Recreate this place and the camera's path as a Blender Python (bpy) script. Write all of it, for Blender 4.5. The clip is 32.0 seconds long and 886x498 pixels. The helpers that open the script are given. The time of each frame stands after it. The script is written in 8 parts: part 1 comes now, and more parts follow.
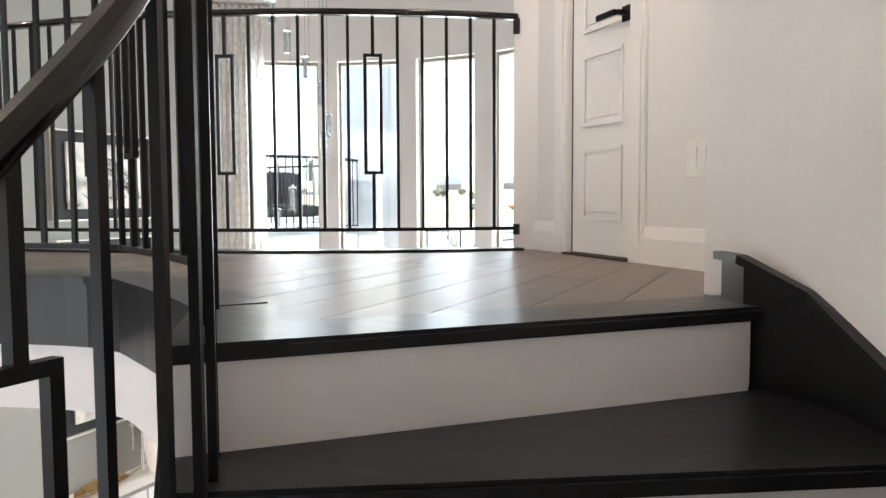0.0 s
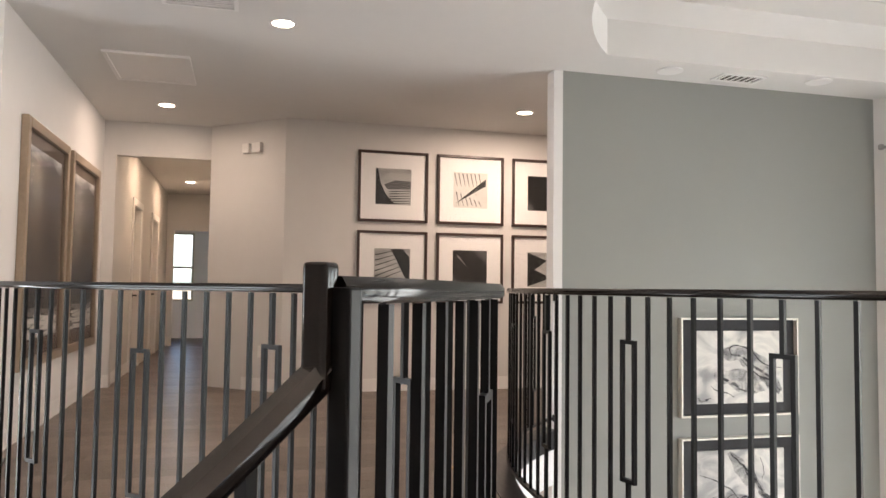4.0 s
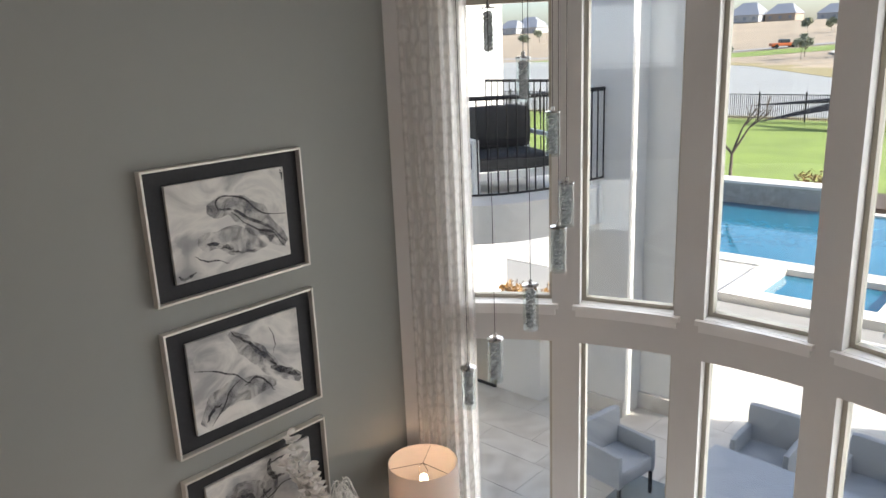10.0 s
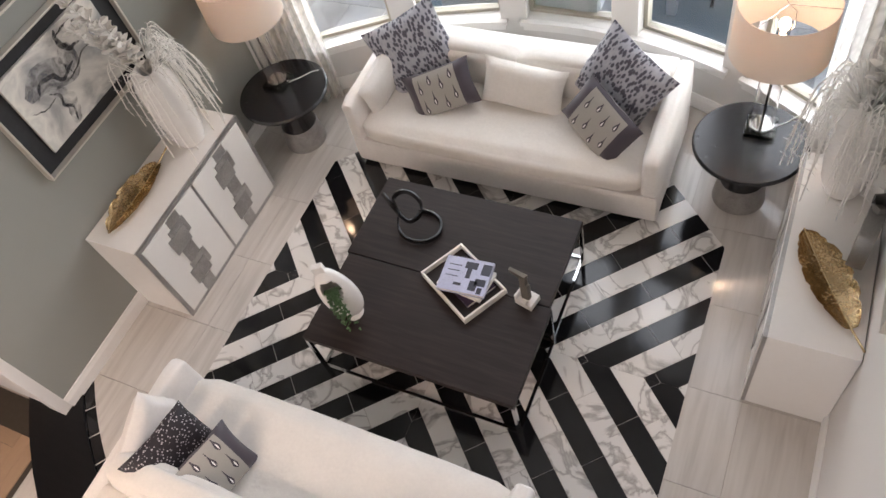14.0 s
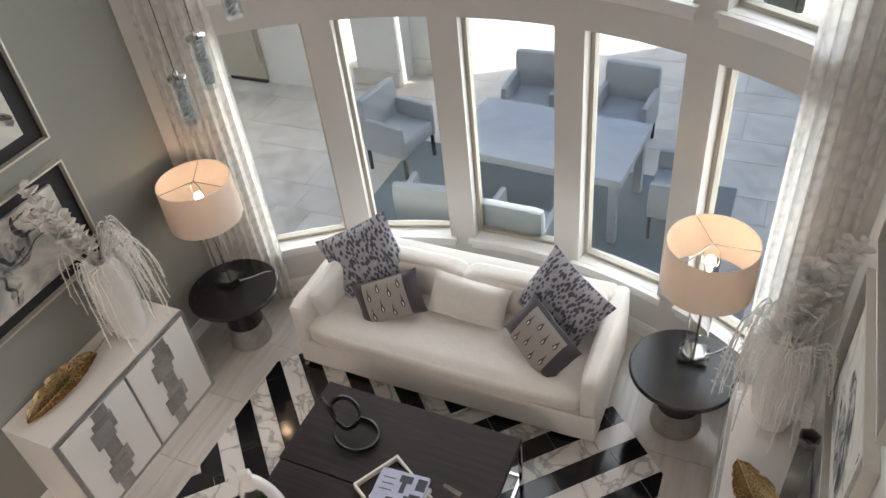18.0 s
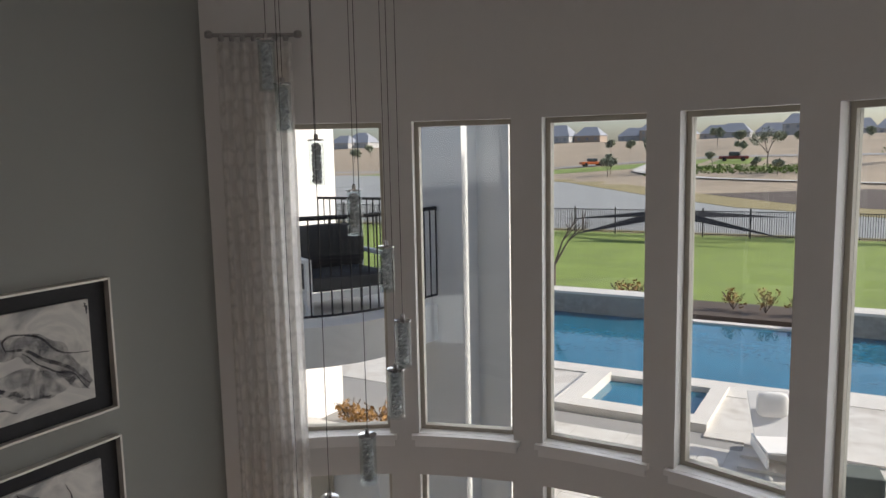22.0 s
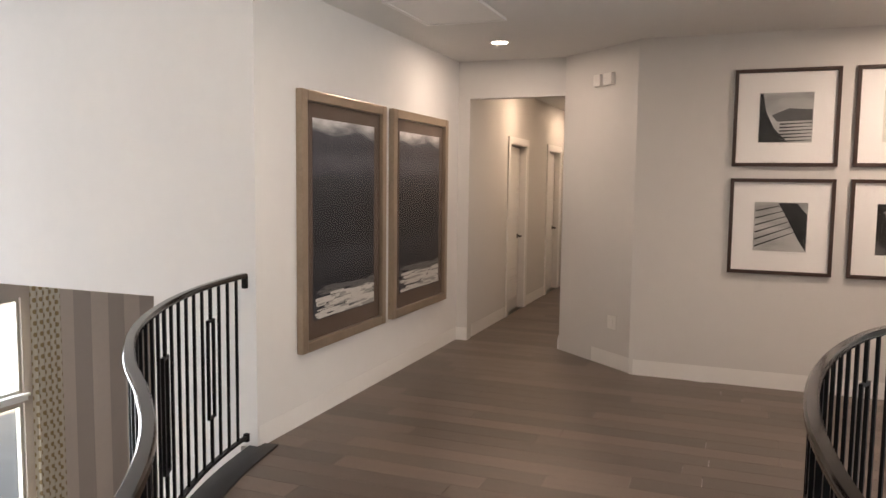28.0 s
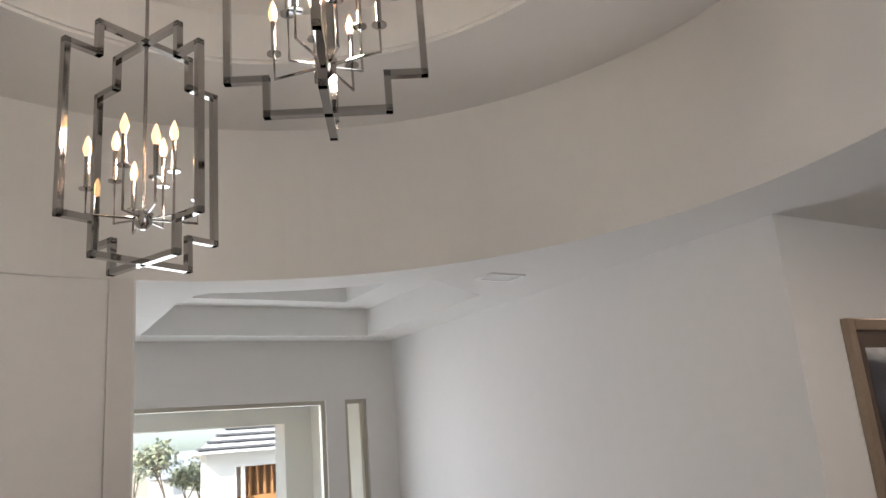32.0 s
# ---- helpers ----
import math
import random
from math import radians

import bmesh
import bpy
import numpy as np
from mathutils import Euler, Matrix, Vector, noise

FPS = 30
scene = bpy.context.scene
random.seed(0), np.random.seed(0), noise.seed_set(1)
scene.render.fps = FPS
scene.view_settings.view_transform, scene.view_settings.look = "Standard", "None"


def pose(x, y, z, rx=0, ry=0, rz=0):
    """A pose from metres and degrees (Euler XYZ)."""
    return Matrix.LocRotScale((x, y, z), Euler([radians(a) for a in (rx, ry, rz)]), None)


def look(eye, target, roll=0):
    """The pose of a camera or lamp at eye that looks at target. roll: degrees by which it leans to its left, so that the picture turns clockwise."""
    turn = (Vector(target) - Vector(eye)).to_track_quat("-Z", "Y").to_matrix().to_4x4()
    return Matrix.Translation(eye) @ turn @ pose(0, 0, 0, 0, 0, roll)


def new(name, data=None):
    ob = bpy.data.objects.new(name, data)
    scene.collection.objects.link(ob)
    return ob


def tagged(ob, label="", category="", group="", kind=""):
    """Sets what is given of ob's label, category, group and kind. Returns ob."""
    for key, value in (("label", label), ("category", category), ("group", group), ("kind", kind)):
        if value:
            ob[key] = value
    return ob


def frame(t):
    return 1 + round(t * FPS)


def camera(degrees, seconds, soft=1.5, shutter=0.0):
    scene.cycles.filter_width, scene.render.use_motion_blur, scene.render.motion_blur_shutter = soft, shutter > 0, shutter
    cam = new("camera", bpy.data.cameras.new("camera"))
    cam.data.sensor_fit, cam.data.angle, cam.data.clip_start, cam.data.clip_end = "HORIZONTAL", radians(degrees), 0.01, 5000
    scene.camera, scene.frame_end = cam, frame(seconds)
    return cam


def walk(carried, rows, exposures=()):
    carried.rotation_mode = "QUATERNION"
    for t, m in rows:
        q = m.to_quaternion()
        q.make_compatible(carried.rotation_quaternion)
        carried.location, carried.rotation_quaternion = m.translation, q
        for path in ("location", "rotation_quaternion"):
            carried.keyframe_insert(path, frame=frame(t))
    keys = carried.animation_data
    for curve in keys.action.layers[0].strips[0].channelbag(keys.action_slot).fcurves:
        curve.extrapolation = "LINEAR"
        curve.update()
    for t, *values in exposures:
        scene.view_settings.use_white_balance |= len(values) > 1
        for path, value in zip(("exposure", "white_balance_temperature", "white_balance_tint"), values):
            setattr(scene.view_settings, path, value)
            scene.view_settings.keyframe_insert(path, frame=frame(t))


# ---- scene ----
# seconds, eye x, y, z, yaw to the left of +y, pitch up, roll
PATH = [
    (0, -0.037, 0.237, 0.229, 24.51, -3.74, -0.27),
    (0.5, -0.050, 0.420, 0.348, 28.73, -3.54, -0.25),
    (1, -0.062, 0.603, 0.466, 33.48, -1.18, 0.14),
    (1.5, -0.095, 0.762, 0.600, 40.06, 0.50, 1.08),
    (2, -0.128, 0.921, 0.734, 50.38, -0.55, 0.86),
    (2.5, -0.196, 1.020, 0.838, 55.97, 0.57, 1.65),
    (3, -0.263, 1.119, 0.942, 60.21, 1.86, 0.69),
    (3.5, -0.315, 1.223, 0.998, 66.94, 3.01, 0.87),
    (4, -0.366, 1.327, 1.054, 75.23, 3.09, 0.74),
    (4.5, -0.426, 1.361, 1.089, 81.69, 0.29, 0.29),
    (6.5, -0.814, 1.833, 1.313, 80.88, -6.40, -0.75),
    (7, -0.916, 1.940, 1.396, 74.92, -10.90, -1.77),
    (7.5, -1.092, 2.123, 1.415, 68.17, -14.77, -2.67),
    (8, -1.276, 2.283, 1.450, 60.83, -15.59, -3.50),
    (8.5, -1.387, 2.439, 1.462, 55.40, -14.97, -3.44),
    (9, -1.470, 2.635, 1.475, 51.97, -13.56, -2.43),
    (9.5, -1.580, 2.742, 1.474, 47.58, -12.86, -1.98),
    (10, -1.717, 2.808, 1.461, 42.61, -15.21, -2.39),
    (10.5, -1.767, 2.885, 1.376, 39.89, -19.37, -4.12),
    (11, -1.773, 2.956, 1.346, 38.97, -23.87, -6.21),
    (11.5, -1.712, 3.032, 1.279, 39.48, -28.32, -9.59),
    (12, -1.715, 3.087, 1.287, 39.19, -33.71, -11.61),
    (13, -1.722, 3.197, 1.304, 38.76, -45.30, -16.37),
    (13.5, -1.735, 3.183, 1.286, 38.28, -50.12, -17.67),
    (14, -1.748, 3.169, 1.267, 38.16, -54.41, -18.25),
    (14.5, -1.761, 3.154, 1.249, 38.48, -57.96, -18.43),
    (16.5, -1.714, 3.192, 1.251, 35.36, -55.70, -12.99),
    (17, -1.706, 3.192, 1.274, 32.45, -50.82, -10.27),
    (17.5, -1.698, 3.192, 1.298, 29.97, -45.54, -8.53),
    (18, -1.691, 3.192, 1.322, 27.87, -40.17, -7.08),
    (18.5, -1.733, 3.145, 1.412, 25.25, -35.19, -5.97),
    (19, -1.776, 3.098, 1.503, 23.32, -30.30, -5.63),
    (19.5, -1.681, 3.133, 1.512, 23.70, -24.99, -5.62),
    (20, -1.686, 3.111, 1.518, 23.11, -20.03, -4.98),
    (20.5, -1.746, 3.054, 1.508, 22.45, -15.78, -3.43),
    (21, -1.762, 3.035, 1.541, 23.36, -12.27, -2.73),
    (21.5, -1.792, 3.010, 1.566, 25.66, -9.56, -2.07),
    (22, -1.832, 2.979, 1.535, 29.64, -7.25, -1.18),
    (22.5, -1.874, 2.974, 1.540, 35.08, -6.08, -0.58),
    (23, -1.883, 2.877, 1.517, 41.44, -5.41, 0.36),
    (23.5, -1.938, 2.948, 1.535, 48.38, -5.39, 0.77),
    (24, -1.896, 2.877, 1.536, 55.68, -5.44, 0.61),
    (24.5, -1.838, 2.850, 1.544, 62.35, -4.96, 1.01),
    (25, -1.855, 2.832, 1.529, 68.82, -4.22, 0.71),
    (25.5, -1.822, 2.797, 1.535, 75.49, -3.57, 0.88),
    (26, -1.825, 2.776, 1.522, 82.52, -2.79, 0.95),
    (26.5, -1.795, 2.738, 1.539, 91.94, -3.12, 1.06),
    (28.5, -1.686, 2.400, 1.613, 116.42, -4.76, -0.07),
    (29, -1.692, 2.353, 1.569, 122.48, -3.59, -0.93),
    (29.5, -1.680, 2.337, 1.597, 129.17, -2.72, -1.04),
    (30, -1.662, 2.349, 1.597, 135.70, -1.11, -1.21),
    (30.5, -1.641, 2.334, 1.646, 140.83, 0.97, -1.81),
    (31, -1.615, 2.335, 1.663, 144.20, 4.49, -2.57),
    (31.5, -1.596, 2.348, 1.670, 146.26, 9.17, -3.64),
    (32, -1.559, 2.370, 1.674, 147.58, 14.37, -4.81),
]


def eye_pose(x, y, z, yaw, pitch, roll):
    way = Vector((-math.sin(radians(yaw)) * math.cos(radians(pitch)), math.cos(radians(yaw)) * math.cos(radians(pitch)), math.sin(radians(pitch))))
    return look((x, y, z), Vector((x, y, z)) + way, roll)


cam = camera(61.0, 32.0)
EXPOSURES = [(0, 2.62, 6200, 11), (1, 2.2, 6250, 12), (3, 2.23, 6450, 14), (4.5, 2.45, 6450, 14), (7, 2.55, 6000, 9), (8, 2.05, 6150, 12), (9, 1.55, 6400, 13), (10, 1.22, 6400, 15), (12, 1.19, 6400, 16), (14.5, 1.8, 6450, 16), (17, 1.68, 6400, 11), (18.5, 1.1, 6450, 13), (20, 0.3, 6450, 15), (22, 0.22, 6450, 17), (23.5, 1.15, 6400, 18), (25, 2.25, 6500, 17), (26.5, 2.45, 6600, 16), (29, 2.05, 6150, 11), (30.5, 1.75, 6050, 10), (32, 1.45, 6200, 12)]
walk(cam, [(t, eye_pose(*row)) for t, *row in PATH], EXPOSURES)

# ---- light ----
world = bpy.data.worlds.new("sky")
scene.world = world
world.use_nodes = True
sky = world.node_tree.nodes.new("ShaderNodeTexSky")
sky.sky_type, sky.sun_disc = "NISHITA", False
sky.air_density, sky.dust_density, sky.ozone_density = 0.8, 2.0, 0.6
SUN_AZ, SUN_EL = 60.0, 31.0  # degrees clockwise from +y, and above the horizon
sky.sun_elevation, sky.sun_rotation = radians(SUN_EL), radians(SUN_AZ)
world.node_tree.links.new(sky.outputs[0], world.node_tree.nodes["Background"].inputs[0])
world.node_tree.nodes["Background"].inputs[1].default_value = 0.15
sun_ob = new("sun", bpy.data.lights.new("sun", "SUN"))
sun_ob.data.energy, sun_ob.data.angle, sun_ob.data.color = 4.8, radians(0.5), (1.0, 0.94, 0.85)
sun_way = Vector((math.sin(radians(SUN_AZ)) * math.cos(radians(SUN_EL)), math.cos(radians(SUN_AZ)) * math.cos(radians(SUN_EL)), math.sin(radians(SUN_EL))))
sun_ob.matrix_world = look(sun_way * 60, (0, 0, 0))
DAYLIGHT = 5.2  # watts of sky light let in by one bay window


# ---- materials ----
def mat(name, color, rough=0.6, metal=0.0, vary=0.06, scale=3.0, bump=0.0, bump_scale=60.0, spec=0.5, coat=0.0, sheen=0.0, island=0.0, transmission=0.0, stretch=(1, 1, 1)):
    """A principled surface whose colour wanders at two scales, with fine relief."""
    m = bpy.data.materials.new(name)
    m.use_nodes = True
    nt = m.node_tree
    b = nt.nodes["Principled BSDF"]
    b.inputs["Base Color"].default_value = (*color, 1)
    b.inputs["Roughness"].default_value, b.inputs["Metallic"].default_value = rough, metal
    b.inputs["Specular IOR Level"].default_value, b.inputs["Coat Weight"].default_value = spec, coat
    b.inputs["Sheen Weight"].default_value, b.inputs["Transmission Weight"].default_value = sheen, transmission
    tc = nt.nodes.new("ShaderNodeTexCoord")
    mp = nt.nodes.new("ShaderNodeMapping")
    mp.inputs["Scale"].default_value = stretch
    nt.links.new(tc.outputs["Object"], mp.inputs[0])
    if vary:
        n1, n2 = nt.nodes.new("ShaderNodeTexNoise"), nt.nodes.new("ShaderNodeTexNoise")
        n1.inputs["Scale"].default_value, n1.inputs["Detail"].default_value = scale, 4
        n2.inputs["Scale"].default_value, n2.inputs["Detail"].default_value = scale * 9, 3
        add = nt.nodes.new("ShaderNodeMath")
        add.operation = "ADD"
        for n in (n1, n2):
            nt.links.new(mp.outputs[0], n.inputs["Vector"])
        nt.links.new(n1.outputs[0], add.inputs[0])
        nt.links.new(n2.outputs[0], add.inputs[1])
        last = add.outputs[0]
        if island:
            oi = nt.nodes.new("ShaderNodeObjectInfo")
            ml = nt.nodes.new("ShaderNodeMath")
            ml.operation = "MULTIPLY_ADD"
            nt.links.new(oi.outputs["Random"], ml.inputs[0])
            ml.inputs[1].default_value = island
            nt.links.new(last, ml.inputs[2])
            last = ml.outputs[0]
        rg = nt.nodes.new("ShaderNodeMapRange")
        rg.inputs["From Min"].default_value, rg.inputs["From Max"].default_value = 0.6, 1.4 + island
        rg.inputs["To Min"].default_value, rg.inputs["To Max"].default_value = 1 - vary, 1 + vary
        nt.links.new(last, rg.inputs["Value"])
        mx = nt.nodes.new("ShaderNodeVectorMath")
        mx.operation = "SCALE"
        mx.inputs[0].default_value = color
        nt.links.new(rg.outputs[0], mx.inputs["Scale"])
        nt.links.new(mx.outputs[0], b.inputs["Base Color"])
        rr = nt.nodes.new("ShaderNodeMapRange")
        rr.inputs["From Min"].default_value, rr.inputs["From Max"].default_value = 0.6, 1.4
        rr.inputs["To Min"].default_value, rr.inputs["To Max"].default_value = max(0.02, rough * 0.85), min(1, rough * 1.15)
        nt.links.new(add.outputs[0], rr.inputs["Value"])
        nt.links.new(rr.outputs[0], b.inputs["Roughness"])
    if bump:
        nb, bp = nt.nodes.new("ShaderNodeTexNoise"), nt.nodes.new("ShaderNodeBump")
        nb.inputs["Scale"].default_value, nb.inputs["Detail"].default_value = bump_scale, 4
        bp.inputs["Strength"].default_value, bp.inputs["Distance"].default_value = bump, 0.01
        nt.links.new(mp.outputs[0], nb.inputs["Vector"])
        nt.links.new(nb.outputs[0], bp.inputs["Height"])
        nt.links.new(bp.outputs[0], b.inputs["Normal"])
    return m


def glow(name, color, strength):
    m = bpy.data.materials.new(name)
    m.use_nodes = True
    b = m.node_tree.nodes["Principled BSDF"]
    b.inputs["Base Color"].default_value = (*color, 1)
    b.inputs["Emission Color"].default_value, b.inputs["Emission Strength"].default_value = (*color, 1), strength
    return m


def glass_mat(name, color=(1, 1, 1), rough=0.0, ior=1.45):
    m = bpy.data.materials.new(name)
    m.use_nodes = True
    nt = m.node_tree
    b = nt.nodes["Principled BSDF"]
    b.inputs["Base Color"].default_value = (*color, 1)
    b.inputs["Roughness"].default_value, b.inputs["IOR"].default_value, b.inputs["Transmission Weight"].default_value = rough, ior, 1.0
    return m


def pane_mat(name, tint=(0.93, 0.96, 0.95), gloss=(0.7, 0.035)):
    """Thin window glass: it lets light straight through, with a weak mirror of the other side."""
    m = bpy.data.materials.new(name)
    m.use_nodes = True
    nt = m.node_tree
    nt.nodes.clear()
    out, tr, gl, mixer, lw, pw, ml = (nt.nodes.new("ShaderNode" + k) for k in ("OutputMaterial", "BsdfTransparent", "BsdfGlossy", "MixShader", "LayerWeight", "Math", "Math"))
    tr.inputs[0].default_value = (*tint, 1)
    gl.inputs["Roughness"].default_value = 0.0
    lw.inputs["Blend"].default_value = 0.5
    pw.operation, ml.operation = "POWER", "MULTIPLY_ADD"
    pw.inputs[1].default_value = 4.0
    ml.inputs[1].default_value, ml.inputs[2].default_value = gloss
    nt.links.new(lw.outputs["Facing"], pw.inputs[0])
    nt.links.new(pw.outputs[0], ml.inputs[0])
    nt.links.new(ml.outputs[0], mixer.inputs[0])
    nt.links.new(tr.outputs[0], mixer.inputs[1])
    nt.links.new(gl.outputs[0], mixer.inputs[2])
    nt.links.new(mixer.outputs[0], out.inputs[0])
    return m


M_WALL = mat("wall_paint", (0.67, 0.655, 0.635), 0.75, vary=0.02, scale=1.2, bump=0.12, bump_scale=160)
M_WHITE_WALL = mat("white_wall_paint", (0.76, 0.75, 0.735), 0.75, vary=0.02, scale=1.2, bump=0.12, bump_scale=160)
M_SAGE = mat("sage_grey_paint", (0.285, 0.295, 0.275), 0.7, vary=0.025, scale=1.2, bump=0.12, bump_scale=160)
M_CEIL = mat("ceiling_paint", (0.73, 0.72, 0.695), 0.85, vary=0.02, scale=1.0, bump=0.15, bump_scale=120)
M_TRIM = mat("white_trim_paint", (0.82, 0.81, 0.79), 0.35, vary=0.02, scale=2)
M_BRONZE = mat("black_bronze_metal", (0.005, 0.005, 0.0055), 0.33, vary=0.0, spec=0.2)
M_RAIL = mat("dark_brown_rail", (0.007, 0.0052, 0.0046), 0.12, vary=0.0, spec=0.42)
M_DARKWOOD = mat("black_stained_wood", (0.007, 0.007, 0.008), 0.32, vary=0.3, scale=5, bump=0.04, bump_scale=30, stretch=(1, 8, 1), spec=0.32)
M_PLANK = mat("grey_brown_oak_plank", (0.122, 0.095, 0.077), 0.36, vary=0.5, scale=2.5, island=1.1, bump=0.1, bump_scale=40, stretch=(7, 0.8, 1), spec=0.4)
M_GAP = mat("dark_gap_fill", (0.05, 0.04, 0.03), 0.8)
M_FRAME = mat("tan_window_frame", (0.42, 0.39, 0.32), 0.45, vary=0.04)
M_PANE = pane_mat("window_glass")
M_GLAZING = pane_mat("picture_glazing", (0.99, 0.99, 0.99), (0.30, 0.012))
M_BLACK = mat("black_lacquer", (0.012, 0.012, 0.014), 0.25, vary=0.1)
M_PLATE = mat("white_plastic", (0.8, 0.79, 0.76), 0.4)
# plaster with shade put into its colour, for slabs and backs of openings
M_VOID = mat("shade_toned_plaster", (0.5, 0.45, 0.4), 0.8)


# ---- mesh tools ----
def part(name, bm, material, parent=None, label="", smooth=False):
    me = bpy.data.meshes.new(name)
    bm.to_mesh(me)
    bm.free()
    for m in material if isinstance(material, (list, tuple)) else [material]:
        me.materials.append(m)
    if smooth:
        me.polygons.foreach_set("use_smooth", [True] * len(me.polygons))
        me.set_sharp_from_angle(angle=radians(40))
    ob = new(name, me)
    if parent:
        ob.parent = parent
    if label:
        ob["label"] = label
    return ob


def thing(name, m, label, category, group="", kind=""):
    ob = new(name)
    ob.empty_display_size = 0.1
    ob.matrix_world = m
    return tagged(ob, label, category, group, kind)


def structure(name, bm, material, label="", category=""):
    return tagged(part(name, bm, material), label, category, kind="structure")


def box(bm, x0, x1, y0, y1, z0, z1, bevel=0.0, segments=2):
    r = bmesh.ops.create_cube(bm, size=1, matrix=Matrix.Translation(((x0 + x1) / 2, (y0 + y1) / 2, (z0 + z1) / 2)) @ Matrix.Diagonal((x1 - x0, y1 - y0, z1 - z0, 1)))
    if bevel:
        bmesh.ops.bevel(bm, geom=list({e for v in r["verts"] for e in v.link_edges}), offset=bevel, segments=segments, profile=0.6, affect="EDGES")
    return bm


def boxes(*dims, bevel=0.0):
    bm = bmesh.new()
    for d in dims:
        box(bm, *d, bevel=bevel)
    return bm


def prism(bm, poly, z0, z1):
    """An upright prism on a plan of points; z0 and z1 may be functions of the point."""
    f0 = z0 if callable(z0) else (lambda p: z0)
    f1 = z1 if callable(z1) else (lambda p: z1)
    lo = [bm.verts.new((p[0], p[1], f0(p))) for p in poly]
    hi = [bm.verts.new((p[0], p[1], f1(p))) for p in poly]
    n = len(poly)
    bm.faces.new(lo[::-1])
    bm.faces.new(hi)
    for i in range(n):
        bm.faces.new((lo[i], lo[(i + 1) % n], hi[(i + 1) % n], hi[i]))
    return bm


def band(bm, inner, outer, z0, z1):
    """A solid strip between two plan lines of as many points."""
    rows = [[bm.verts.new((p[0], p[1], z)) for p in line] for line, z in ((inner, z0), (outer, z0), (outer, z1), (inner, z1))]
    n = len(inner)
    for a in range(4):
        r0, r1 = rows[a], rows[(a + 1) % 4]
        for i in range(n - 1):
            bm.faces.new((r0[i], r0[i + 1], r1[i + 1], r1[i]))
    bm.faces.new([r[0] for r in rows])
    bm.faces.new([r[-1] for r in rows][::-1])
    return bm


def sweep(bm, path, profile, closed=False, up=Vector((0, 0, 1))):
    """Sweep a profile (side, up) along a 3D path."""
    path = [Vector(p) for p in path]
    n, rings = len(path), []
    for i, p in enumerate(path):
        a = path[(i - 1) % n] if closed or i else p
        b = path[(i + 1) % n] if closed or i < n - 1 else p
        t = (b - a).normalized()
        side = t.cross(up)
        side = side.normalized() if side.length > 1e-4 else Vector((1, 0, 0))
        top = side.cross(t).normalized()
        rings.append([bm.verts.new(p + side * u + top * v) for u, v in profile])
    k = len(profile)
    for i in range(n if closed else n - 1):
        r0, r1 = rings[i], rings[(i + 1) % n]
        for j in range(k):
            bm.faces.new((r0[j], r0[(j + 1) % k], r1[(j + 1) % k], r1[j]))
    if not closed:
        bm.faces.new(rings[0][::-1])
        bm.faces.new(rings[-1])
    return bm


def ring(r, n=8):
    return [(r * math.cos(2 * math.pi * i / n), r * math.sin(2 * math.pi * i / n)) for i in range(n)]


def lathe(bm, profile, n=24, center=(0, 0, 0), wobble=None, loop=False):
    """Turn a profile of (radius, height) about the upright axis."""
    rows = []
    for r, z in profile:
        rows.append([bm.verts.new((center[0] + r * (wobble(i / n, z) if wobble else 1) * math.cos(2 * math.pi * i / n), center[1] + r * (wobble(i / n, z) if wobble else 1) * math.sin(2 * math.pi * i / n), center[2] + z)) for i in range(n)])
    for a, b in zip(rows, rows[1:]):
        for i in range(n):
            bm.faces.new((a[i], a[(i + 1) % n], b[(i + 1) % n], b[i]))
    if loop:
        for i in range(n):
            bm.faces.new((rows[-1][i], rows[-1][(i + 1) % n], rows[0][(i + 1) % n], rows[0][i]))
        return bm
    if profile[0][0] > 1e-4:
        bm.faces.new(rows[0][::-1])
    if profile[-1][0] > 1e-4:
        bm.faces.new(rows[-1])
    return bm


def arc(cx, cy, r, a0, a1, n=24):
    """Plan points on an arc, degrees counter-clockwise from +x."""
    return [(cx + r * math.cos(radians(a0 + (a1 - a0) * i / n)), cy + r * math.sin(radians(a0 + (a1 - a0) * i / n))) for i in range(n + 1)]


def offset_line(line, d):
    """The plan line moved to its left by d."""
    out = []
    for i, p in enumerate(line):
        a, b = Vector(line[max(i - 1, 0)]), Vector(line[min(i + 1, len(line) - 1)])
        t = (b - a).normalized()
        out.append((p[0] - t.y * d, p[1] + t.x * d))
    return out


def resample(line, step):
    """Points at even steps along a plan line."""
    pts = [Vector(p) for p in line]
    cum = [0.0]
    for a, b in zip(pts, pts[1:]):
        cum.append(cum[-1] + (b - a).length)
    n = max(1, round(cum[-1] / step))
    out, k = [], 0
    for i in range(n + 1):
        s = cum[-1] * i / n
        while k < len(pts) - 2 and cum[k + 1] < s:
            k += 1
        out.append(pts[k].lerp(pts[k + 1], (s - cum[k]) / max(1e-9, cum[k + 1] - cum[k])))
    return out


def spline(knots, n=8):
    """A smooth plan line through the knots."""
    k = [Vector(p) for p in knots]
    k = [2 * k[0] - k[1], *k, 2 * k[-1] - k[-2]]
    out = []
    for i in range(1, len(k) - 2):
        for j in range(n):
            t = j / n
            out.append(0.5 * (2 * k[i] + (k[i + 1] - k[i - 1]) * t + (2 * k[i - 1] - 5 * k[i] + 4 * k[i + 1] - k[i + 2]) * t * t + (3 * k[i] - k[i - 1] - 3 * k[i + 1] + k[i + 2]) * t ** 3))
    return out + [k[-2]]


def y_on(line, x):
    """Height of a plan line that runs along x."""
    xs, ys = [p[0] for p in line], [p[1] for p in line]
    return float(np.interp(x, xs, ys))


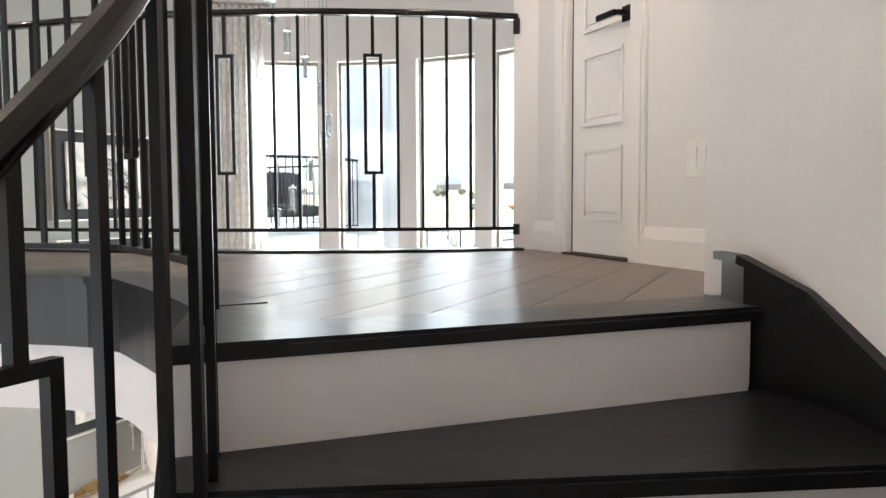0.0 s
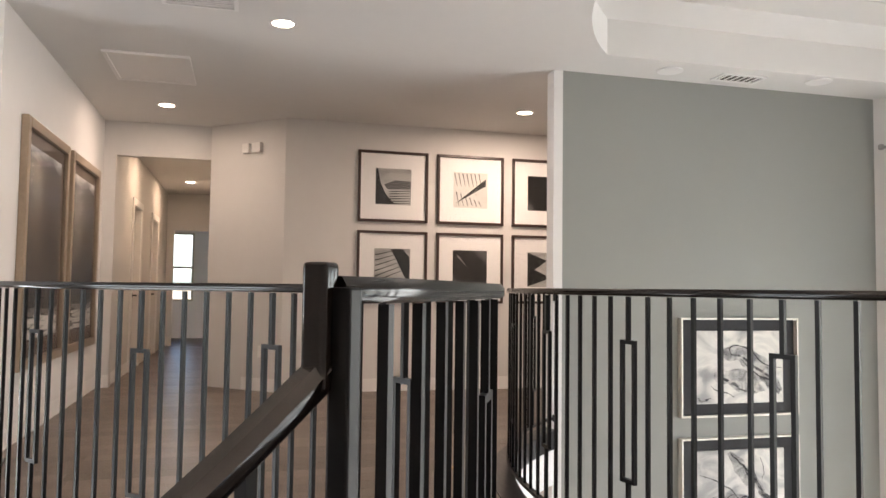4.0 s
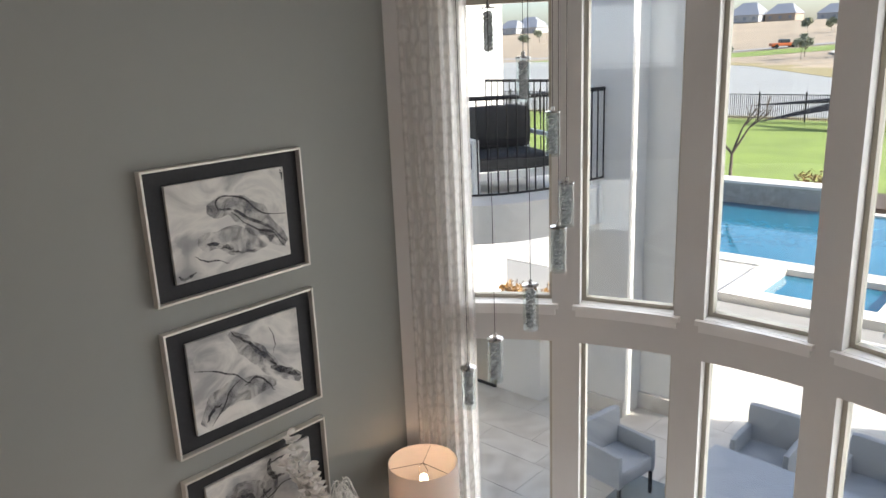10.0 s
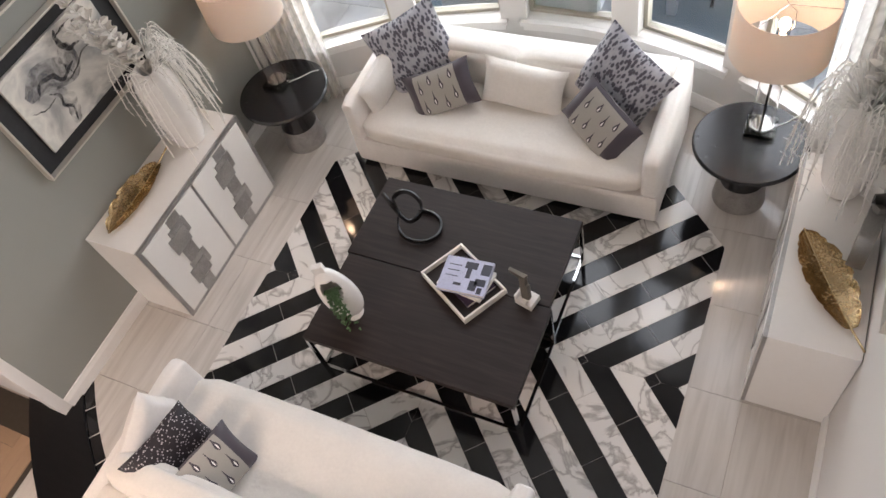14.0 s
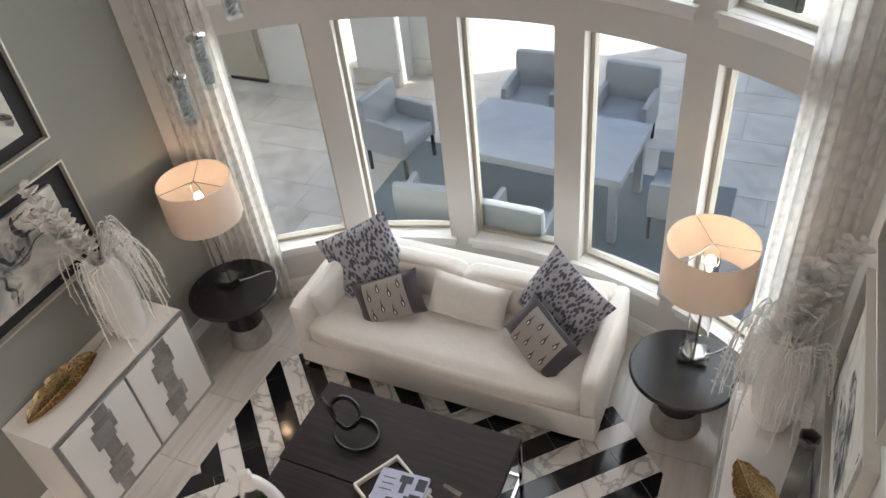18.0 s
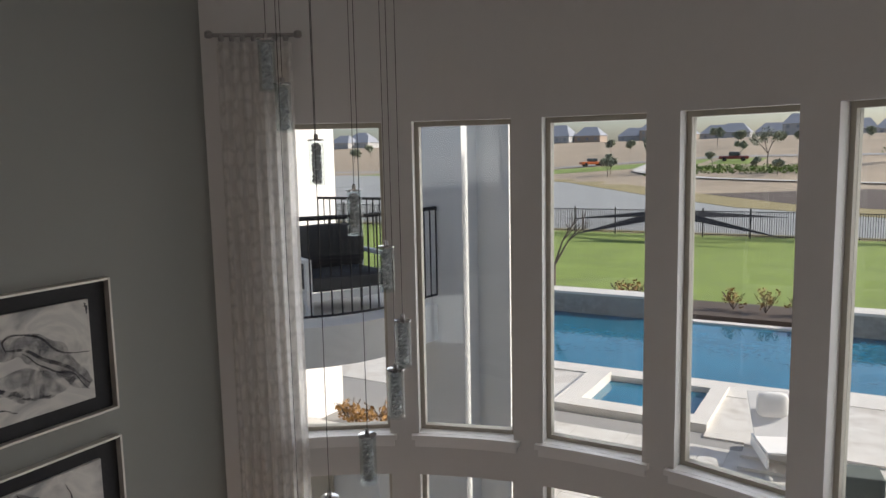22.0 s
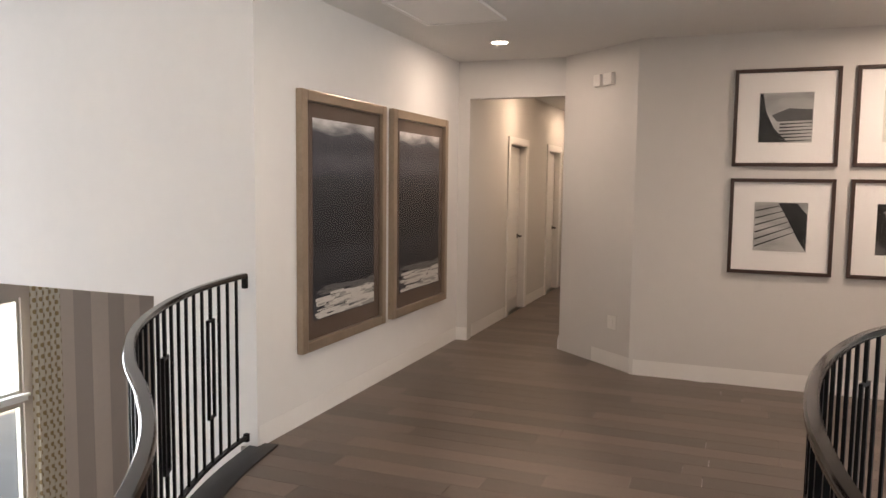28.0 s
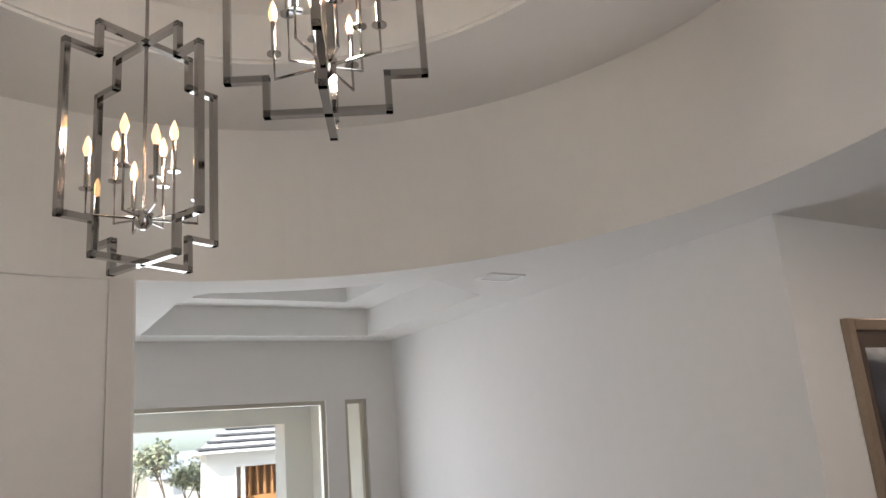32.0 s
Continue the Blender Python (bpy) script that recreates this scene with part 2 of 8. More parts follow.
# ---- plan ----
GF, CEIL, RAIL = -3.185, 2.78, 1.067
ART_X, RIGHT_X = -5.75, -1.09
BOW_C, BOW_R = (-3.37, 4.48), 3.15
GREAT_EDGE = []
for i in range(41):
    a = 224.5 + 91.3 * i / 40
    r = float(np.interp(a, (224.5, 245, 280, 293, 304, 315.8), (3.10, 3.145, 3.12, 3.135, 3.176, 3.257)))
    GREAT_EDGE.append((-3.5 + r * math.cos(radians(a)), 5.8 + r * math.sin(radians(a))))
FOYER_EDGE = spline([(-5.44, -0.16), (-5.0, -0.08), (-4.6, 0.04), (-4.2, 0.22), (-3.8, 0.47), (-3.45, 0.78), (-3.2, 1.06), (-2.95, 1.31), (-2.7, 1.5), (-2.4, 1.67), (-2.1, 1.78), (-1.82, 1.815), (-1.6, 1.72), (-1.4, 1.61), (-1.25, 1.522), (-1.12, 1.435)], 6)
DRUM_C, DRUM_R, DRUM_TOP = (-2.27, 0.15), 2.54, 3.82


def stair_wall_r(a):
    """Radius of the stair wall about the drum's centre at an angle in degrees."""
    return 2.54 + (2.86 - 2.54) * min(1, max(0, (a + 92) / 136))


# ---- structure ----
bm = bmesh.new()
box(bm, -5.88, ART_X, 3.70, 6.75, GF, CEIL)
for f in bm.faces:
    f.material_index = 1 if f.normal.x > 0.5 else 0
structure("wall_art", bm, [M_WHITE_WALL, M_SAGE], "sage grey painted wall of the great room", "wall")
structure("wall_art_end", boxes((-5.88, ART_X + 0.002, 3.625, 3.70, GF, CEIL)), M_WHITE_WALL, "white painted end of the sage wall", "wall")
structure("wall_right_end", boxes((-1.18, -1.05, 3.53, 3.66, GF, CEIL)), M_WHITE_WALL, "white painted wall end at the guard rail", "wall")
structure("wall_right", boxes((RIGHT_X, -0.95, 3.56, 6.75, GF, CEIL)), M_WALL, "pale grey painted wall of the great room", "wall")
a_end = math.degrees(math.asin(2.37 / BOW_R))
PITCH, HALF = 16.2, 6.2
WIN_Z = ((-2.70, -0.765), (-0.46, 1.755))


def bow_line(r, t0, t1, n):
    return [(BOW_C[0] + r * math.sin(radians(t0 + (t1 - t0) * i / n)), BOW_C[1] + r * math.cos(radians(t0 + (t1 - t0) * i / n))) for i in range(n + 1)]


edges = [-a_end] + [k * PITCH + s * HALF for k in (-2, -1, 0, 1, 2) for s in (-1, 1)] + [a_end]
WALL_T = 0.20
wall_bow = thing("wall_bow", Matrix(), "bowed greige wall with two rows of tall windows", "wall", kind="structure")
for i, (t0, t1) in enumerate(zip(edges, edges[1:])):
    spans = [(GF, CEIL)] if i % 2 == 0 else [(GF, WIN_Z[0][0]), (WIN_Z[0][1], WIN_Z[1][0]), (WIN_Z[1][1], CEIL)]
    for z0, z1 in spans:
        inner, outer = bow_line(BOW_R, t0, t1, 6), bow_line(BOW_R + WALL_T, t0, t1, 6)
        if i == 0:  # the pier at the sage wall is straight
            inner = [(ART_X + (inner[-1][0] - ART_X) * u / 6, 6.66 + (inner[-1][1] - 6.66) * u / 6) for u in range(7)]
            outer = [(-5.9 + (outer[-1][0] + 5.9) * u / 6, 6.76 + (outer[-1][1] - 6.76) * u / 6) for u in range(7)]
        part("pier" if i % 2 == 0 else "spandrel", band(bmesh.new(), inner, outer, z0, z1), M_WALL, wall_bow)

for row, (z0, z1) in enumerate(WIN_Z):
    for k in (-2, -1, 0, 1, 2):
        t0, t1 = k * PITCH - HALF, k * PITCH + HALF
        w = thing("window_%d" % (row * 5 + k + 3), Matrix(), "tall fixed window with tan frame and white sill", "window", "bow windows", "structure")
        p0, p1 = Vector(bow_line(BOW_R + 0.12, t0, t1, 1)[0]), Vector(bow_line(BOW_R + 0.12, t0, t1, 1)[1])
        along = (p1 - p0).normalized()
        out = Vector((-along.y, along.x))
        fw = 0.035

        def slab(u0, u1, d0, d1, za, zb, bm):
            c = [p0 + along * u + out * d for u, d in ((u0, d0), (u1, d0), (u1, d1), (u0, d1))]
            prism(bm, c, za, zb)

        L = (p1 - p0).length
        bm = bmesh.new()
        for u0, u1, za, zb in ((0, fw, z0, z1), (L - fw, L, z0, z1), (fw, L - fw, z0, z0 + fw), (fw, L - fw, z1 - fw, z1)):
            slab(u0, u1, -0.02, 0.04, za, zb, bm)
        part("window_frame", bm, M_FRAME, w)
        bm = bmesh.new()
        slab(fw, L - fw, 0.008, 0.014, z0 + fw, z1 - fw, bm)
        g = part("pane", bm, M_PANE, w)
        g.visible_shadow = False
        bm = bmesh.new()
        band(bm, bow_line(BOW_R - 0.045, t0 - 0.9, t1 + 0.9, 6), bow_line(BOW_R - 0.002, t0 - 0.9, t1 + 0.9, 6), z0 - 0.03, z0 + 0.004)
        band(bm, bow_line(BOW_R - 0.025, t0 - 0.5, t1 + 0.5, 6), bow_line(BOW_R - 0.002, t0 - 0.5, t1 + 0.5, 6), z0 - 0.085, z0 - 0.03)
        band(bm, bow_line(BOW_R - 0.002, t0, t1, 6), bow_line(BOW_R + 0.10, t0, t1, 6), z0, z0 + 0.006)
        part("window_sill", bm, M_TRIM, w)

# diagonal wall with a closet door
D0, D1 = Vector((-1.12, 3.585)), Vector((-0.13, 2.61))
DA = (D1 - D0).normalized()
DN = Vector((-DA.y, DA.x))
DOOR_A, DOOR_B = (Vector((-0.883, 3.333)) - D0).dot(DA), (Vector((-0.562, 3.007)) - D0).dot(DA)
bm = bmesh.new()
LD = (D1 - D0).length


def diag(bm, s0, s1, d0, d1, z0, z1):
    prism(bm, [D0 + DA * s + DN * d for s, d in ((s0, d0), (s1, d0), (s1, d1), (s0, d1))], z0, z1)


for s0, s1, z0 in ((-0.02, DOOR_A, GF), (DOOR_B, LD, GF), (DOOR_A, DOOR_B, 2.05)):
    diag(bm, s0, s1, 0, 0.12, z0, CEIL)
diag(bm, DOOR_A, DOOR_B, 0, 0.12, GF, 0.0)
structure("wall_diagonal", bm, M_WHITE_WALL, "white painted wall with a closet door", "wall")
bm = bmesh.new()
prism(bm, [D1 + Vector((0.0, 0)), D1 + Vector((0.10, 0.02)), Vector((0.02, 2.0)), Vector((-0.196, 2.151))], GF, CEIL)
structure("wall_jog", bm, M_WHITE_WALL, "short white wall beside the stair head", "wall")

# stair wall and drum above
sw_in = [(DRUM_C[0] + stair_wall_r(a) * math.cos(radians(a)), DRUM_C[1] + stair_wall_r(a) * math.sin(radians(a))) for a in np.linspace(44, -92, 48)]
sw_out = [(DRUM_C[0] + (stair_wall_r(a) + 0.15) * math.cos(radians(a)), DRUM_C[1] + (stair_wall_r(a) + 0.15) * math.sin(radians(a))) for a in np.linspace(44, -92, 48)]
structure("wall_stair", band(bmesh.new(), sw_in, sw_out, GF, CEIL), M_WHITE_WALL, "curved white plaster stair wall", "wall")
bm = bmesh.new()
circ = arc(*DRUM_C, DRUM_R, 0, 360, 96)
band(bm, circ, arc(*DRUM_C, DRUM_R + 0.12, 0, 360, 96), CEIL - 0.001, DRUM_TOP)
band(bm, arc(*DRUM_C, 1.62, 0, 360, 72), arc(*DRUM_C, DRUM_R + 0.1, 0, 360, 72), DRUM_TOP, DRUM_TOP + 0.02)
band(bm, arc(*DRUM_C, 1.60, 0, 360, 72), arc(*DRUM_C, 1.66, 0, 360, 72), DRUM_TOP + 0.02, DRUM_TOP + 0.3)
prism(bm, arc(*DRUM_C, 1.7, 0, 350, 35), DRUM_TOP + 0.3, DRUM_TOP + 0.4)
structure("ceiling_drum", bm, M_CEIL, "round recessed ceiling over the stair", "ceiling")

for k in (-2, -1, 0, 1, 2):
    for z0, z1 in WIN_Z:
        a = radians(k * PITCH)
        lp = new("window_daylight", bpy.data.lights.new("window_daylight", "AREA"))
        lp.data.shape, lp.data.size, lp.data.size_y = "RECTANGLE", 0.60, z1 - z0 - 0.1
        lp.data.energy, lp.data.color = DAYLIGHT, (1.0, 0.965, 0.93)
        r = BOW_R + WALL_T + 0.02
        p = Vector((BOW_C[0] + r * math.sin(a), BOW_C[1] + r * math.cos(a), (z0 + z1) / 2))
        lp.matrix_world = look(p, p - Vector((math.sin(a), math.cos(a), 0)))

for name, x0, x1, z0, z1, y, watts in (("window_daylight", -4.55, -2.46, 0.76, 2.14, -4.97, 14.0), ("door_daylight", -4.85, -3.4, GF + 0.15, -0.7, -4.97, 20.0), ("window_daylight", -7.94, -6.88, -2.56, 0.16, -5.32, 22.0)):
    lp = new(name, bpy.data.lights.new(name, "AREA"))
    lp.data.shape, lp.data.size, lp.data.size_y = "RECTANGLE", x1 - x0, z1 - z0
    lp.data.energy, lp.data.color = watts, (0.96, 0.97, 1.0)
    p = Vector(((x0 + x1) / 2, y, (z0 + z1) / 2))
    lp.matrix_world = look(p, p + Vector((0, 1, 0)))
# landing slab and its edges
LAND_Z = -0.014
plan = [tuple(p) for p in FOYER_EDGE] + [(-0.90, 1.09), (-0.10, 1.89), (-0.196, 2.151), tuple(D1), tuple(D0)] + [tuple(p) for p in GREAT_EDGE[::-1]] + [(-5.88, 3.66), (-5.88, 6.0), (-8.2, 6.0), (-8.2, 1.60), (-8.86, 0.95), (-14.5, 0.95), (-14.5, -0.02), (-8.86, -0.02), (-8.86, -0.12), (-5.40, -0.12)]
structure("landing_slab", prism(bmesh.new(), plan, -0.40, LAND_Z), M_WHITE_WALL, "white edged upper floor slab", "floor")
bm = bmesh.new()
ge = resample(GREAT_EDGE, 0.1)
g_in, g_out = offset_line(ge, -0.10), offset_line(ge, 0.03)
band(bm, g_in, g_out, LAND_Z, 0.012)
band(bm, offset_line(ge, 0.002), offset_line(ge, 0.018), -0.13, LAND_Z)
structure("trim_great_edge", bm, M_DARKWOOD, "black stained curved floor nosing", "trim")
bm = bmesh.new()
fe = resample(FOYER_EDGE, 0.08)
band(bm, offset_line(fe, 0.13), offset_line(fe, -0.03), LAND_Z, 0.012)
band(bm, offset_line(fe, -0.002), offset_line(fe, -0.018), -0.20, LAND_Z)
prism(bm, [(-1.145, 1.425), (-0.895, 1.075), (-0.755, 1.215), (-1.03, 1.545)], LAND_Z, 0.010)
structure("trim_foyer_edge", bm, M_DARKWOOD, "black stained curved floor nosing", "trim")

# other walls
structure("wall_gallery", boxes((-8.20, -8.085, 1.70, 6.0, 0, CEIL)), M_WALL, "pale wall hung with framed photographs", "wall")
bm = bmesh.new()
prism(bm, [(-8.78, 0.95), (-8.085, 1.735), (-8.20, 1.80), (-8.86, 1.05)], 0, CEIL)
structure("wall_angled", bm, M_WALL, "short angled wall beside the hall", "wall")
structure("wall_gallery_end", boxes((-8.2, -5.88, 6.0, 6.1, 0, CEIL)), M_WALL)
structure("wall_hall", boxes((-8.92, -8.80, -0.24, 0.0, 0, CEIL), (-8.92, -8.80, 0.0, 0.95, 2.42, CEIL), (-8.92, -8.801, 0.95, 1.10, 0, CEIL)), M_WALL, "wall with a tall cased hall opening", "wall")
structure("wall_hall_right", boxes((-14.5, -8.92, 0.95, 1.05, 0, 2.7)), M_WALL)
HALL_DOORS = ((-11.04, -10.30), (-13.0, -12.25))
wall_hall_left = thing("wall_hall_left", Matrix(), "pale hall wall with two doorways", "wall", kind="structure")
for q in ((-14.5, HALL_DOORS[1][0], -0.14, -0.02, 0, 2.7), (HALL_DOORS[1][1], HALL_DOORS[0][0], -0.14, -0.02, 0, 2.7), (HALL_DOORS[0][1], -8.92, -0.14, -0.02, 0, 2.7), *[(a, b, -0.14, -0.02, 2.05, 2.7) for a, b in HALL_DOORS]):
    part("wall_section", boxes(q), M_WALL, wall_hall_left)
structure("wall_hall_end", boxes((-14.6, -14.5, -0.14, 0.1, 0, 2.7), (-14.6, -14.5, 0.85, 1.05, 0, 2.7), (-14.6, -14.5, 0.1, 0.85, 2.05, 2.7)), M_WALL)
structure("ceiling_hall", boxes((-14.6, -8.92, -0.14, 1.05, 2.7, 2.8)), M_CEIL)
structure("wall_picture", boxes((-8.92, -5.38, -0.24, -0.12, 0, CEIL)), M_WHITE_WALL, "white wall with two large framed pictures", "wall")
wall_dining = thing("wall_dining", Matrix(), "tall white foyer wall over the dining room opening", "wall", kind="structure")
for q in ((-5.50, -5.38, -5.0, -4.57, GF, CEIL), (-5.50, -5.38, -4.57, -0.88, 0.87, CEIL), (-5.50, -5.38, -0.88, -0.24, GF, CEIL), (-5.50, -5.38, -0.24, -0.12, GF, -0.4)):
    part("wall_section", boxes(q), M_WHITE_WALL, wall_dining)
FW = [(-4.59, -2.42, 0.72, 2.18), (-5.04, -4.80, 0.72, 2.18), (-4.95, -3.30, GF, -0.60)]
bm = boxes((-5.50, -5.04, -5.0, -4.85, GF, CEIL), (-4.80, -4.59, -5.0, -4.85, -0.60, CEIL), (-5.04, -4.80, -5.0, -4.85, 2.18, CEIL), (-4.59, -2.42, -5.0, -4.85, 2.18, CEIL), (-5.04, -4.80, -5.0, -4.85, -0.6, 0.72), (-4.59, -2.42, -5.0, -4.85, -0.6, 0.72), (-2.42, -2.2, -5.0, -4.85, GF, CEIL), (-5.04, -4.95, -5.0, -4.85, GF, -0.6), (-3.30, -2.42, -5.0, -4.85, GF, -0.6))
structure("wall_front", bm, M_WALL, "pale grey front wall of the foyer", "wall")
structure("wall_foyer_side", boxes((-2.34, -2.2, -4.85, -2.36, GF, CEIL)), M_WALL)


def flat_window(name, x0, x1, z0, z1, y, label):
    w = thing(name, Matrix(), label, "window", kind="structure")
    part("window_frame", boxes((x0, x0 + 0.04, y - 0.09, y - 0.03, z0, z1), (x1 - 0.04, x1, y - 0.09, y - 0.03, z0, z1), (x0 + 0.04, x1 - 0.04, y - 0.09, y - 0.03, z0, z0 + 0.04), (x0 + 0.04, x1 - 0.04, y - 0.09, y - 0.03, z1 - 0.04, z1)), M_FRAME, w)
    g = part("pane", boxes((x0 + 0.04, x1 - 0.04, y - 0.065, y - 0.059, z0 + 0.04, z1 - 0.04)), M_PANE, w)
    g.visible_shadow = False
    part("window_sill", boxes((x0 - 0.05, x1 + 0.05, y + 0.002, y + 0.05, z0 - 0.03, z0 + 0.004), (x0 - 0.03, x1 + 0.03, y + 0.002, y + 0.03, z0 - 0.085, z0 - 0.03), (x0, x1, y - 0.03, y + 0.002, z0, z0 + 0.005), bevel=0.004), M_TRIM, w)
    return w


flat_window("window_11", *FW[0][:4], -4.85, "wide fixed window over the front door")
flat_window("window_12", *FW[1][:4], -4.85, "narrow fixed window beside the wide one")

# dining room behind the foyer
structure("floor_dining", boxes((-10.6, -5.38, -5.3, -0.24, GF - 0.05, GF)), M_PLANK)
wall_dining_front = thing("wall_dining_front", Matrix(), "striped taupe dining room wall", "wall", kind="structure")
M_STRIPE = mat("taupe_wallpaper", (0.46, 0.40, 0.35), 0.55, vary=0.03, scale=2)
M_STRIPE2 = mat("pale_wallpaper_stripe", (0.62, 0.54, 0.47), 0.45, vary=0.03, scale=2)
for q in ((-10.6, -7.98, -5.35, -5.2, GF, 0.9), (-6.84, -5.5, -5.35, -5.2, GF, 0.9), (-7.98, -6.84, -5.35, -5.2, 0.20, 0.9), (-7.98, -6.84, -5.35, -5.2, GF, -2.6), (-7.98, -6.84, -5.35, -5.2, -1.05, -0.93)):
    part("wall_section", boxes(q), M_STRIPE, wall_dining_front)
for i in range(9):
    x0 = -10.4 + i * 0.56
    if not -8.5 < x0 < -6.6:
        part("wallpaper_stripe", boxes((x0, min(x0 + 0.28, -5.52), -5.2, -5.197, GF, 0.9)), M_STRIPE2, wall_dining_front)
structure("wall_dining_side", boxes((-10.7, -10.6, -5.35, -0.24, GF, 0.9)), M_STRIPE)
for i in range(8):
    part("wallpaper_stripe", boxes((-10.6, -10.597, -5.1 + i * 0.56, -4.82 + i * 0.56, GF, 0.9)), M_STRIPE2, bpy.data.objects["wall_dining_side"])
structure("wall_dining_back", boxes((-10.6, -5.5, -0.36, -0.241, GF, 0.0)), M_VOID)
structure("ceiling_dining", boxes((-10.7, -5.5, -5.35, -0.24, 0.9, 1.0)), M_CEIL)

# ceilings
tray_near = arc(-3.5, 5.8, 2.65, 227.5, 311.0, 24)
tray_far = bow_line(2.75, 43.0, -43.9, 24)
TRAY1 = tray_near + [(-1.62, 3.9)] + tray_far + [(-5.28, 6.44)]
TRAY2 = [(-4.85, 4.15), (-4.2, 3.65), (-2.7, 3.65), (-2.05, 4.15), (-2.05, 6.1), (-2.75, 6.65), (-4.15, 6.65), (-4.85, 6.1)]
FT1 = [(-4.93, -4.5), (-2.75, -4.5), (-2.75, -2.87)] + [(DRUM_C[0] + 2.92 * math.cos(radians(a)), DRUM_C[1] + 2.92 * math.sin(radians(a))) for a in range(-102, -138, -6)] + [(-4.93, -2.45)]
FT2 = [(-4.55, -4.15), (-3.1, -4.15), (-3.1, -3.2), (-3.9, -2.9), (-4.55, -3.0)]


def sheet_with_holes(outer, holes, z):
    bm = bmesh.new()
    for loop in [outer] + holes:
        vs = [bm.verts.new((p[0], p[1], z)) for p in loop]
        for a, b in zip(vs, vs[1:] + vs[:1]):
            bm.edges.new((a, b))
    bmesh.ops.triangle_fill(bm, use_beauty=True, edges=bm.edges[:])
    for f in bm.faces:
        f.normal_update()
        if f.normal.z > 0:
            f.normal_flip()
    return bm


def riser_loop(bm, loop, z0, z1):
    lo = [bm.verts.new((p[0], p[1], z0)) for p in loop]
    hi = [bm.verts.new((p[0], p[1], z1)) for p in loop]
    for i in range(len(loop)):
        j = (i + 1) % len(loop)
        bm.faces.new((lo[i], lo[j], hi[j], hi[i]))


outer = [(-8.95, -0.2), (-5.46, -0.2), (-5.46, -4.95), (-2.25, -4.95), (-2.25, -2.9), (0.9, -2.2), (1.1, 2.4), (-0.95, 3.6), (-0.95, 6.72)] + bow_line(BOW_R + 0.2, 42, -42, 30) + [(-5.8, 6.72), (-5.8, 6.05), (-8.3, 6.05), (-8.3, 2.0), (-8.95, 1.1)]
bm = sheet_with_holes(outer, [arc(*DRUM_C, DRUM_R, 0, 360, 96)[:-1], TRAY1, FT1], CEIL)
structure("ceiling_landing", bm, M_CEIL, "flat white ceiling of the landing and soffits", "ceiling")
bm = sheet_with_holes(TRAY1, [TRAY2], CEIL + 0.27)
riser_loop(bm, TRAY1, CEIL, CEIL + 0.27)
riser_loop(bm, TRAY2, CEIL + 0.27, CEIL + 0.45)
bm.faces.new([bm.verts.new((p[0], p[1], CEIL + 0.45)) for p in TRAY2])
structure("ceiling_great_tray", bm, M_CEIL, "stepped tray ceiling of the great room", "ceiling")
bm = sheet_with_holes(FT1, [FT2], CEIL + 0.27)
riser_loop(bm, FT1, CEIL, CEIL + 0.27)
riser_loop(bm, FT2, CEIL + 0.27, CEIL + 0.42)
bm.faces.new([bm.verts.new((p[0], p[1], CEIL + 0.42)) for p in FT2])
structure("ceiling_foyer_tray", bm, M_CEIL, "stepped tray ceiling of the foyer", "ceiling")
roof = thing("roof", Matrix(), "flat roof over the house", "roof", kind="structure")
for q in ((-15, -5.2, -5.1, 6.2, 3.36, 3.46), (0.7, 1.4, -5.1, 6.2, 3.36, 3.46), (-5.2, 0.7, -5.1, -2.8, 3.36, 3.46), (-5.2, 0.7, 3.1, 6.2, 3.36, 3.46), (-5.9, -0.9, 6.2, 7.9, 3.36, 3.46), (-5.2, 0.7, -2.8, 3.1, 4.3, 4.4)):
    part("roof_slab", boxes(q), M_CEIL, roof)
for q in ((-5.3, -5.2, -2.8, 3.1, 3.46, 4.3), (0.7, 0.8, -2.8, 3.1, 3.46, 4.3), (-5.2, 0.7, -2.9, -2.8, 3.46, 4.3), (-5.2, 0.7, 3.1, 3.2, 3.46, 4.3), (-15, -5.46, -5.1, -5.0, 1.0, 3.36), (-15, 1.4, -5.1, -5.0, 2.78, 3.36)):
    part("parapet", boxes(q), M_CEIL, roof)
structure("wall_outer", boxes((-15, -14.9, -5.0, -1.6, GF, 3.36), (-15, -14.9, 2.5, 6.0, GF, 3.36), (-15, -14.9, -1.6, 2.5, GF, -0.12), (-15, -14.9, -1.6, 2.5, 2.82, 3.36), (-14.9, -8.75, 1.2, 1.3, GF, 3.36), (-14.9, -8.95, -0.5, -0.4, GF, 3.36), (-8.3, -8.2, 1.75, 6.1, GF, 3.36), (-8.2, -5.88, 6.1, 6.2, GF, 3.36), (1.2, 1.3, -5, 6, GF, 3.36), (-0.95, 1.2, 6.0, 6.1, GF, 3.36), (-2.2, 1.2, -5.0, -4.9, GF, 3.36)), M_WALL)

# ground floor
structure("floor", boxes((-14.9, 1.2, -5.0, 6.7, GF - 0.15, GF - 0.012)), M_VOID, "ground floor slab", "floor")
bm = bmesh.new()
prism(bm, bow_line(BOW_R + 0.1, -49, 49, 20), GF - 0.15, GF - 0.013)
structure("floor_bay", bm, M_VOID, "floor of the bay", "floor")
structure("wall_under", boxes((-14, -5.88, 3.64, 3.74, GF, -0.4)), M_WHITE_WALL)

# stair
STEP_C, RISE, NSTEP = Vector((-1.29, 0.68)), 0.163, 17
step_a = [45.0, 30.0, 15.5, 2.0]
while len(step_a) < NSTEP + 1:
    step_a.append(step_a[-1] - 11.0)


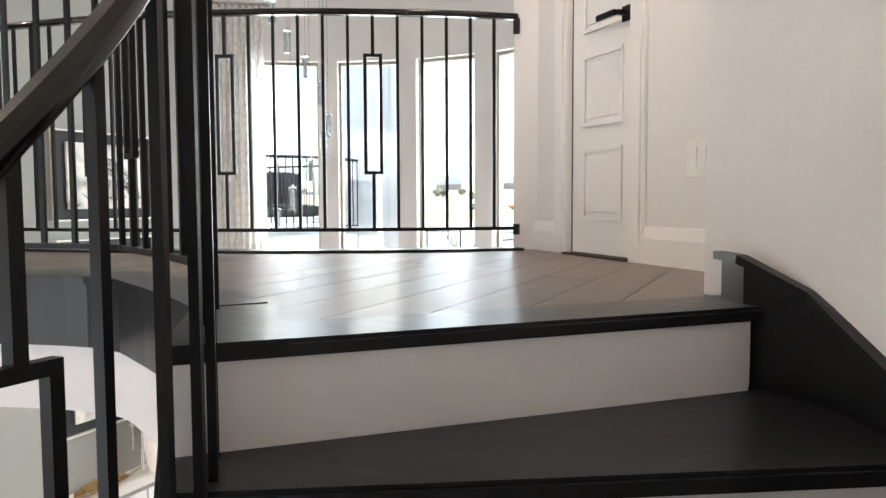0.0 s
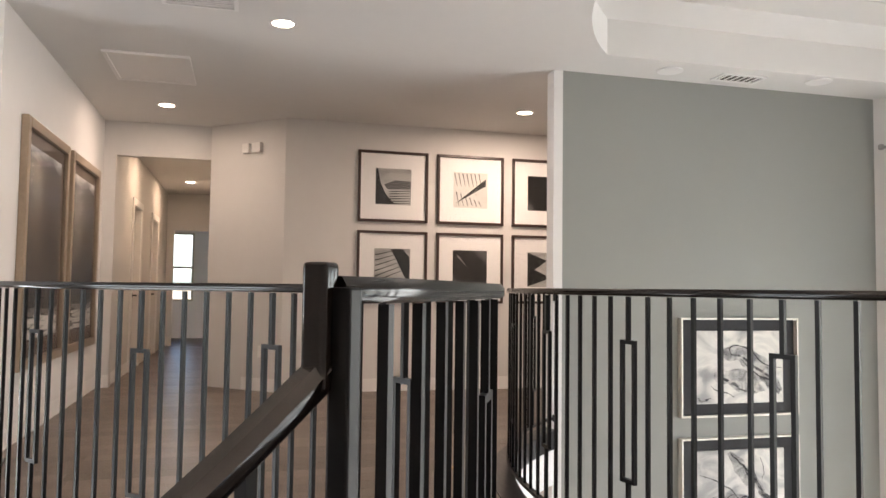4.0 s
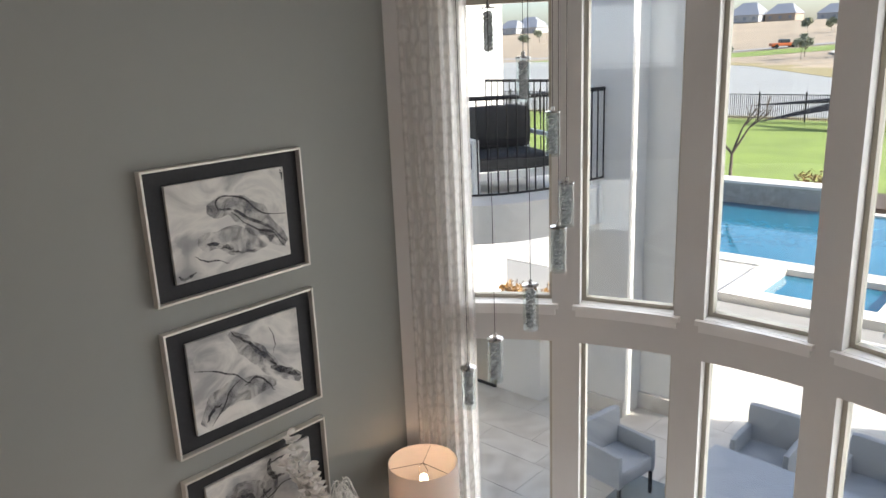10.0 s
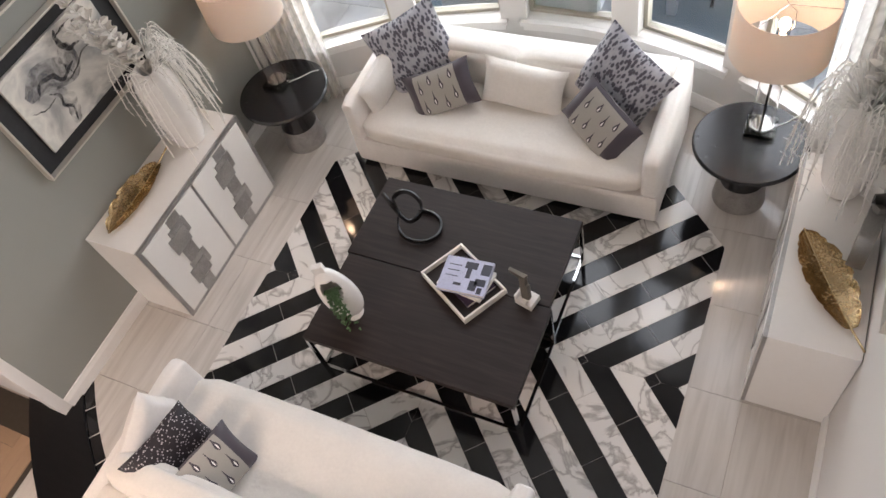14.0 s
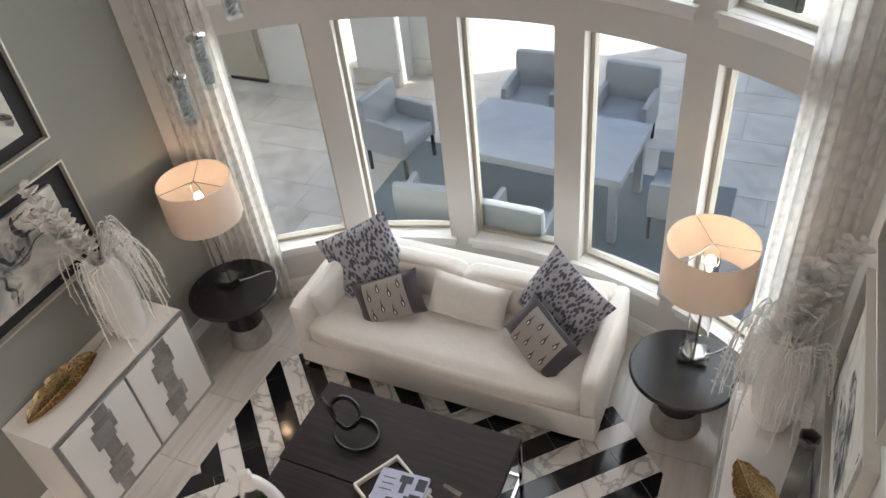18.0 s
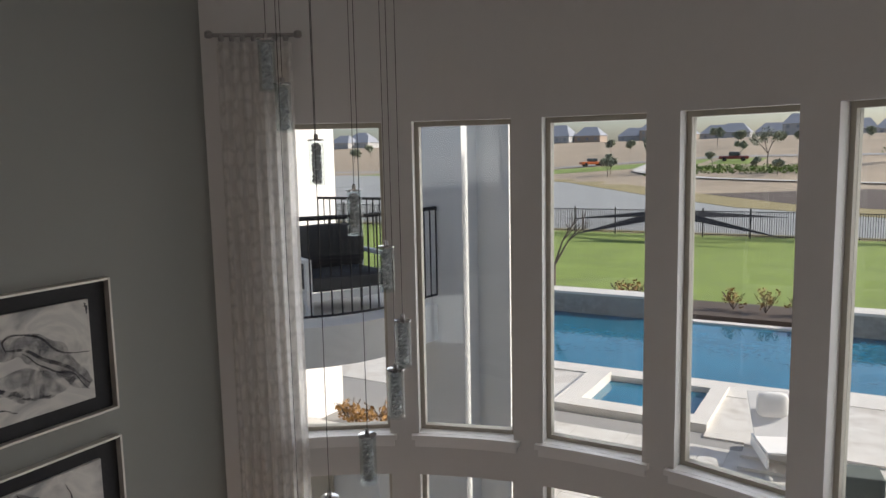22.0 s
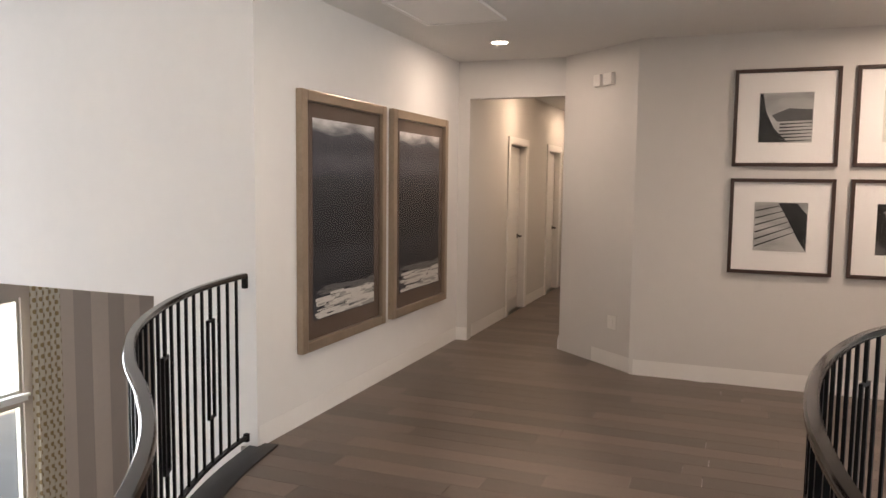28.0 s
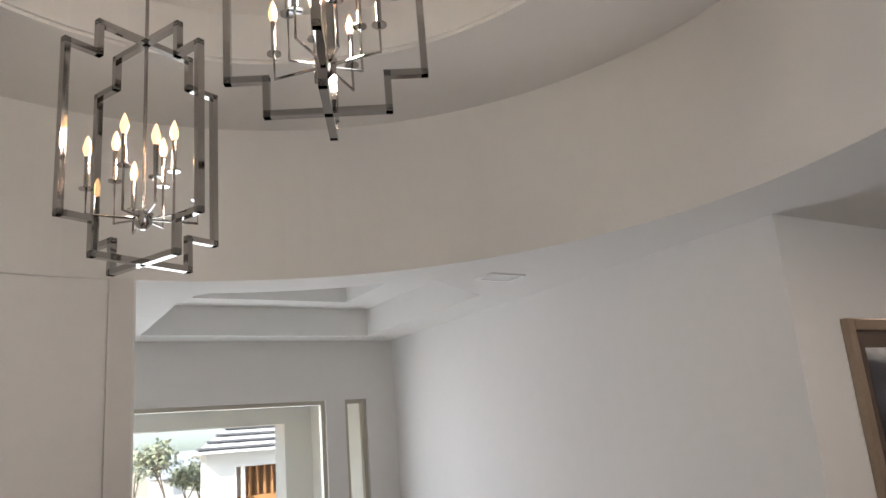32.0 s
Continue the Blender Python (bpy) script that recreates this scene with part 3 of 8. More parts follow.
def tread_end(a, inner):
    d = Vector((math.cos(radians(a)), math.sin(radians(a))))
    if inner:
        return STEP_C + d * 0.57
    p = STEP_C
    s = 0.7
    while True:
        q = p + d * s
        v = q - Vector(DRUM_C)
        if v.length > stair_wall_r(max(-92, min(44, math.degrees(math.atan2(v.y, v.x))))) + 0.03 or s > 3.2:
            return q
        s += 0.01


stair = thing("stair", Matrix(), "curved stair with black treads and white risers", "stairs", kind="structure")
for k in range(NSTEP):
    z = -RISE * k
    a, b = step_a[k], step_a[k + 1]
    bm = bmesh.new()
    p, q = tread_end(a, True), tread_end(a, False)
    r, s = tread_end(b, True), tread_end(b, False)
    back = Vector((-math.sin(radians(a)), math.cos(radians(a))))
    if k == 0:
        prism(bm, [p, q, q + back * 0.19, p + back * 0.19], -0.022, 0.008)
    else:
        pp, pq = tread_end(step_a[k - 1], True), tread_end(step_a[k - 1], False)
        prism(bm, [p, q, pq + back * 0.01, pp + back * 0.01], z - 0.034, z)
    bmesh.ops.bevel(bm, geom=[e for e in bm.edges], offset=0.008, segments=2, affect="EDGES")
    part("tread", bm, M_DARKWOOD, stair)
    bm = bmesh.new()
    prism(bm, [p + back * 0.03, q + back * 0.03, q + back * 0.05, p + back * 0.05], z - RISE, z - (0.022 if k == 0 else 0.034))
    part("riser", bm, M_TRIM, stair)
# outer skirt board along the wall
pts_o = []
for k in range(NSTEP):
    q = tread_end(step_a[k], False)
    v = q - Vector(DRUM_C)
    pts_o.append((q - v.normalized() * 0.035, -RISE * k))
fine = []
for (a, za), (b, zb) in zip(pts_o, pts_o[1:]):
    for i in range(4):
        fine.append((a.lerp(b, i / 4), za + (zb - za) * i / 4))
bm = bmesh.new()
run = [(Vector((-0.166, 2.03)), 0.106), (Vector((-0.115, 1.925)), 0.106)] + [(p, z + 0.085 - 0.045 * min(1, i / 4)) for i, (p, z) in enumerate(fine[1:])]
lo = [bm.verts.new((p.x, p.y, z - 0.45)) for p, z in run]
hi = [bm.verts.new((p.x, p.y, z)) for p, z in run]
for i in range(len(run) - 1):
    bm.faces.new((lo[i], lo[i + 1], hi[i + 1], hi[i]))
part("skirt_board", bm, M_DARKWOOD, stair)
bm = bmesh.new()
sweep(bm, [(p.x, p.y, z) for p, z in run], [(-0.006, -0.012), (0.02, -0.012), (0.02, 0.006), (-0.006, 0.006)])
part("skirt_cap", bm, M_DARKWOOD, stair)
# inner stringer
bm = bmesh.new()
ins = [(tread_end(step_a[k], True), -RISE * k) for k in range(NSTEP)]
lo = [bm.verts.new((p.x, p.y, z - 0.42)) for p, z in ins]
hi = [bm.verts.new((p.x, p.y, z - 0.02)) for p, z in ins]
for i in range(len(ins) - 1):
    bm.faces.new((lo[i], lo[i + 1], hi[i + 1], hi[i]))
part("stringer", bm, M_DARKWOOD, stair)

# ---- railings ----
rail_profile = [(-0.019, -0.008), (-0.015, -0.013), (0.015, -0.013), (0.019, -0.008), (0.019, 0.006), (0.013, 0.014), (-0.013, 0.014), (-0.019, 0.006)]
flat_profile = [(-0.013, -0.008), (0.013, -0.008), (0.013, 0.008), (-0.013, 0.008)]
BOT = 0.098


def bar_mesh(name, h):
    bm = bmesh.new()
    box(bm, -0.0067, 0.0067, -0.0067, 0.0067, 0, h)
    me = bpy.data.meshes.new(name)
    bm.to_mesh(me)
    bm.free()
    me.materials.append(M_BRONZE)
    return me


def ornament_mesh(name, h, low, high):
    bm = bmesh.new()
    w, b = 0.042, 0.0075
    for d in ((-b, b, -b, b, 0, low), (-b, b, -b, b, high, h), (-w, w, -b, b, low, low + 2 * b), (-w, w, -b, b, high - 2 * b, high), (-w, -w + 2 * b, -b, b, low + 2 * b, high - 2 * b), (w - 2 * b, w, -b, b, low + 2 * b, high - 2 * b)):
        box(bm, *d)
    me = bpy.data.meshes.new(name)
    bm.to_mesh(me)
    bm.free()
    me.materials.append(M_BRONZE)
    return me


BAR = bar_mesh("baluster", RAIL - BOT - 0.03)
ORN = [ornament_mesh("ornament", RAIL - BOT - 0.03, 0.245, 0.775), ornament_mesh("ornament", RAIL - BOT - 0.03, 0.20, 0.73)]


def guard(name, line, label, first=3, ends=(True, True), alike=False):
    g = thing(name, Matrix(), label, "railing", "landing railings")
    pts = resample(line, 0.108)
    fine = resample(line, 0.05)
    first = len(pts) - 1 if alike else first
    part("top_rail", sweep(bmesh.new(), [(p.x, p.y, RAIL - 0.015) for p in fine], rail_profile), M_RAIL, g, smooth=True)
    part("bottom_rail", sweep(bmesh.new(), [(p.x, p.y, BOT) for p in fine], flat_profile), M_BRONZE, g)
    for i, p in enumerate(pts[1:-1], 1):
        t = pts[i + 1] - pts[i - 1]
        yaw = math.degrees(math.atan2(t.y, t.x))
        orn = (i - first) % 6 == 0 and i < len(pts) - 3
        o = new("ornament" if orn else "baluster", ORN[0 if alike else (i // 6) % 2] if orn else BAR)
        o.parent = g
        o.matrix_local = pose(p.x, p.y, BOT, 0, 0, yaw)
        if i % 22 == 8:
            part("foot", boxes((p.x - 0.008, p.x + 0.008, p.y - 0.008, p.y + 0.008, 0.012, BOT), (p.x - 0.02, p.x + 0.02, p.y - 0.02, p.y + 0.02, 0.012, 0.02)), M_BRONZE, g)
    for p, on in ((pts[0], ends[0]), (pts[-1], ends[1])):
        if on:
            for z0, z1 in ((RAIL - 0.09, RAIL - 0.02), (BOT - 0.03, BOT + 0.02)):
                part("bracket", boxes((p.x - 0.014, p.x + 0.014, p.y - 0.014, p.y + 0.014, z0, z1), bevel=0.004), M_BRONZE, g)
    return g


guard("guard_rail", GREAT_EDGE, "dark bronze curved guard rail over the great room with box ornaments", alike=True)
guard("guard_rail", [tuple(p) for p in FOYER_EDGE[2:]] + [(-1.106, 1.41)], "dark bronze curved guard rail over the foyer with box ornaments", 4, (True, False))

# newel and stair rail
sr = thing("stair_rail", Matrix(), "dark bronze sloping stair railing with square newel", "railing")
NX, NY = -1.106, 1.410
bm = bmesh.new()
box(bm, -0.012, 0.012, -0.012, 0.012, 0.0, RAIL - 0.012, bevel=0.003)
bmesh.ops.transform(bm, matrix=pose(NX + 0.014, NY + 0.012, 0, 0, 0, -38), verts=bm.verts)
part("newel", bm, M_BRONZE, sr)
bm = bmesh.new()
box(bm, -0.0135, 0.0135, -0.0135, 0.0135, 0.955, RAIL + 0.012, bevel=0.006, segments=3)
bmesh.ops.transform(bm, matrix=pose(NX + 0.012, NY - 0.012, 0, 0, 0, -38), verts=bm.verts)
part("rail_riser", bm, M_RAIL, sr, smooth=True)
knots = [(NX, NY, 0.98), (-1.022, 1.312, 0.8985), (-0.884, 1.187, 0.812), (-0.735, 1.018, 0.681), (-0.69, 0.92, 0.56), (-0.655, 0.824, 0.435), (-0.64, 0.66, 0.272)]
for ang, z in ((-17, 0.10), (-28, -0.06), (-39, -0.22), (-50, -0.385), (-61, -0.55), (-72, -0.71), (-83, -0.87)):
    knots.append((STEP_C.x + 0.65 * math.cos(radians(ang)), STEP_C.y + 0.65 * math.sin(radians(ang)), z))
path = [Vector(k) for k in knots]
sm = []
for a, b in zip(path, path[1:]):
    for i in range(4):
        sm.append(a.lerp(b, i / 4))
for _ in range(3):
    sm = [sm[0]] + [(sm[i - 1] + sm[i] * 2 + sm[i + 1]) / 4 for i in range(1, len(sm) - 1)] + [sm[-1]]
part("handrail", sweep(bmesh.new(), sm, [(-0.014, -0.010), (-0.009, -0.016), (0.009, -0.016), (0.014, -0.010), (0.016, 0.005), (0.009, 0.016), (-0.009, 0.016), (-0.016, 0.005)]), M_RAIL, sr, smooth=True)
along, count, dense = 0.0, 0, []
for a, b in zip(sm, sm[1:]):
    dense += [a.lerp(b, i / 10) for i in range(10)]
for a, b in zip(dense, dense[1:]):
    along += Vector((b.x - a.x, b.y - a.y)).length
    if along < 0.10 * (count + 1):
        continue
    count += 1
    ang = math.degrees(math.atan2(b.y - STEP_C.y, b.x - STEP_C.x))
    base = -RISE * sum(1 for v in step_a[:NSTEP] if v > ang)
    h = b.z - base - 0.012
    orn = count % 6 == 3
    o = new("ornament" if orn else "baluster", ornament_mesh("ornament", h, h * 0.26, h * 0.80) if orn else bar_mesh("baluster", h))
    o.parent = sr
    o.matrix_local = pose(b.x, b.y, base, 0, 0, math.degrees(math.atan2(b.y - a.y, b.x - a.x)))
# ---- more materials ----
def ramp_mat(name, stops, tex="noise", scale=3.0, detail=6.0, distortion=1.5, rough=0.5, stretch=(1, 1, 1), spec=0.5, bump=0.0, bands="X", sheen=0.0, seed=False, coat=0.0, const=False):
    """A surface whose colour follows a ramp over a procedural pattern."""
    m = bpy.data.materials.new(name)
    m.use_nodes = True
    nt = m.node_tree
    b = nt.nodes["Principled BSDF"]
    b.inputs["Roughness"].default_value, b.inputs["Specular IOR Level"].default_value, b.inputs["Sheen Weight"].default_value, b.inputs["Coat Weight"].default_value = rough, spec, sheen, coat
    tc, mp = nt.nodes.new("ShaderNodeTexCoord"), nt.nodes.new("ShaderNodeMapping")
    mp.inputs["Scale"].default_value = stretch
    nt.links.new(tc.outputs["Object"], mp.inputs[0])
    vec = mp.outputs[0]
    if seed:
        oi, ad, sc = nt.nodes.new("ShaderNodeObjectInfo"), nt.nodes.new("ShaderNodeVectorMath"), nt.nodes.new("ShaderNodeMath")
        sc.operation = "MULTIPLY"
        sc.inputs[1].default_value = 37.0
        nt.links.new(oi.outputs["Random"], sc.inputs[0])
        nt.links.new(vec, ad.inputs[0])
        nt.links.new(sc.outputs[0], ad.inputs[1])
        vec = ad.outputs[0]
    if tex == "noise":
        n = nt.nodes.new("ShaderNodeTexNoise")
        n.inputs["Scale"].default_value, n.inputs["Detail"].default_value, n.inputs["Distortion"].default_value = scale, detail, distortion
        fac = n.outputs[0]
    elif tex == "wave":
        n = nt.nodes.new("ShaderNodeTexWave")
        n.bands_direction = bands
        n.inputs["Scale"].default_value, n.inputs["Detail"].default_value, n.inputs["Distortion"].default_value = scale, detail, distortion
        fac = n.outputs["Fac"]
    else:
        n = nt.nodes.new("ShaderNodeTexVoronoi")
        n.feature = "F1" if tex == "voronoi" else "DISTANCE_TO_EDGE"
        n.inputs["Scale"].default_value = scale
        fac = n.outputs["Distance"]
    nt.links.new(vec, n.inputs["Vector"])
    rp = nt.nodes.new("ShaderNodeValToRGB")
    if const:
        rp.color_ramp.interpolation = "CONSTANT"
    while len(rp.color_ramp.elements) < len(stops):
        rp.color_ramp.elements.new(0.5)
    for e, (p, c) in zip(rp.color_ramp.elements, stops):
        e.position, e.color = p, (*c, 1)
    nt.links.new(fac, rp.inputs[0])
    nt.links.new(rp.outputs[0], b.inputs["Base Color"])
    if bump:
        bp = nt.nodes.new("ShaderNodeBump")
        bp.inputs["Strength"].default_value, bp.inputs["Distance"].default_value = bump, 0.01
        nt.links.new(fac, bp.inputs["Height"])
        nt.links.new(bp.outputs[0], b.inputs["Normal"])
    return m


M_LINEN = mat("white_linen", (0.79, 0.765, 0.735), 0.9, vary=0.05, scale=6, bump=0.25, bump_scale=260, sheen=0.2, spec=0.2)
M_CREAM = mat("cream_linen", (0.75, 0.72, 0.675), 0.9, vary=0.05, scale=6, bump=0.55, bump_scale=13, sheen=0.2, spec=0.2)
M_SPOT = ramp_mat("grey_spotted_weave", [(0.0, (0.075, 0.075, 0.10)), (0.44, (0.085, 0.085, 0.11)), (0.50, (0.36, 0.37, 0.42)), (1.0, (0.45, 0.46, 0.50))], "voronoi", 1.0, rough=0.7, stretch=(46, 24, 24), sheen=0.2)
M_AUBERGINE = mat("aubergine_satin", (0.055, 0.045, 0.06), 0.5, vary=0.1, scale=8, sheen=0.3)
M_STONEBROWN = mat("brown_grey_stone", (0.13, 0.115, 0.095), 0.6, vary=0.2, scale=9, bump=0.2, bump_scale=30)
M_SILVERCLOTH = mat("silver_grey_cloth", (0.36, 0.345, 0.315), 0.6, vary=0.05, scale=20)
M_BEAD = ramp_mat("dark_beaded_cloth", [(0.0, (0.5, 0.48, 0.5)), (0.26, (0.45, 0.43, 0.45)), (0.32, (0.02, 0.017, 0.022)), (1.0, (0.015, 0.013, 0.018))], "voronoi", 60, rough=0.5)
M_TABLEWOOD = ramp_mat("espresso_wood", [(0.3, (0.014, 0.0095, 0.0085)), (0.55, (0.024, 0.0165, 0.0145)), (0.75, (0.036, 0.0255, 0.022))], "noise", 6, 8, 0.6, rough=0.5, stretch=(0.5, 7, 1), bump=0.05, spec=0.3)
M_CHROME = mat("polished_chrome", (0.6, 0.6, 0.6), 0.08, metal=1.0, vary=0.03)
M_NICKEL = mat("polished_nickel", (0.46, 0.44, 0.42), 0.07, metal=1.0, vary=0.04, scale=6)
M_LACQUER = mat("white_lacquer", (0.78, 0.76, 0.73), 0.22, vary=0.015, coat=0.3)
M_SILVER = mat("brushed_silver_leaf", (0.42, 0.41, 0.40), 0.38, metal=0.8, vary=0.2, scale=9, bump=0.1, bump_scale=40)
M_SILVER2 = mat("dark_silver_leaf", (0.32, 0.31, 0.30), 0.42, metal=0.5, vary=0.3, scale=14, bump=0.1, bump_scale=40)
M_GOLD = mat("antique_gold", (0.66, 0.49, 0.27), 0.26, metal=1.0, vary=0.2, scale=8, bump=0.2, bump_scale=25)
M_CERAMIC = mat("white_ceramic", (0.80, 0.78, 0.75), 0.25, vary=0.03, scale=8, bump=0.25, bump_scale=22)
M_GREYCER = mat("grey_glazed_ceramic", (0.16, 0.155, 0.145), 0.35, metal=0.3, vary=0.2, scale=10)
M_DRY = mat("bleached_dried_foliage", (0.80, 0.78, 0.74), 0.85, vary=0.1, scale=20)
M_GREEN = mat("trailing_green_leaves", (0.045, 0.11, 0.035), 0.5, vary=0.4, scale=30)
M_GLASS = glass_mat("clear_glass")
M_TUBE = pane_mat("pendant_glass", (0.93, 0.95, 0.95), (0.30, 0.02))
M_SHADE = bpy.data.materials.new("white_linen_shade")
M_SHADE.use_nodes = True
_nt = M_SHADE.node_tree
_nt.nodes.clear()
_o, _d, _t, _m = (_nt.nodes.new("ShaderNode" + k) for k in ("OutputMaterial", "BsdfDiffuse", "BsdfTranslucent", "MixShader"))
_d.inputs[0].default_value, _t.inputs[0].default_value, _m.inputs[0].default_value = (0.78, 0.74, 0.70, 1), (0.75, 0.62, 0.5, 1), 0.35
_nt.links.new(_d.outputs[0], _m.inputs[1]), _nt.links.new(_t.outputs[0], _m.inputs[2]), _nt.links.new(_m.outputs[0], _o.inputs[0])
M_BULB = glow("warm_bulb", (1.0, 0.70, 0.42), 7)
M_CANDLE = glow("candle_bulb", (1.0, 0.60, 0.28), 0.7)
M_DOWN = glow("downlight_lens", (1.0, 0.82, 0.62), 7)
M_BLACKPANEL = mat("charcoal_mat_board", (0.022, 0.023, 0.026), 0.75, vary=0.08, scale=6)
M_INK = ramp_mat("marbled_ink_canvas", [(0.0, (0.16, 0.16, 0.165)), (0.36, (0.34, 0.34, 0.335)), (0.46, (0.56, 0.55, 0.52)), (0.54, (0.70, 0.685, 0.635)), (0.62, (0.58, 0.57, 0.54)), (0.70, (0.72, 0.705, 0.65)), (1.0, (0.74, 0.725, 0.67))], "noise", 1.9, 5, 1.6, rough=0.6, stretch=(1, 1.0, 1.5), seed=True)


def wash_mat(name, color, cover, scale):
    """Thin ink: paint that covers the canvas unevenly."""
    m = mat(name, color, 0.6, vary=0.3, scale=9)
    nt = m.node_tree
    tc, nz, rg = nt.nodes.new("ShaderNodeTexCoord"), nt.nodes.new("ShaderNodeTexNoise"), nt.nodes.new("ShaderNodeMapRange")
    nz.inputs["Scale"].default_value, nz.inputs["Detail"].default_value, nz.inputs["Distortion"].default_value = scale, 5, 1.2
    rg.inputs["From Min"].default_value, rg.inputs["From Max"].default_value = 0.36, 0.62
    rg.inputs["To Min"].default_value, rg.inputs["To Max"].default_value = cover[0], cover[1]
    nt.links.new(tc.outputs["Object"], nz.inputs["Vector"])
    nt.links.new(nz.outputs[0], rg.inputs["Value"])
    nt.links.new(rg.outputs[0], nt.nodes["Principled BSDF"].inputs["Alpha"])
    return m


M_WASH = wash_mat("grey_ink_wash", (0.15, 0.155, 0.17), (0.02, 0.62), 9.0)
M_STREAK = wash_mat("dark_ink_streak", (0.035, 0.037, 0.045), (0.15, 0.95), 16.0)
M_LINE = wash_mat("fine_ink_line", (0.03, 0.03, 0.035), (0.45, 1.0), 30.0)
M_MATBOARD = mat("white_mat_board", (0.86, 0.85, 0.84), 0.6, vary=0.01)
M_WALNUT = mat("dark_walnut_frame", (0.045, 0.024, 0.018), 0.35, vary=0.25, scale=10)
M_SILVERFRAME = mat("champagne_frame", (0.62, 0.59, 0.53), 0.35, metal=0.4, vary=0.06)
M_TAUPE = mat("taupe_metal_frame", (0.36, 0.29, 0.22), 0.32, metal=0.6, vary=0.12, scale=5)
M_TAUPEMAT = mat("taupe_mat_board", (0.10, 0.066, 0.048), 0.8, vary=0.05)
M_MARBLE = ramp_mat("white_veined_marble", [(0.0, (0.75, 0.74, 0.71)), (0.44, (0.72, 0.70, 0.67)), (0.495, (0.36, 0.34, 0.32)), (0.53, (0.70, 0.68, 0.65)), (1.0, (0.76, 0.75, 0.72))], "noise", 3.2, 7, 1.2, rough=0.12, seed=True)
M_NERO = mat("polished_black_tile", (0.008, 0.008, 0.009), 0.1, vary=0.15, scale=4)
M_TILE = ramp_mat("grey_vein_tile", [(0.2, (0.44, 0.41, 0.375)), (0.5, (0.54, 0.51, 0.475)), (0.8, (0.62, 0.59, 0.555))], "noise", 2.2, 6, 0.5, rough=0.16, stretch=(9, 0.7, 1), seed=True)
M_GROUT = mat("grey_grout", (0.30, 0.285, 0.265), 0.8)


# ---- great room floor ----
TILES = thing("floor_tiles", Matrix(), "polished grey veined floor tiles", "floor", kind="structure")


def clip_poly(poly, a, b, c):
    """The part of a plan polygon where a x + b y <= c."""
    out = []
    for i, p in enumerate(poly):
        q = poly[(i + 1) % len(poly)]
        dp, dq = a * p[0] + b * p[1] - c, a * q[0] + b * q[1] - c
        if dp <= 0:
            out.append(p)
        if dp * dq < 0:
            t = dp / (dp - dq)
            out.append((p[0] + t * (q[0] - p[0]), p[1] + t * (q[1] - p[1])))
    return out


def bow_clip(poly):
    for a in range(-55, 56, 5):
        s, c = math.sin(radians(a)), math.cos(radians(a))
        poly = clip_poly(poly, s, c, s * BOW_C[0] + c * BOW_C[1] + BOW_R - 0.005)
        if len(poly) < 3:
            return []
    return poly


for i in range(-2, 8):
    for j in range(-3, 8):
        x0, y0 = -5.14 + 0.6 * i, 3.97 + 0.6 * j
        g = 0.0015
        p = [(x0 + g, y0 + g), (x0 + 0.6 - g, y0 + g), (x0 + 0.6 - g, y0 + 0.6 - g), (x0 + g, y0 + 0.6 - g)]
        p = clip_poly(clip_poly(p, -1, 0, -ART_X), 1, 0, RIGHT_X)
        p = bow_clip(p) if len(p) > 2 else p
        if len(p) > 2:
            part("tile", prism(bmesh.new(), p, GF - 0.012, GF), M_TILE, TILES)

IC, IH, ICUT = Vector((-3.39, 5.14)), 1.535, 0.46
INLAY = thing("floor_inlay", Matrix(), "black and white chevron marble floor inlay", "floor", kind="structure")
SW = 0.2125
for sx in (1, -1):
    for sy in (1, -1):
        for k in range(-8, 8):
            u0, u1 = k * SW + 0.002, (k + 1) * SW - 0.002
            vs = 0.18 * ((k * 7) % 5) - 0.4
            v = 0.0 if k % 2 else vs
            cuts = [-0.5 + vs + 0.64 * n for n in range(0, 8)]
            for va, vb in zip(cuts, cuts[1:]):
                q = [((u + w) / 2, (w - u) / 2) for u, w in ((u0, va + 0.003), (u1, va + 0.003), (u1, vb - 0.003), (u0, vb - 0.003))]
                for cl in ((-1, 0, -0.001), (0, -1, -0.001), (1, 0, IH), (0, 1, IH), (1, 1, 2 * IH - ICUT)):
                    q = clip_poly(q, *cl)
                    if len(q) < 3:
                        break
                if len(q) < 3:
                    continue
                pl = [(IC.x + sx * x, IC.y + sy * y) for x, y in q]
                if sx * sy < 0:
                    pl = pl[::-1]
                part("tile", prism(bmesh.new(), pl, GF - 0.002, GF + 0.004), M_NERO if k % 2 == 0 else M_MARBLE, INLAY)
bm = bmesh.new()
band(bm, arc(-3.5, 5.8, 3.0, 215, 325, 30), arc(-3.5, 5.8, 3.4, 215, 325, 30), GF - 0.01, GF + 0.02)
structure("trim_floor_step", bm, M_DARKWOOD, "black curved floor border at the great room's edge", "trim")


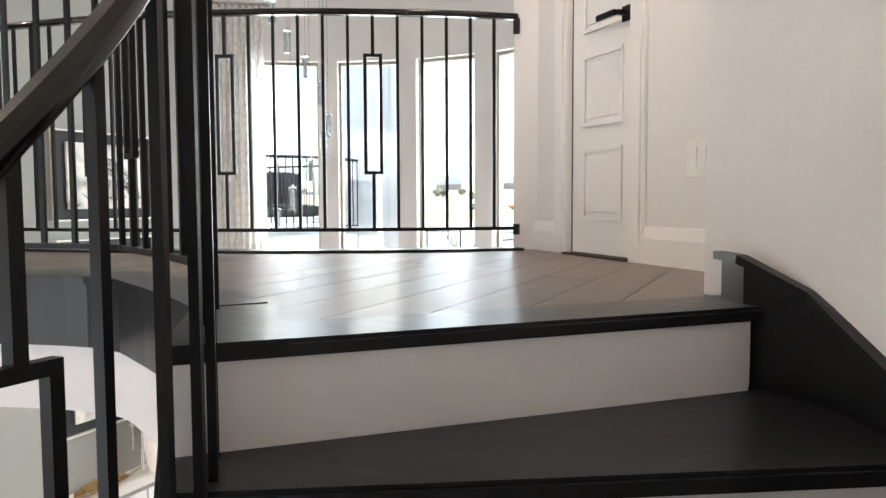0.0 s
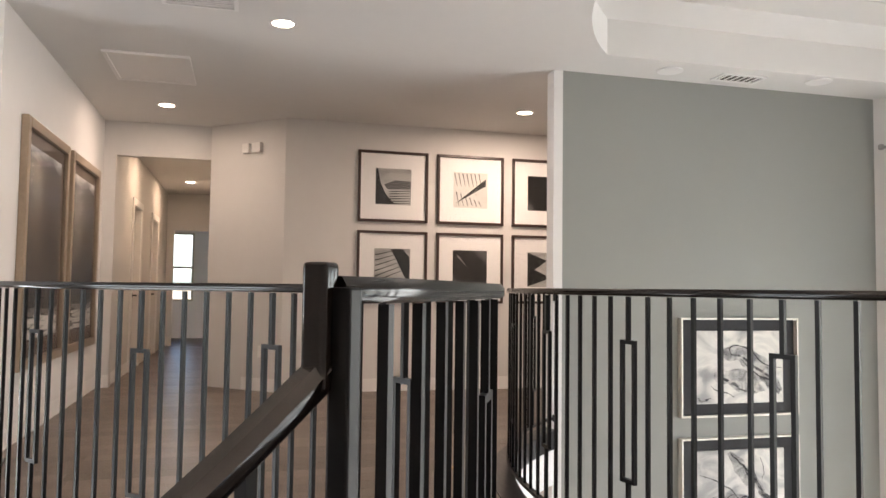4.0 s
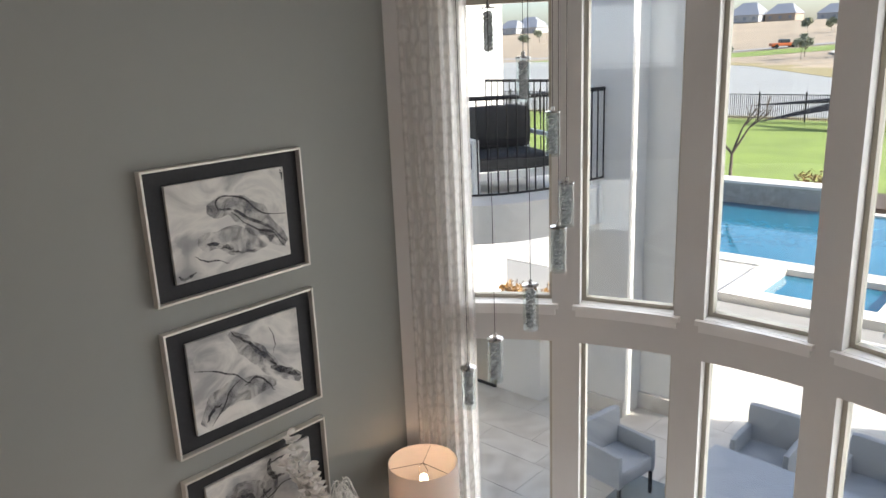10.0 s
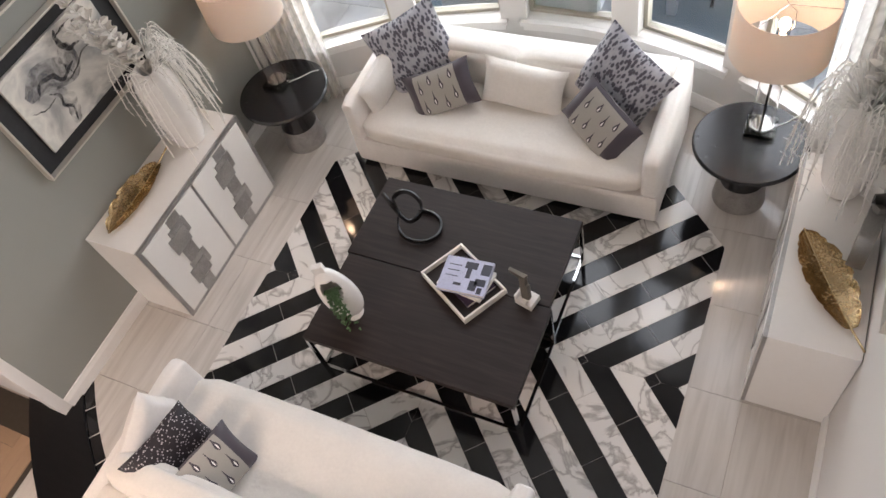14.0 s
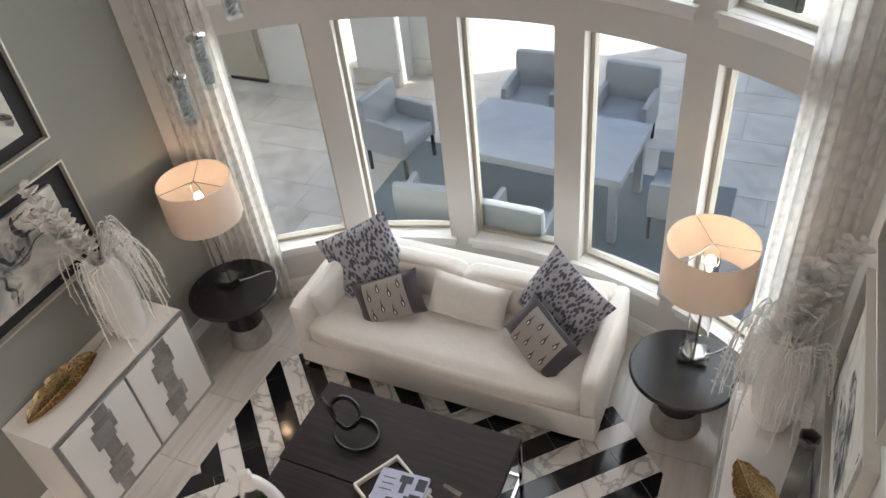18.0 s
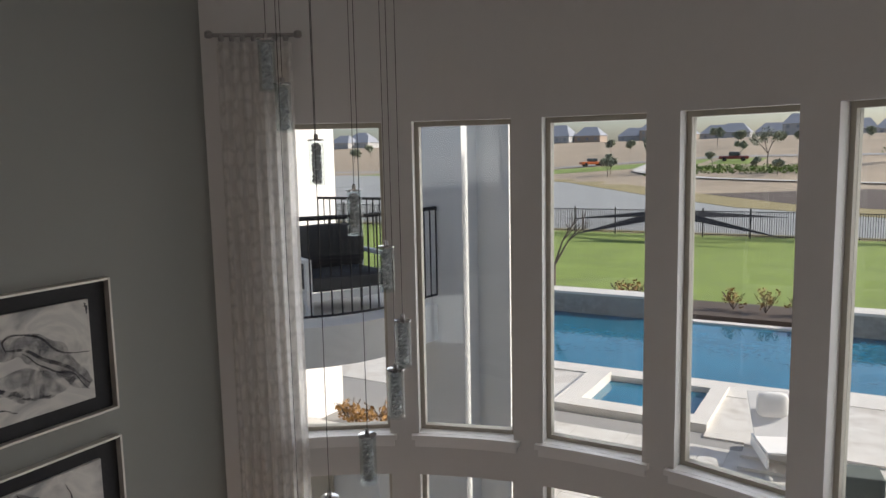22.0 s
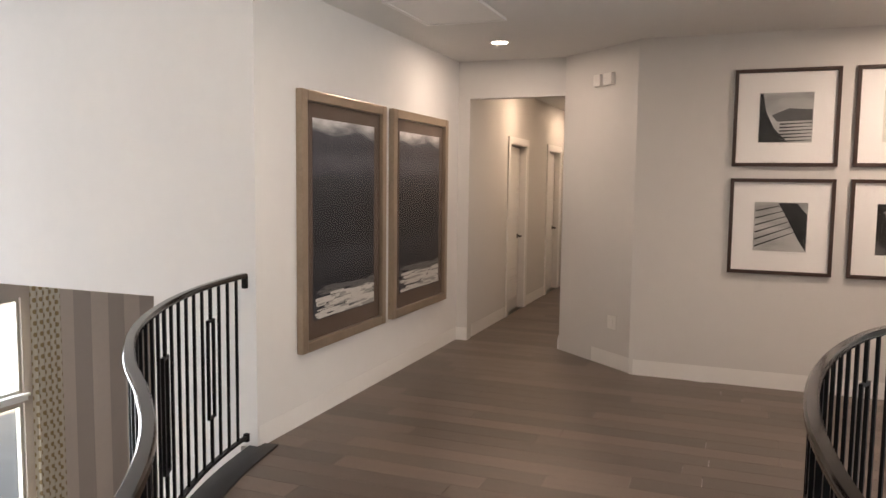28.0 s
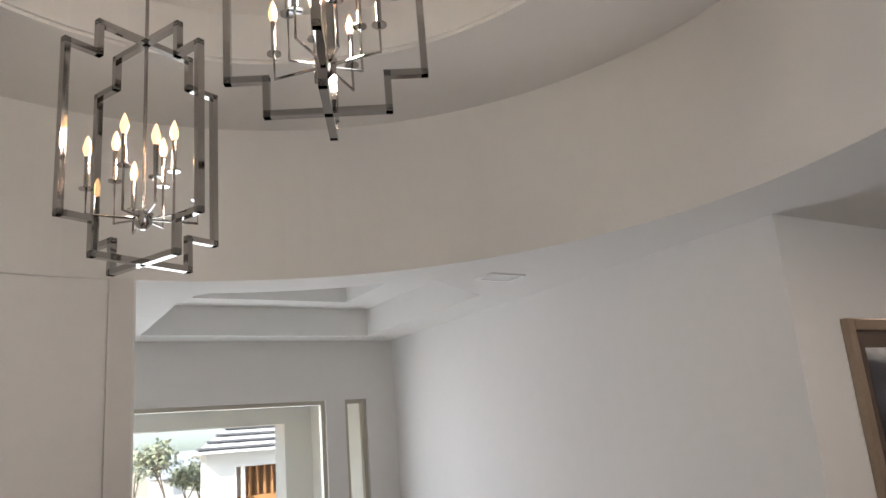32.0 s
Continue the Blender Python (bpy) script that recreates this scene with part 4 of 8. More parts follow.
# ---- soft furnishing ----
def puff_box(x0, x1, y0, y1, z0, z1, r=0.05, puff=0.02, seed=0, n=10):
    """A cushion: a box with round edges, swollen faces and soft creases."""
    bm = bmesh.new()
    bmesh.ops.create_cube(bm, size=2)
    bmesh.ops.subdivide_edges(bm, edges=bm.edges[:], cuts=n, use_grid_fill=True)
    c, h = Vector(((x0 + x1) / 2, (y0 + y1) / 2, (z0 + z1) / 2)), Vector(((x1 - x0) / 2, (y1 - y0) / 2, (z1 - z0) / 2))
    for v in bm.verts:
        p = v.co.copy()
        q = Vector([max(-h[i] + r, min(h[i] - r, p[i] * h[i])) for i in range(3)])
        d = Vector([p[i] * h[i] for i in range(3)]) - q
        w = q + (d.normalized() * r if d.length > 1e-6 else d)
        f = [max(0.0, 1 - (p[i]) ** 2) for i in range(3)]
        for i in range(3):
            if abs(p[i]) > 0.99:
                w[i] += math.copysign(puff, p[i]) * f[(i + 1) % 3] ** 0.5 * f[(i + 2) % 3] ** 0.5
        w += noise.noise_vector((w + Vector((seed, seed * 2, 0))) * 7) * 0.006
        v.co = c + w
    return bm


def pillow_mesh(w, h, t, seed=0, n=14):
    """An upright pillow in the xz plane with pointed corners."""
    bm = bmesh.new()
    grid = {}
    for s in (1, -1):
        for i in range(n + 1):
            for j in range(n + 1):
                u, v = 2 * i / n - 1, 2 * j / n - 1
                if s < 0 and (i in (0, n) or j in (0, n)):
                    grid[s, i, j] = grid[1, i, j]
                    continue
                pinch = 1 - 0.07 * (1 - v * v) * abs(u) ** 3, 1 - 0.07 * (1 - u * u) * abs(v) ** 3
                th = t / 2 * ((1 - u ** 4) * (1 - v ** 4)) ** 0.55
                p = Vector((u * w / 2 * pinch[0], s * th, v * h / 2 * pinch[1]))
                p += noise.noise_vector(p * 9 + Vector((seed, 0, 0))) * 0.007
                grid[s, i, j] = bm.verts.new(p)
    for s in (1, -1):
        for i in range(n):
            for j in range(n):
                q = [grid[s, i, j], grid[s, i + 1, j], grid[s, i + 1, j + 1], grid[s, i, j + 1]]
                bm.faces.new(q if s < 0 else q[::-1])
    return bm


def pillow(m, w, h, t, material, label, seed=0, panel=None):
    p = thing("pillow", m, label, "pillow")
    part("cover", pillow_mesh(w, h, t, seed), material, p, smooth=True)
    if panel:
        bm = bmesh.new()
        n = 10
        pw = w * 0.62
        rows = []
        for i in range(n + 1):
            row = []
            for j in range(n + 1):
                x, z = (i / n - 0.5) * pw, (j / n - 0.5) * h * 0.9
                u, v = 2 * x / w, 2 * z / h
                row.append(bm.verts.new((x, -t / 2 * ((1 - u ** 4) * (1 - v ** 4)) ** 0.55 - 0.006, z)))
            rows.append(row)
        for i in range(n):
            for j in range(n):
                bm.faces.new((rows[i][j], rows[i + 1][j], rows[i + 1][j + 1], rows[i][j + 1]))
        part("panel", bm, M_SILVERCLOTH, p, "silver grey woven panel", smooth=True)
        for a in range(4):
            for b in range(2):
                x, z = (a - 1.5) * pw * 0.25, (b - 0.5) * h * 0.44 + (0.025 if a % 2 else -0.025)
                for k, (sc, mm, lab) in enumerate(((1.0, M_AUBERGINE, ""), (0.42, M_MATBOARD, "white woven sliver"))):
                    bm = bmesh.new()
                    lathe(bm, [(0.001, -0.012), (0.010, -0.004), (0.0165, 0.012), (0.013, 0.028), (0.005, 0.05), (0.001, 0.095)] if k == 0 else [(0.001, -0.004), (0.0045, 0.006), (0.0045, 0.02), (0.001, 0.034)], 8)
                    for v in bm.verts:
                        q = Vector((v.co.x + x, 0, v.co.z + z - 0.025))
                        u2, v2 = 2 * q.x / w, min(0.98, max(-0.98, 2 * q.z / h))
                        q.y = -t / 2 * ((1 - u2 ** 4) * (1 - v2 ** 4)) ** 0.55 - 0.007 - 0.002 * k + v.co.y * 0.12
                        v.co = q
                    part("leaf_motif", bm, mm, p, lab)
    return p


def sofa(m, label, width=2.37, depth=0.98):
    s = thing("sofa", m, label, "sofa", "white sofas")
    hw = width / 2
    part("base", puff_box(-hw, hw, -depth / 2, depth / 2, 0.03, 0.30, 0.03, 0.0, 1), M_LINEN, s, smooth=True)
    part("seat_cushion", puff_box(-hw + 0.13, hw - 0.13, -depth / 2 - 0.01, depth / 2 - 0.22, 0.30, 0.47, 0.06, 0.03, 2, 16), M_CREAM, s, smooth=True)
    for x in (-hw, hw - 0.13):
        part("arm", puff_box(x, x + 0.13, -depth / 2, depth / 2, 0.28, 0.66, 0.045, 0.008, x), M_LINEN, s, smooth=True)
    part("backrest", puff_box(-hw + 0.10, hw - 0.10, depth / 2 - 0.20, depth / 2, 0.28, 0.68, 0.045, 0.006, 4), M_LINEN, s, smooth=True)
    for x0, x1 in ((-hw + 0.14, -0.005), (0.005, hw - 0.14)):
        part("back_cushion", puff_box(x0, x1, depth / 2 - 0.38, depth / 2 - 0.19, 0.45, 0.78, 0.06, 0.025, x0 + 7, 12), M_CREAM, s, smooth=True)
    for x in (-hw + 0.08, hw - 0.08):
        for y in (-depth / 2 + 0.08, depth / 2 - 0.08):
            part("foot", boxes((x - 0.03, x + 0.03, y - 0.03, y + 0.03, 0.004, 0.04)), M_BLACK, s)
    return s


sofa(pose(-3.515, 6.76, GF), "white linen bench sofa with two back cushions under the windows")
SF = GF + 0.45
pillow(pose(-4.30, 6.84, SF + 0.30, -24, -20, 30), 0.60, 0.58, 0.18, M_SPOT, "large grey pillow with spotted weave on the sofa", 1)
pillow(pose(-4.01, 6.62, SF + 0.17, -34, -18, 20), 0.54, 0.34, 0.14, M_AUBERGINE, "dark aubergine lumbar pillow with silver leaf panel", 2, True)
pillow(pose(-3.42, 6.76, SF + 0.19, -26, 5, 0), 0.62, 0.34, 0.17, M_CREAM, "cream linen lumbar pillow", 3)
pillow(pose(-2.74, 6.84, SF + 0.30, -24, 24, -26), 0.60, 0.58, 0.18, M_SPOT, "large grey pillow with spotted weave on the sofa", 4)
pillow(pose(-2.80, 6.56, SF + 0.19, -30, 20, -34), 0.54, 0.38, 0.14, M_AUBERGINE, "dark aubergine lumbar pillow with silver leaf panel", 5, True)
pillow(pose(-4.50, 6.62, SF + 0.17, 0, -12, 82), 0.50, 0.34, 0.14, M_LINEN, "white linen pillow beside the sofa arm", 6)

sofa(pose(-3.58, 3.62, GF, 0, 0, 180), "white linen bench sofa facing the coffee table")
pillow(pose(-4.62, 3.62, SF + 0.17, 0, -20, 96), 0.52, 0.36, 0.15, M_LINEN, "white linen pillow beside the sofa arm", 7)
pillow(pose(-4.36, 3.60, SF + 0.20, -26, 0, 78), 0.46, 0.42, 0.14, M_BEAD, "dark beaded pillow leaning on the sofa arm", 8)
pillow(pose(-4.12, 3.58, SF + 0.17, -48, 10, 80), 0.50, 0.32, 0.13, M_AUBERGINE, "dark aubergine lumbar pillow with silver leaf panel", 9, True)
pillow(pose(-3.18, 3.42, SF + 0.20, -40, 8, 250), 0.50, 0.34, 0.13, M_AUBERGINE, "dark aubergine lumbar pillow with silver leaf panel", 10, True)
pillow(pose(-2.98, 3.38, SF + 0.22, -30, 0, 262), 0.46, 0.42, 0.14, M_BEAD, "dark beaded pillow leaning on the sofa arm", 11)
pillow(pose(-2.62, 3.60, SF + 0.18, 0, 10, 262), 0.55, 0.36, 0.15, M_LINEN, "white linen pillow beside the sofa arm", 12)

# ---- tables ----
TT = GF + 0.442


def coffee_table(m, label):
    w, d = 1.43, 0.662
    t = thing("coffee_table", m, label, "coffee table", "paired coffee tables")
    part("tabletop", boxes((-w / 2, w / 2, -d / 2, d / 2, 0.388, 0.438), bevel=0.004), M_TABLEWOOD, t)
    for x in (-w / 2 + 0.012, w / 2 - 0.012):
        for y in (-d / 2 + 0.012, d / 2 - 0.012):
            part("leg", boxes((x - 0.012, x + 0.012, y - 0.012, y + 0.012, 0.004, 0.388), bevel=0.002), M_CHROME, t)
    for y in (-d / 2 + 0.012, d / 2 - 0.012):
        part("foot_rail", boxes((-w / 2 + 0.024, w / 2 - 0.024, y - 0.01, y + 0.01, 0.004, 0.026)), M_CHROME, t)
    for x in (-w / 2 + 0.012, w / 2 - 0.012):
        part("foot_rail", boxes((x - 0.01, x + 0.01, -d / 2 + 0.024, d / 2 - 0.024, 0.004, 0.026)), M_CHROME, t)
    return t


coffee_table(pose(-3.42, 4.885, GF, 0, 0, -0.3), "espresso wood coffee table with chrome frame")
coffee_table(pose(-3.435, 5.555, GF, 0, 0, -0.3), "espresso wood coffee table with chrome frame")


def side_table(m, r, label):
    t = thing("side_table", m, label, "side table", "round side tables")
    part("tabletop", lathe(bmesh.new(), [(0.02, 0.525), (r - 0.03, 0.525), (r, 0.54), (r, 0.555), (r - 0.012, 0.566), (0.02, 0.566)], 48), M_BLACK, t, smooth=True)
    part("pedestal", lathe(bmesh.new(), [(0.145, 0.20), (0.135, 0.28), (0.115, 0.40), (0.12, 0.46), (0.16, 0.525)], 32), M_BLACK, t, smooth=True)
    part("base", lathe(bmesh.new(), [(0.175, 0.0), (0.175, 0.01), (0.15, 0.2), (0.14, 0.2)], 32), M_SILVER2, t, "brushed metal base", smooth=True)
    return t


side_table(pose(-5.30, 6.39, GF), 0.36, "round black side table with metal foot")
side_table(pose(-1.86, 6.68, GF), 0.355, "round black side table with metal foot")


def table_lamp(m, label):
    """Glass column lamp with a drum shade."""
    l = thing("table_lamp", m, label, "lamp", "glass column lamps")
    part("base", boxes((-0.095, 0.095, -0.095, 0.095, 0.0, 0.035), bevel=0.006), M_GLASS, l, "clear acrylic plinth")
    part("collar", lathe(bmesh.new(), [(0.075, 0.036), (0.075, 0.05), (0.02, 0.055)], 24), M_NICKEL, l, smooth=True)
    part("column", lathe(bmesh.new(), [(0.07, 0.052), (0.07, 0.55), (0.066, 0.55), (0.066, 0.056)], 24, loop=True), M_GLASS, l, "clear glass cylinder", smooth=True)
    part("stem", lathe(bmesh.new(), [(0.009, 0.05), (0.009, 0.76), (0.004, 0.77)], 10), M_NICKEL, l, smooth=True)
    part("cap", lathe(bmesh.new(), [(0.074, 0.55), (0.074, 0.565), (0.01, 0.575)], 24), M_NICKEL, l, smooth=True)
    sh = part("shade", lathe(bmesh.new(), [(0.272, 0.655), (0.276, 0.655), (0.268, 0.995), (0.264, 0.995), (0.268, 0.665)], 48, loop=True), M_SHADE, l, smooth=True)
    for a in (0, 120, 240):
        part("spider", sweep(bmesh.new(), [(0, 0, 0.98), (0.264 * math.cos(radians(a)), 0.264 * math.sin(radians(a)), 0.985)], ring(0.003, 5)), M_NICKEL, sh)
    part("bulb", lathe(bmesh.new(), [(0.012, 0.77), (0.014, 0.80), (0.03, 0.83), (0.033, 0.85), (0.025, 0.875), (0.001, 0.885)], 14), M_BULB, l, smooth=True)
    part("harp", sweep(bmesh.new(), [(0.015, 0, 0.77), (0.05, 0, 0.84), (0.045, 0, 0.94), (0, 0, 0.98), (-0.045, 0, 0.94), (-0.05, 0, 0.84), (-0.015, 0, 0.77)], ring(0.003, 5)), M_NICKEL, l)
    return l


for x, y in ((-5.37, 6.45), (-1.82, 6.80)):
    table_lamp(pose(x, y, GF + 0.566), "lit table lamp with glass column and white drum shade")
    lp = new("lamp_bulb_light", bpy.data.lights.new("lamp_bulb_light", "POINT"))
    lp.data.energy, lp.data.color, lp.data.shadow_soft_size = 4.2, (1.0, 0.66, 0.42), 0.035
    lp.location = (x, y, GF + 0.566 + 0.86)
    part("lamp_cord", sweep(bmesh.new(), [(x + 0.07, y + 0.02, GF + 0.571), (x + 0.15, y + 0.09, GF + 0.572), (x + 0.21, y + 0.17, GF + 0.571), (x + 0.26, y + 0.2, GF + 0.571)], ring(0.0035, 6)), M_PLATE)["label"] = "thin white lamp cord on the table"


def console(m, label):
    """Two-door console; its front looks to +x."""
    c = thing("console", m, label, "console", "white consoles")
    L, D, Hh = 1.262, 0.455, 0.823
    part("body", boxes((0, D - 0.02, -L / 2, L / 2, 0.0, Hh), bevel=0.004), M_LACQUER, c)
    part("front_frame", boxes((D - 0.02, D, -L / 2, -L / 2 + 0.03, 0, Hh), (D - 0.02, D, L / 2 - 0.03, L / 2, 0, Hh), (D - 0.02, D, -L / 2 + 0.03, L / 2 - 0.03, 0, 0.03), (D - 0.02, D, -L / 2 + 0.03, L / 2 - 0.03, Hh - 0.03, Hh)), M_SILVER, c, "silver leaf front frame")
    for s in (-1, 1):
        y0, y1 = (-L / 2 + 0.034, -0.004) if s < 0 else (0.004, L / 2 - 0.034)
        d = part("door", boxes((D - 0.019, D + 0.004, y0, y1, 0.034, Hh - 0.034), bevel=0.002), M_LACQUER, c)
        ym = (y0 + y1) / 2
        part("door_edge", boxes((D - 0.019, D + 0.006, (y1 if s < 0 else y0) - 0.012, (y1 if s < 0 else y0) + 0.012 * 0, 0.034, Hh - 0.034)), M_SILVER, d)
        dh, dl = Hh - 0.068, y1 - y0
        for i, (u, v, w, h) in enumerate(((0.54, 0.065, 0.12, 0.10), (0.52, 0.21, 0.17, 0.15), (0.455, 0.285, 0.17, 0.15), (0.475, 0.48, 0.115, 0.24), (0.49, 0.675, 0.17, 0.15), (0.425, 0.745, 0.17, 0.15), (0.41, 0.93, 0.11, 0.105))):
            yc, zc = y0 + u * dl, 0.034 + (1 - v) * dh
            part("overlay", boxes((D + 0.004, D + 0.008 + 0.002 * (i % 3), yc - w / 2, yc + w / 2, zc - h / 2, zc + h / 2), bevel=0.001), M_SILVER2 if i % 2 else M_SILVER, d, "silver leaf square overlay")
    return c


console(pose(ART_X + 0.002, 5.231, GF), "white lacquer console with silver trim and overlay")
console(pose(RIGHT_X - 0.006, 5.813, GF, 0, 0, 180), "white lacquer console with silver trim and overlay")
CT = GF + 0.823


def feather(length, width, seed):
    """A curled leaf dish, along +x, thin and ragged at its rim."""
    rnd = random.Random(seed)
    bm = bmesh.new()
    n, k = 26, 10
    rows = []
    for i in range(n + 1):
        s = i / n
        w = width / 2 * math.sin(math.pi * min(1, s * 0.97 + 0.03)) ** 0.6
        w *= 1 - (0.12 if rnd.random() < 0.2 else 0)
        row = []
        for j in range(-k, k + 1):
            v = j / k
            row.append(bm.verts.new((s * length, v * w, 0.006 + 0.055 * abs(v) ** 2 * (w / width * 2) + 0.02 * (2 * s - 1) ** 2 + 0.004 * math.cos(v * 40 + s * 30) * abs(v))))
        rows.append(row)
    for i in range(n):
        for j in range(2 * k):
            bm.faces.new((rows[i][j], rows[i + 1][j], rows[i + 1][j + 1], rows[i][j + 1]))
    bmesh.ops.solidify(bm, geom=bm.faces[:], thickness=0.004)
    return bm


def gold_leaf(m, label, seed):
    g = thing("gold_leaf_dish", m, label, "decorative dish", "gold leaf dishes")
    part("leaf", feather(0.62, 0.24, seed), M_GOLD, g, smooth=True)
    part("stem", sweep(bmesh.new(), [(-0.14, 0.0, 0.05), (0.0, 0, 0.026), (0.2, 0, 0.013), (0.45, 0, 0.013), (0.62, 0, 0.03)], ring(0.006, 8)), M_GOLD, g, smooth=True)
    return g


gold_leaf(pose(-5.60, 5.30, CT, 0, 0, -88), "long curled gold leaf dish on the console", 3)
gold_leaf(pose(-1.17, 5.33, CT, 0, 0, 119), "long curled gold leaf dish on the console", 5)


def dried_vase(m, label, seed, lean_to):
    rnd = random.Random(seed)
    v = thing("vase", m, label, "vase", "white vases with dried foliage")
    part("body", lathe(bmesh.new(), [(0.075, 0.0), (0.095, 0.01), (0.12, 0.10), (0.14, 0.28), (0.148, 0.45), (0.135, 0.58), (0.10, 0.66), (0.085, 0.68), (0.075, 0.66), (0.09, 0.6)], 40, wobble=lambda a, z: 1 + 0.012 * math.sin(a * 44 + z * 26)), M_CERAMIC, v, "white textured ceramic", smooth=True)
    # upright plumes of broad curled leaves
    bm = bmesh.new()
    for s, (da, lean, tall) in enumerate(((-0.3, 0.20, 0.74), (0.25, 0.26, 0.62), (0.9, 0.12, 0.55))):
        a0 = radians(lean_to) + da
        pts = [Vector((math.cos(a0) * lean * t ** 1.4, math.sin(a0) * lean * t ** 1.4, 0.58 + tall * t)) for t in np.linspace(0, 1, 12)]
        sweep(bm, pts, ring(0.004, 5))
        for i in range(38):
            f = 0.35 + 0.65 * i / 37
            p = pts[min(11, int(f * 11))]
            turn = i * 2.4 + rnd.uniform(-0.4, 0.4)
            d = Vector((math.cos(turn), math.sin(turn), rnd.uniform(0.3, 0.9))).normalized()
            side = d.cross(Vector((rnd.uniform(-0.3, 0.3), rnd.uniform(-0.3, 0.3), 1))).normalized()
            cup = side.cross(d) * rnd.uniform(0.008, 0.02)
            L, W = rnd.uniform(0.065, 0.11) * (1.15 - 0.4 * f), rnd.uniform(0.02, 0.033)
            mid = [bm.verts.new(p + d * L * k - cup * math.sin(k * 3)) for k in (0, 0.35, 0.7, 1.0)]
            for sg in (-1, 1):
                edge = [bm.verts.new(p + d * L * k + side * sg * W * g + cup * g) for k, g in ((0.12, 0.55), (0.42, 1.0), (0.78, 0.6))]
                for q in ((mid[0], edge[0], edge[1], mid[1]), (mid[1], edge[1], edge[2], mid[2]), (mid[2], edge[2], mid[3])):
                    bm.faces.new(q if sg > 0 else q[::-1])
    part("plume", bm, M_DRY, v, "bleached broad leaf plumes", smooth=True)["kind"] = "stuff"
    # drooping strands
    bm = bmesh.new()
    for s in range(64):
        a = radians(lean_to + 180) + rnd.gauss(0, 1.5)
        reach, drop = rnd.uniform(0.12, 0.30), rnd.uniform(0.1, 0.62)
        rise = rnd.uniform(0.08, 0.30)
        pts = []
        for t in np.linspace(0, 1, 12):
            r = 0.05 + reach * (1 - (1 - t) ** 2)
            z = 0.64 + rise * math.sin(min(1, t * 1.6) * math.pi / 1.0 * 0.5) - (drop + rise) * max(0, t - 0.35) ** 1.3 * 1.7
            pts.append(Vector((math.cos(a) * r + rnd.uniform(-0.006, 0.006), math.sin(a) * r + rnd.uniform(-0.006, 0.006), z)))
        sweep(bm, pts, ring(0.004, 4))
        for p, q in zip(pts[4:], pts[5:]):
            for side in (-1, 1):
                d = (q - p).normalized()
                o = d.cross(Vector((0, 0, 1))).normalized() * side if abs(d.z) < 0.99 else Vector((side, 0, 0))
                tip = p + (d * 0.6 + o).normalized() * rnd.uniform(0.025, 0.05)
                bm.faces.new([bm.verts.new(x) for x in (p, p + d * 0.016 + o * 0.012, tip, p + d * 0.002)])
    part("hanging_spray", bm, M_DRY, v, "bleached hanging strands")["kind"] = "stuff"
    return v


dried_vase(pose(-5.50, 5.58, CT), "tall white textured vase with bleached dried foliage", 11, 240)
dried_vase(pose(-1.33, 6.22, CT, 0, 0, 140), "tall white textured vase with bleached dried foliage", 12, 260)

# sculptures and clutter on the tables
kn = thing("knot_vase", pose(-1.19, 5.80, CT, 0, 0, 80), "grey glazed ceramic ring vase on the console", "vase")
bm = bmesh.new()
sweep(bm, [(0.125 * math.cos(a) * (1.0 if math.sin(a) < 0.8 else 0.95), 0, 0.19 + 0.15 * math.sin(a)) for a in np.linspace(0, 2 * math.pi, 33)[:-1]], [(-0.05, -0.04), (0.05, -0.04), (0.055, 0.0), (0.05, 0.04), (-0.05, 0.04), (-0.055, 0.0)], closed=True, up=Vector((0, 1, 0)))
part("ring", bm, M_GREYCER, kn, smooth=True)
part("neck", lathe(bmesh.new(), [(0.03, 0.34), (0.035, 0.40), (0.055, 0.46), (0.048, 0.46), (0.03, 0.40)], 6), M_GREYCER, kn)

bk = thing("loop_sculpture", pose(-3.79, 5.57, TT - 0.001, 0, 0, 0), "black lacquered ribbon loop sculpture", "sculpture")
pts = [Vector((0.055 + 0.15 * math.cos(radians(a)), -0.03 + 0.13 * math.sin(radians(a)), 0.017 + 0.055 * ((115 - a) / 300) ** 4)) for a in range(115, -190, -10)]
u, w = Vector((0.90, 0.42, 0)), Vector((-0.38, 0.45, 0.80))
pts += [Vector((-0.045, 0.06, 0.135)) + (u * math.cos(radians(a)) + w * math.sin(radians(a))) * 0.098 + Vector((0, 0.05 * (a - 195) / 300, 0)) for a in range(195, -115, -11)]
pts += [Vector((-0.16, 0.02, 0.115)), Vector((-0.205, 0.04, 0.165)), Vector((-0.225, 0.05, 0.195))]
for _ in range(2):
    pts = [pts[0]] + [(pts[i - 1] + pts[i] * 2 + pts[i + 1]) / 4 for i in range(1, len(pts) - 1)] + [pts[-1]]
part("ribbon", sweep(bmesh.new(), pts, [(-0.007, -0.016), (0.007, -0.016), (0.007, 0.016), (-0.007, 0.016)], up=Vector((0.1, 0.25, 1))), M_BLACK, bk, smooth=True)

tr = thing("serving_tray", pose(-3.285, 5.215, TT - 0.001, 0, 0, -31), "cream rectangular tray with handles", "tray")
part("tray_floor", boxes((-0.222, 0.222, -0.152, 0.152, 0.0, 0.012)), M_TABLEWOOD, tr)
for d in ((-0.235, 0.235, -0.165, -0.15, 0, 0.05), (-0.235, 0.235, 0.15, 0.165, 0, 0.05), (-0.235, -0.22, -0.15, 0.15, 0, 0.05), (0.22, 0.235, -0.15, 0.15, 0, 0.05)):
    part("tray_side", boxes(d, bevel=0.003), M_CREAM, tr)
M_COVER = mat("pale_lavender_cover", (0.42, 0.44, 0.58), 0.3, vary=0.12, scale=8)
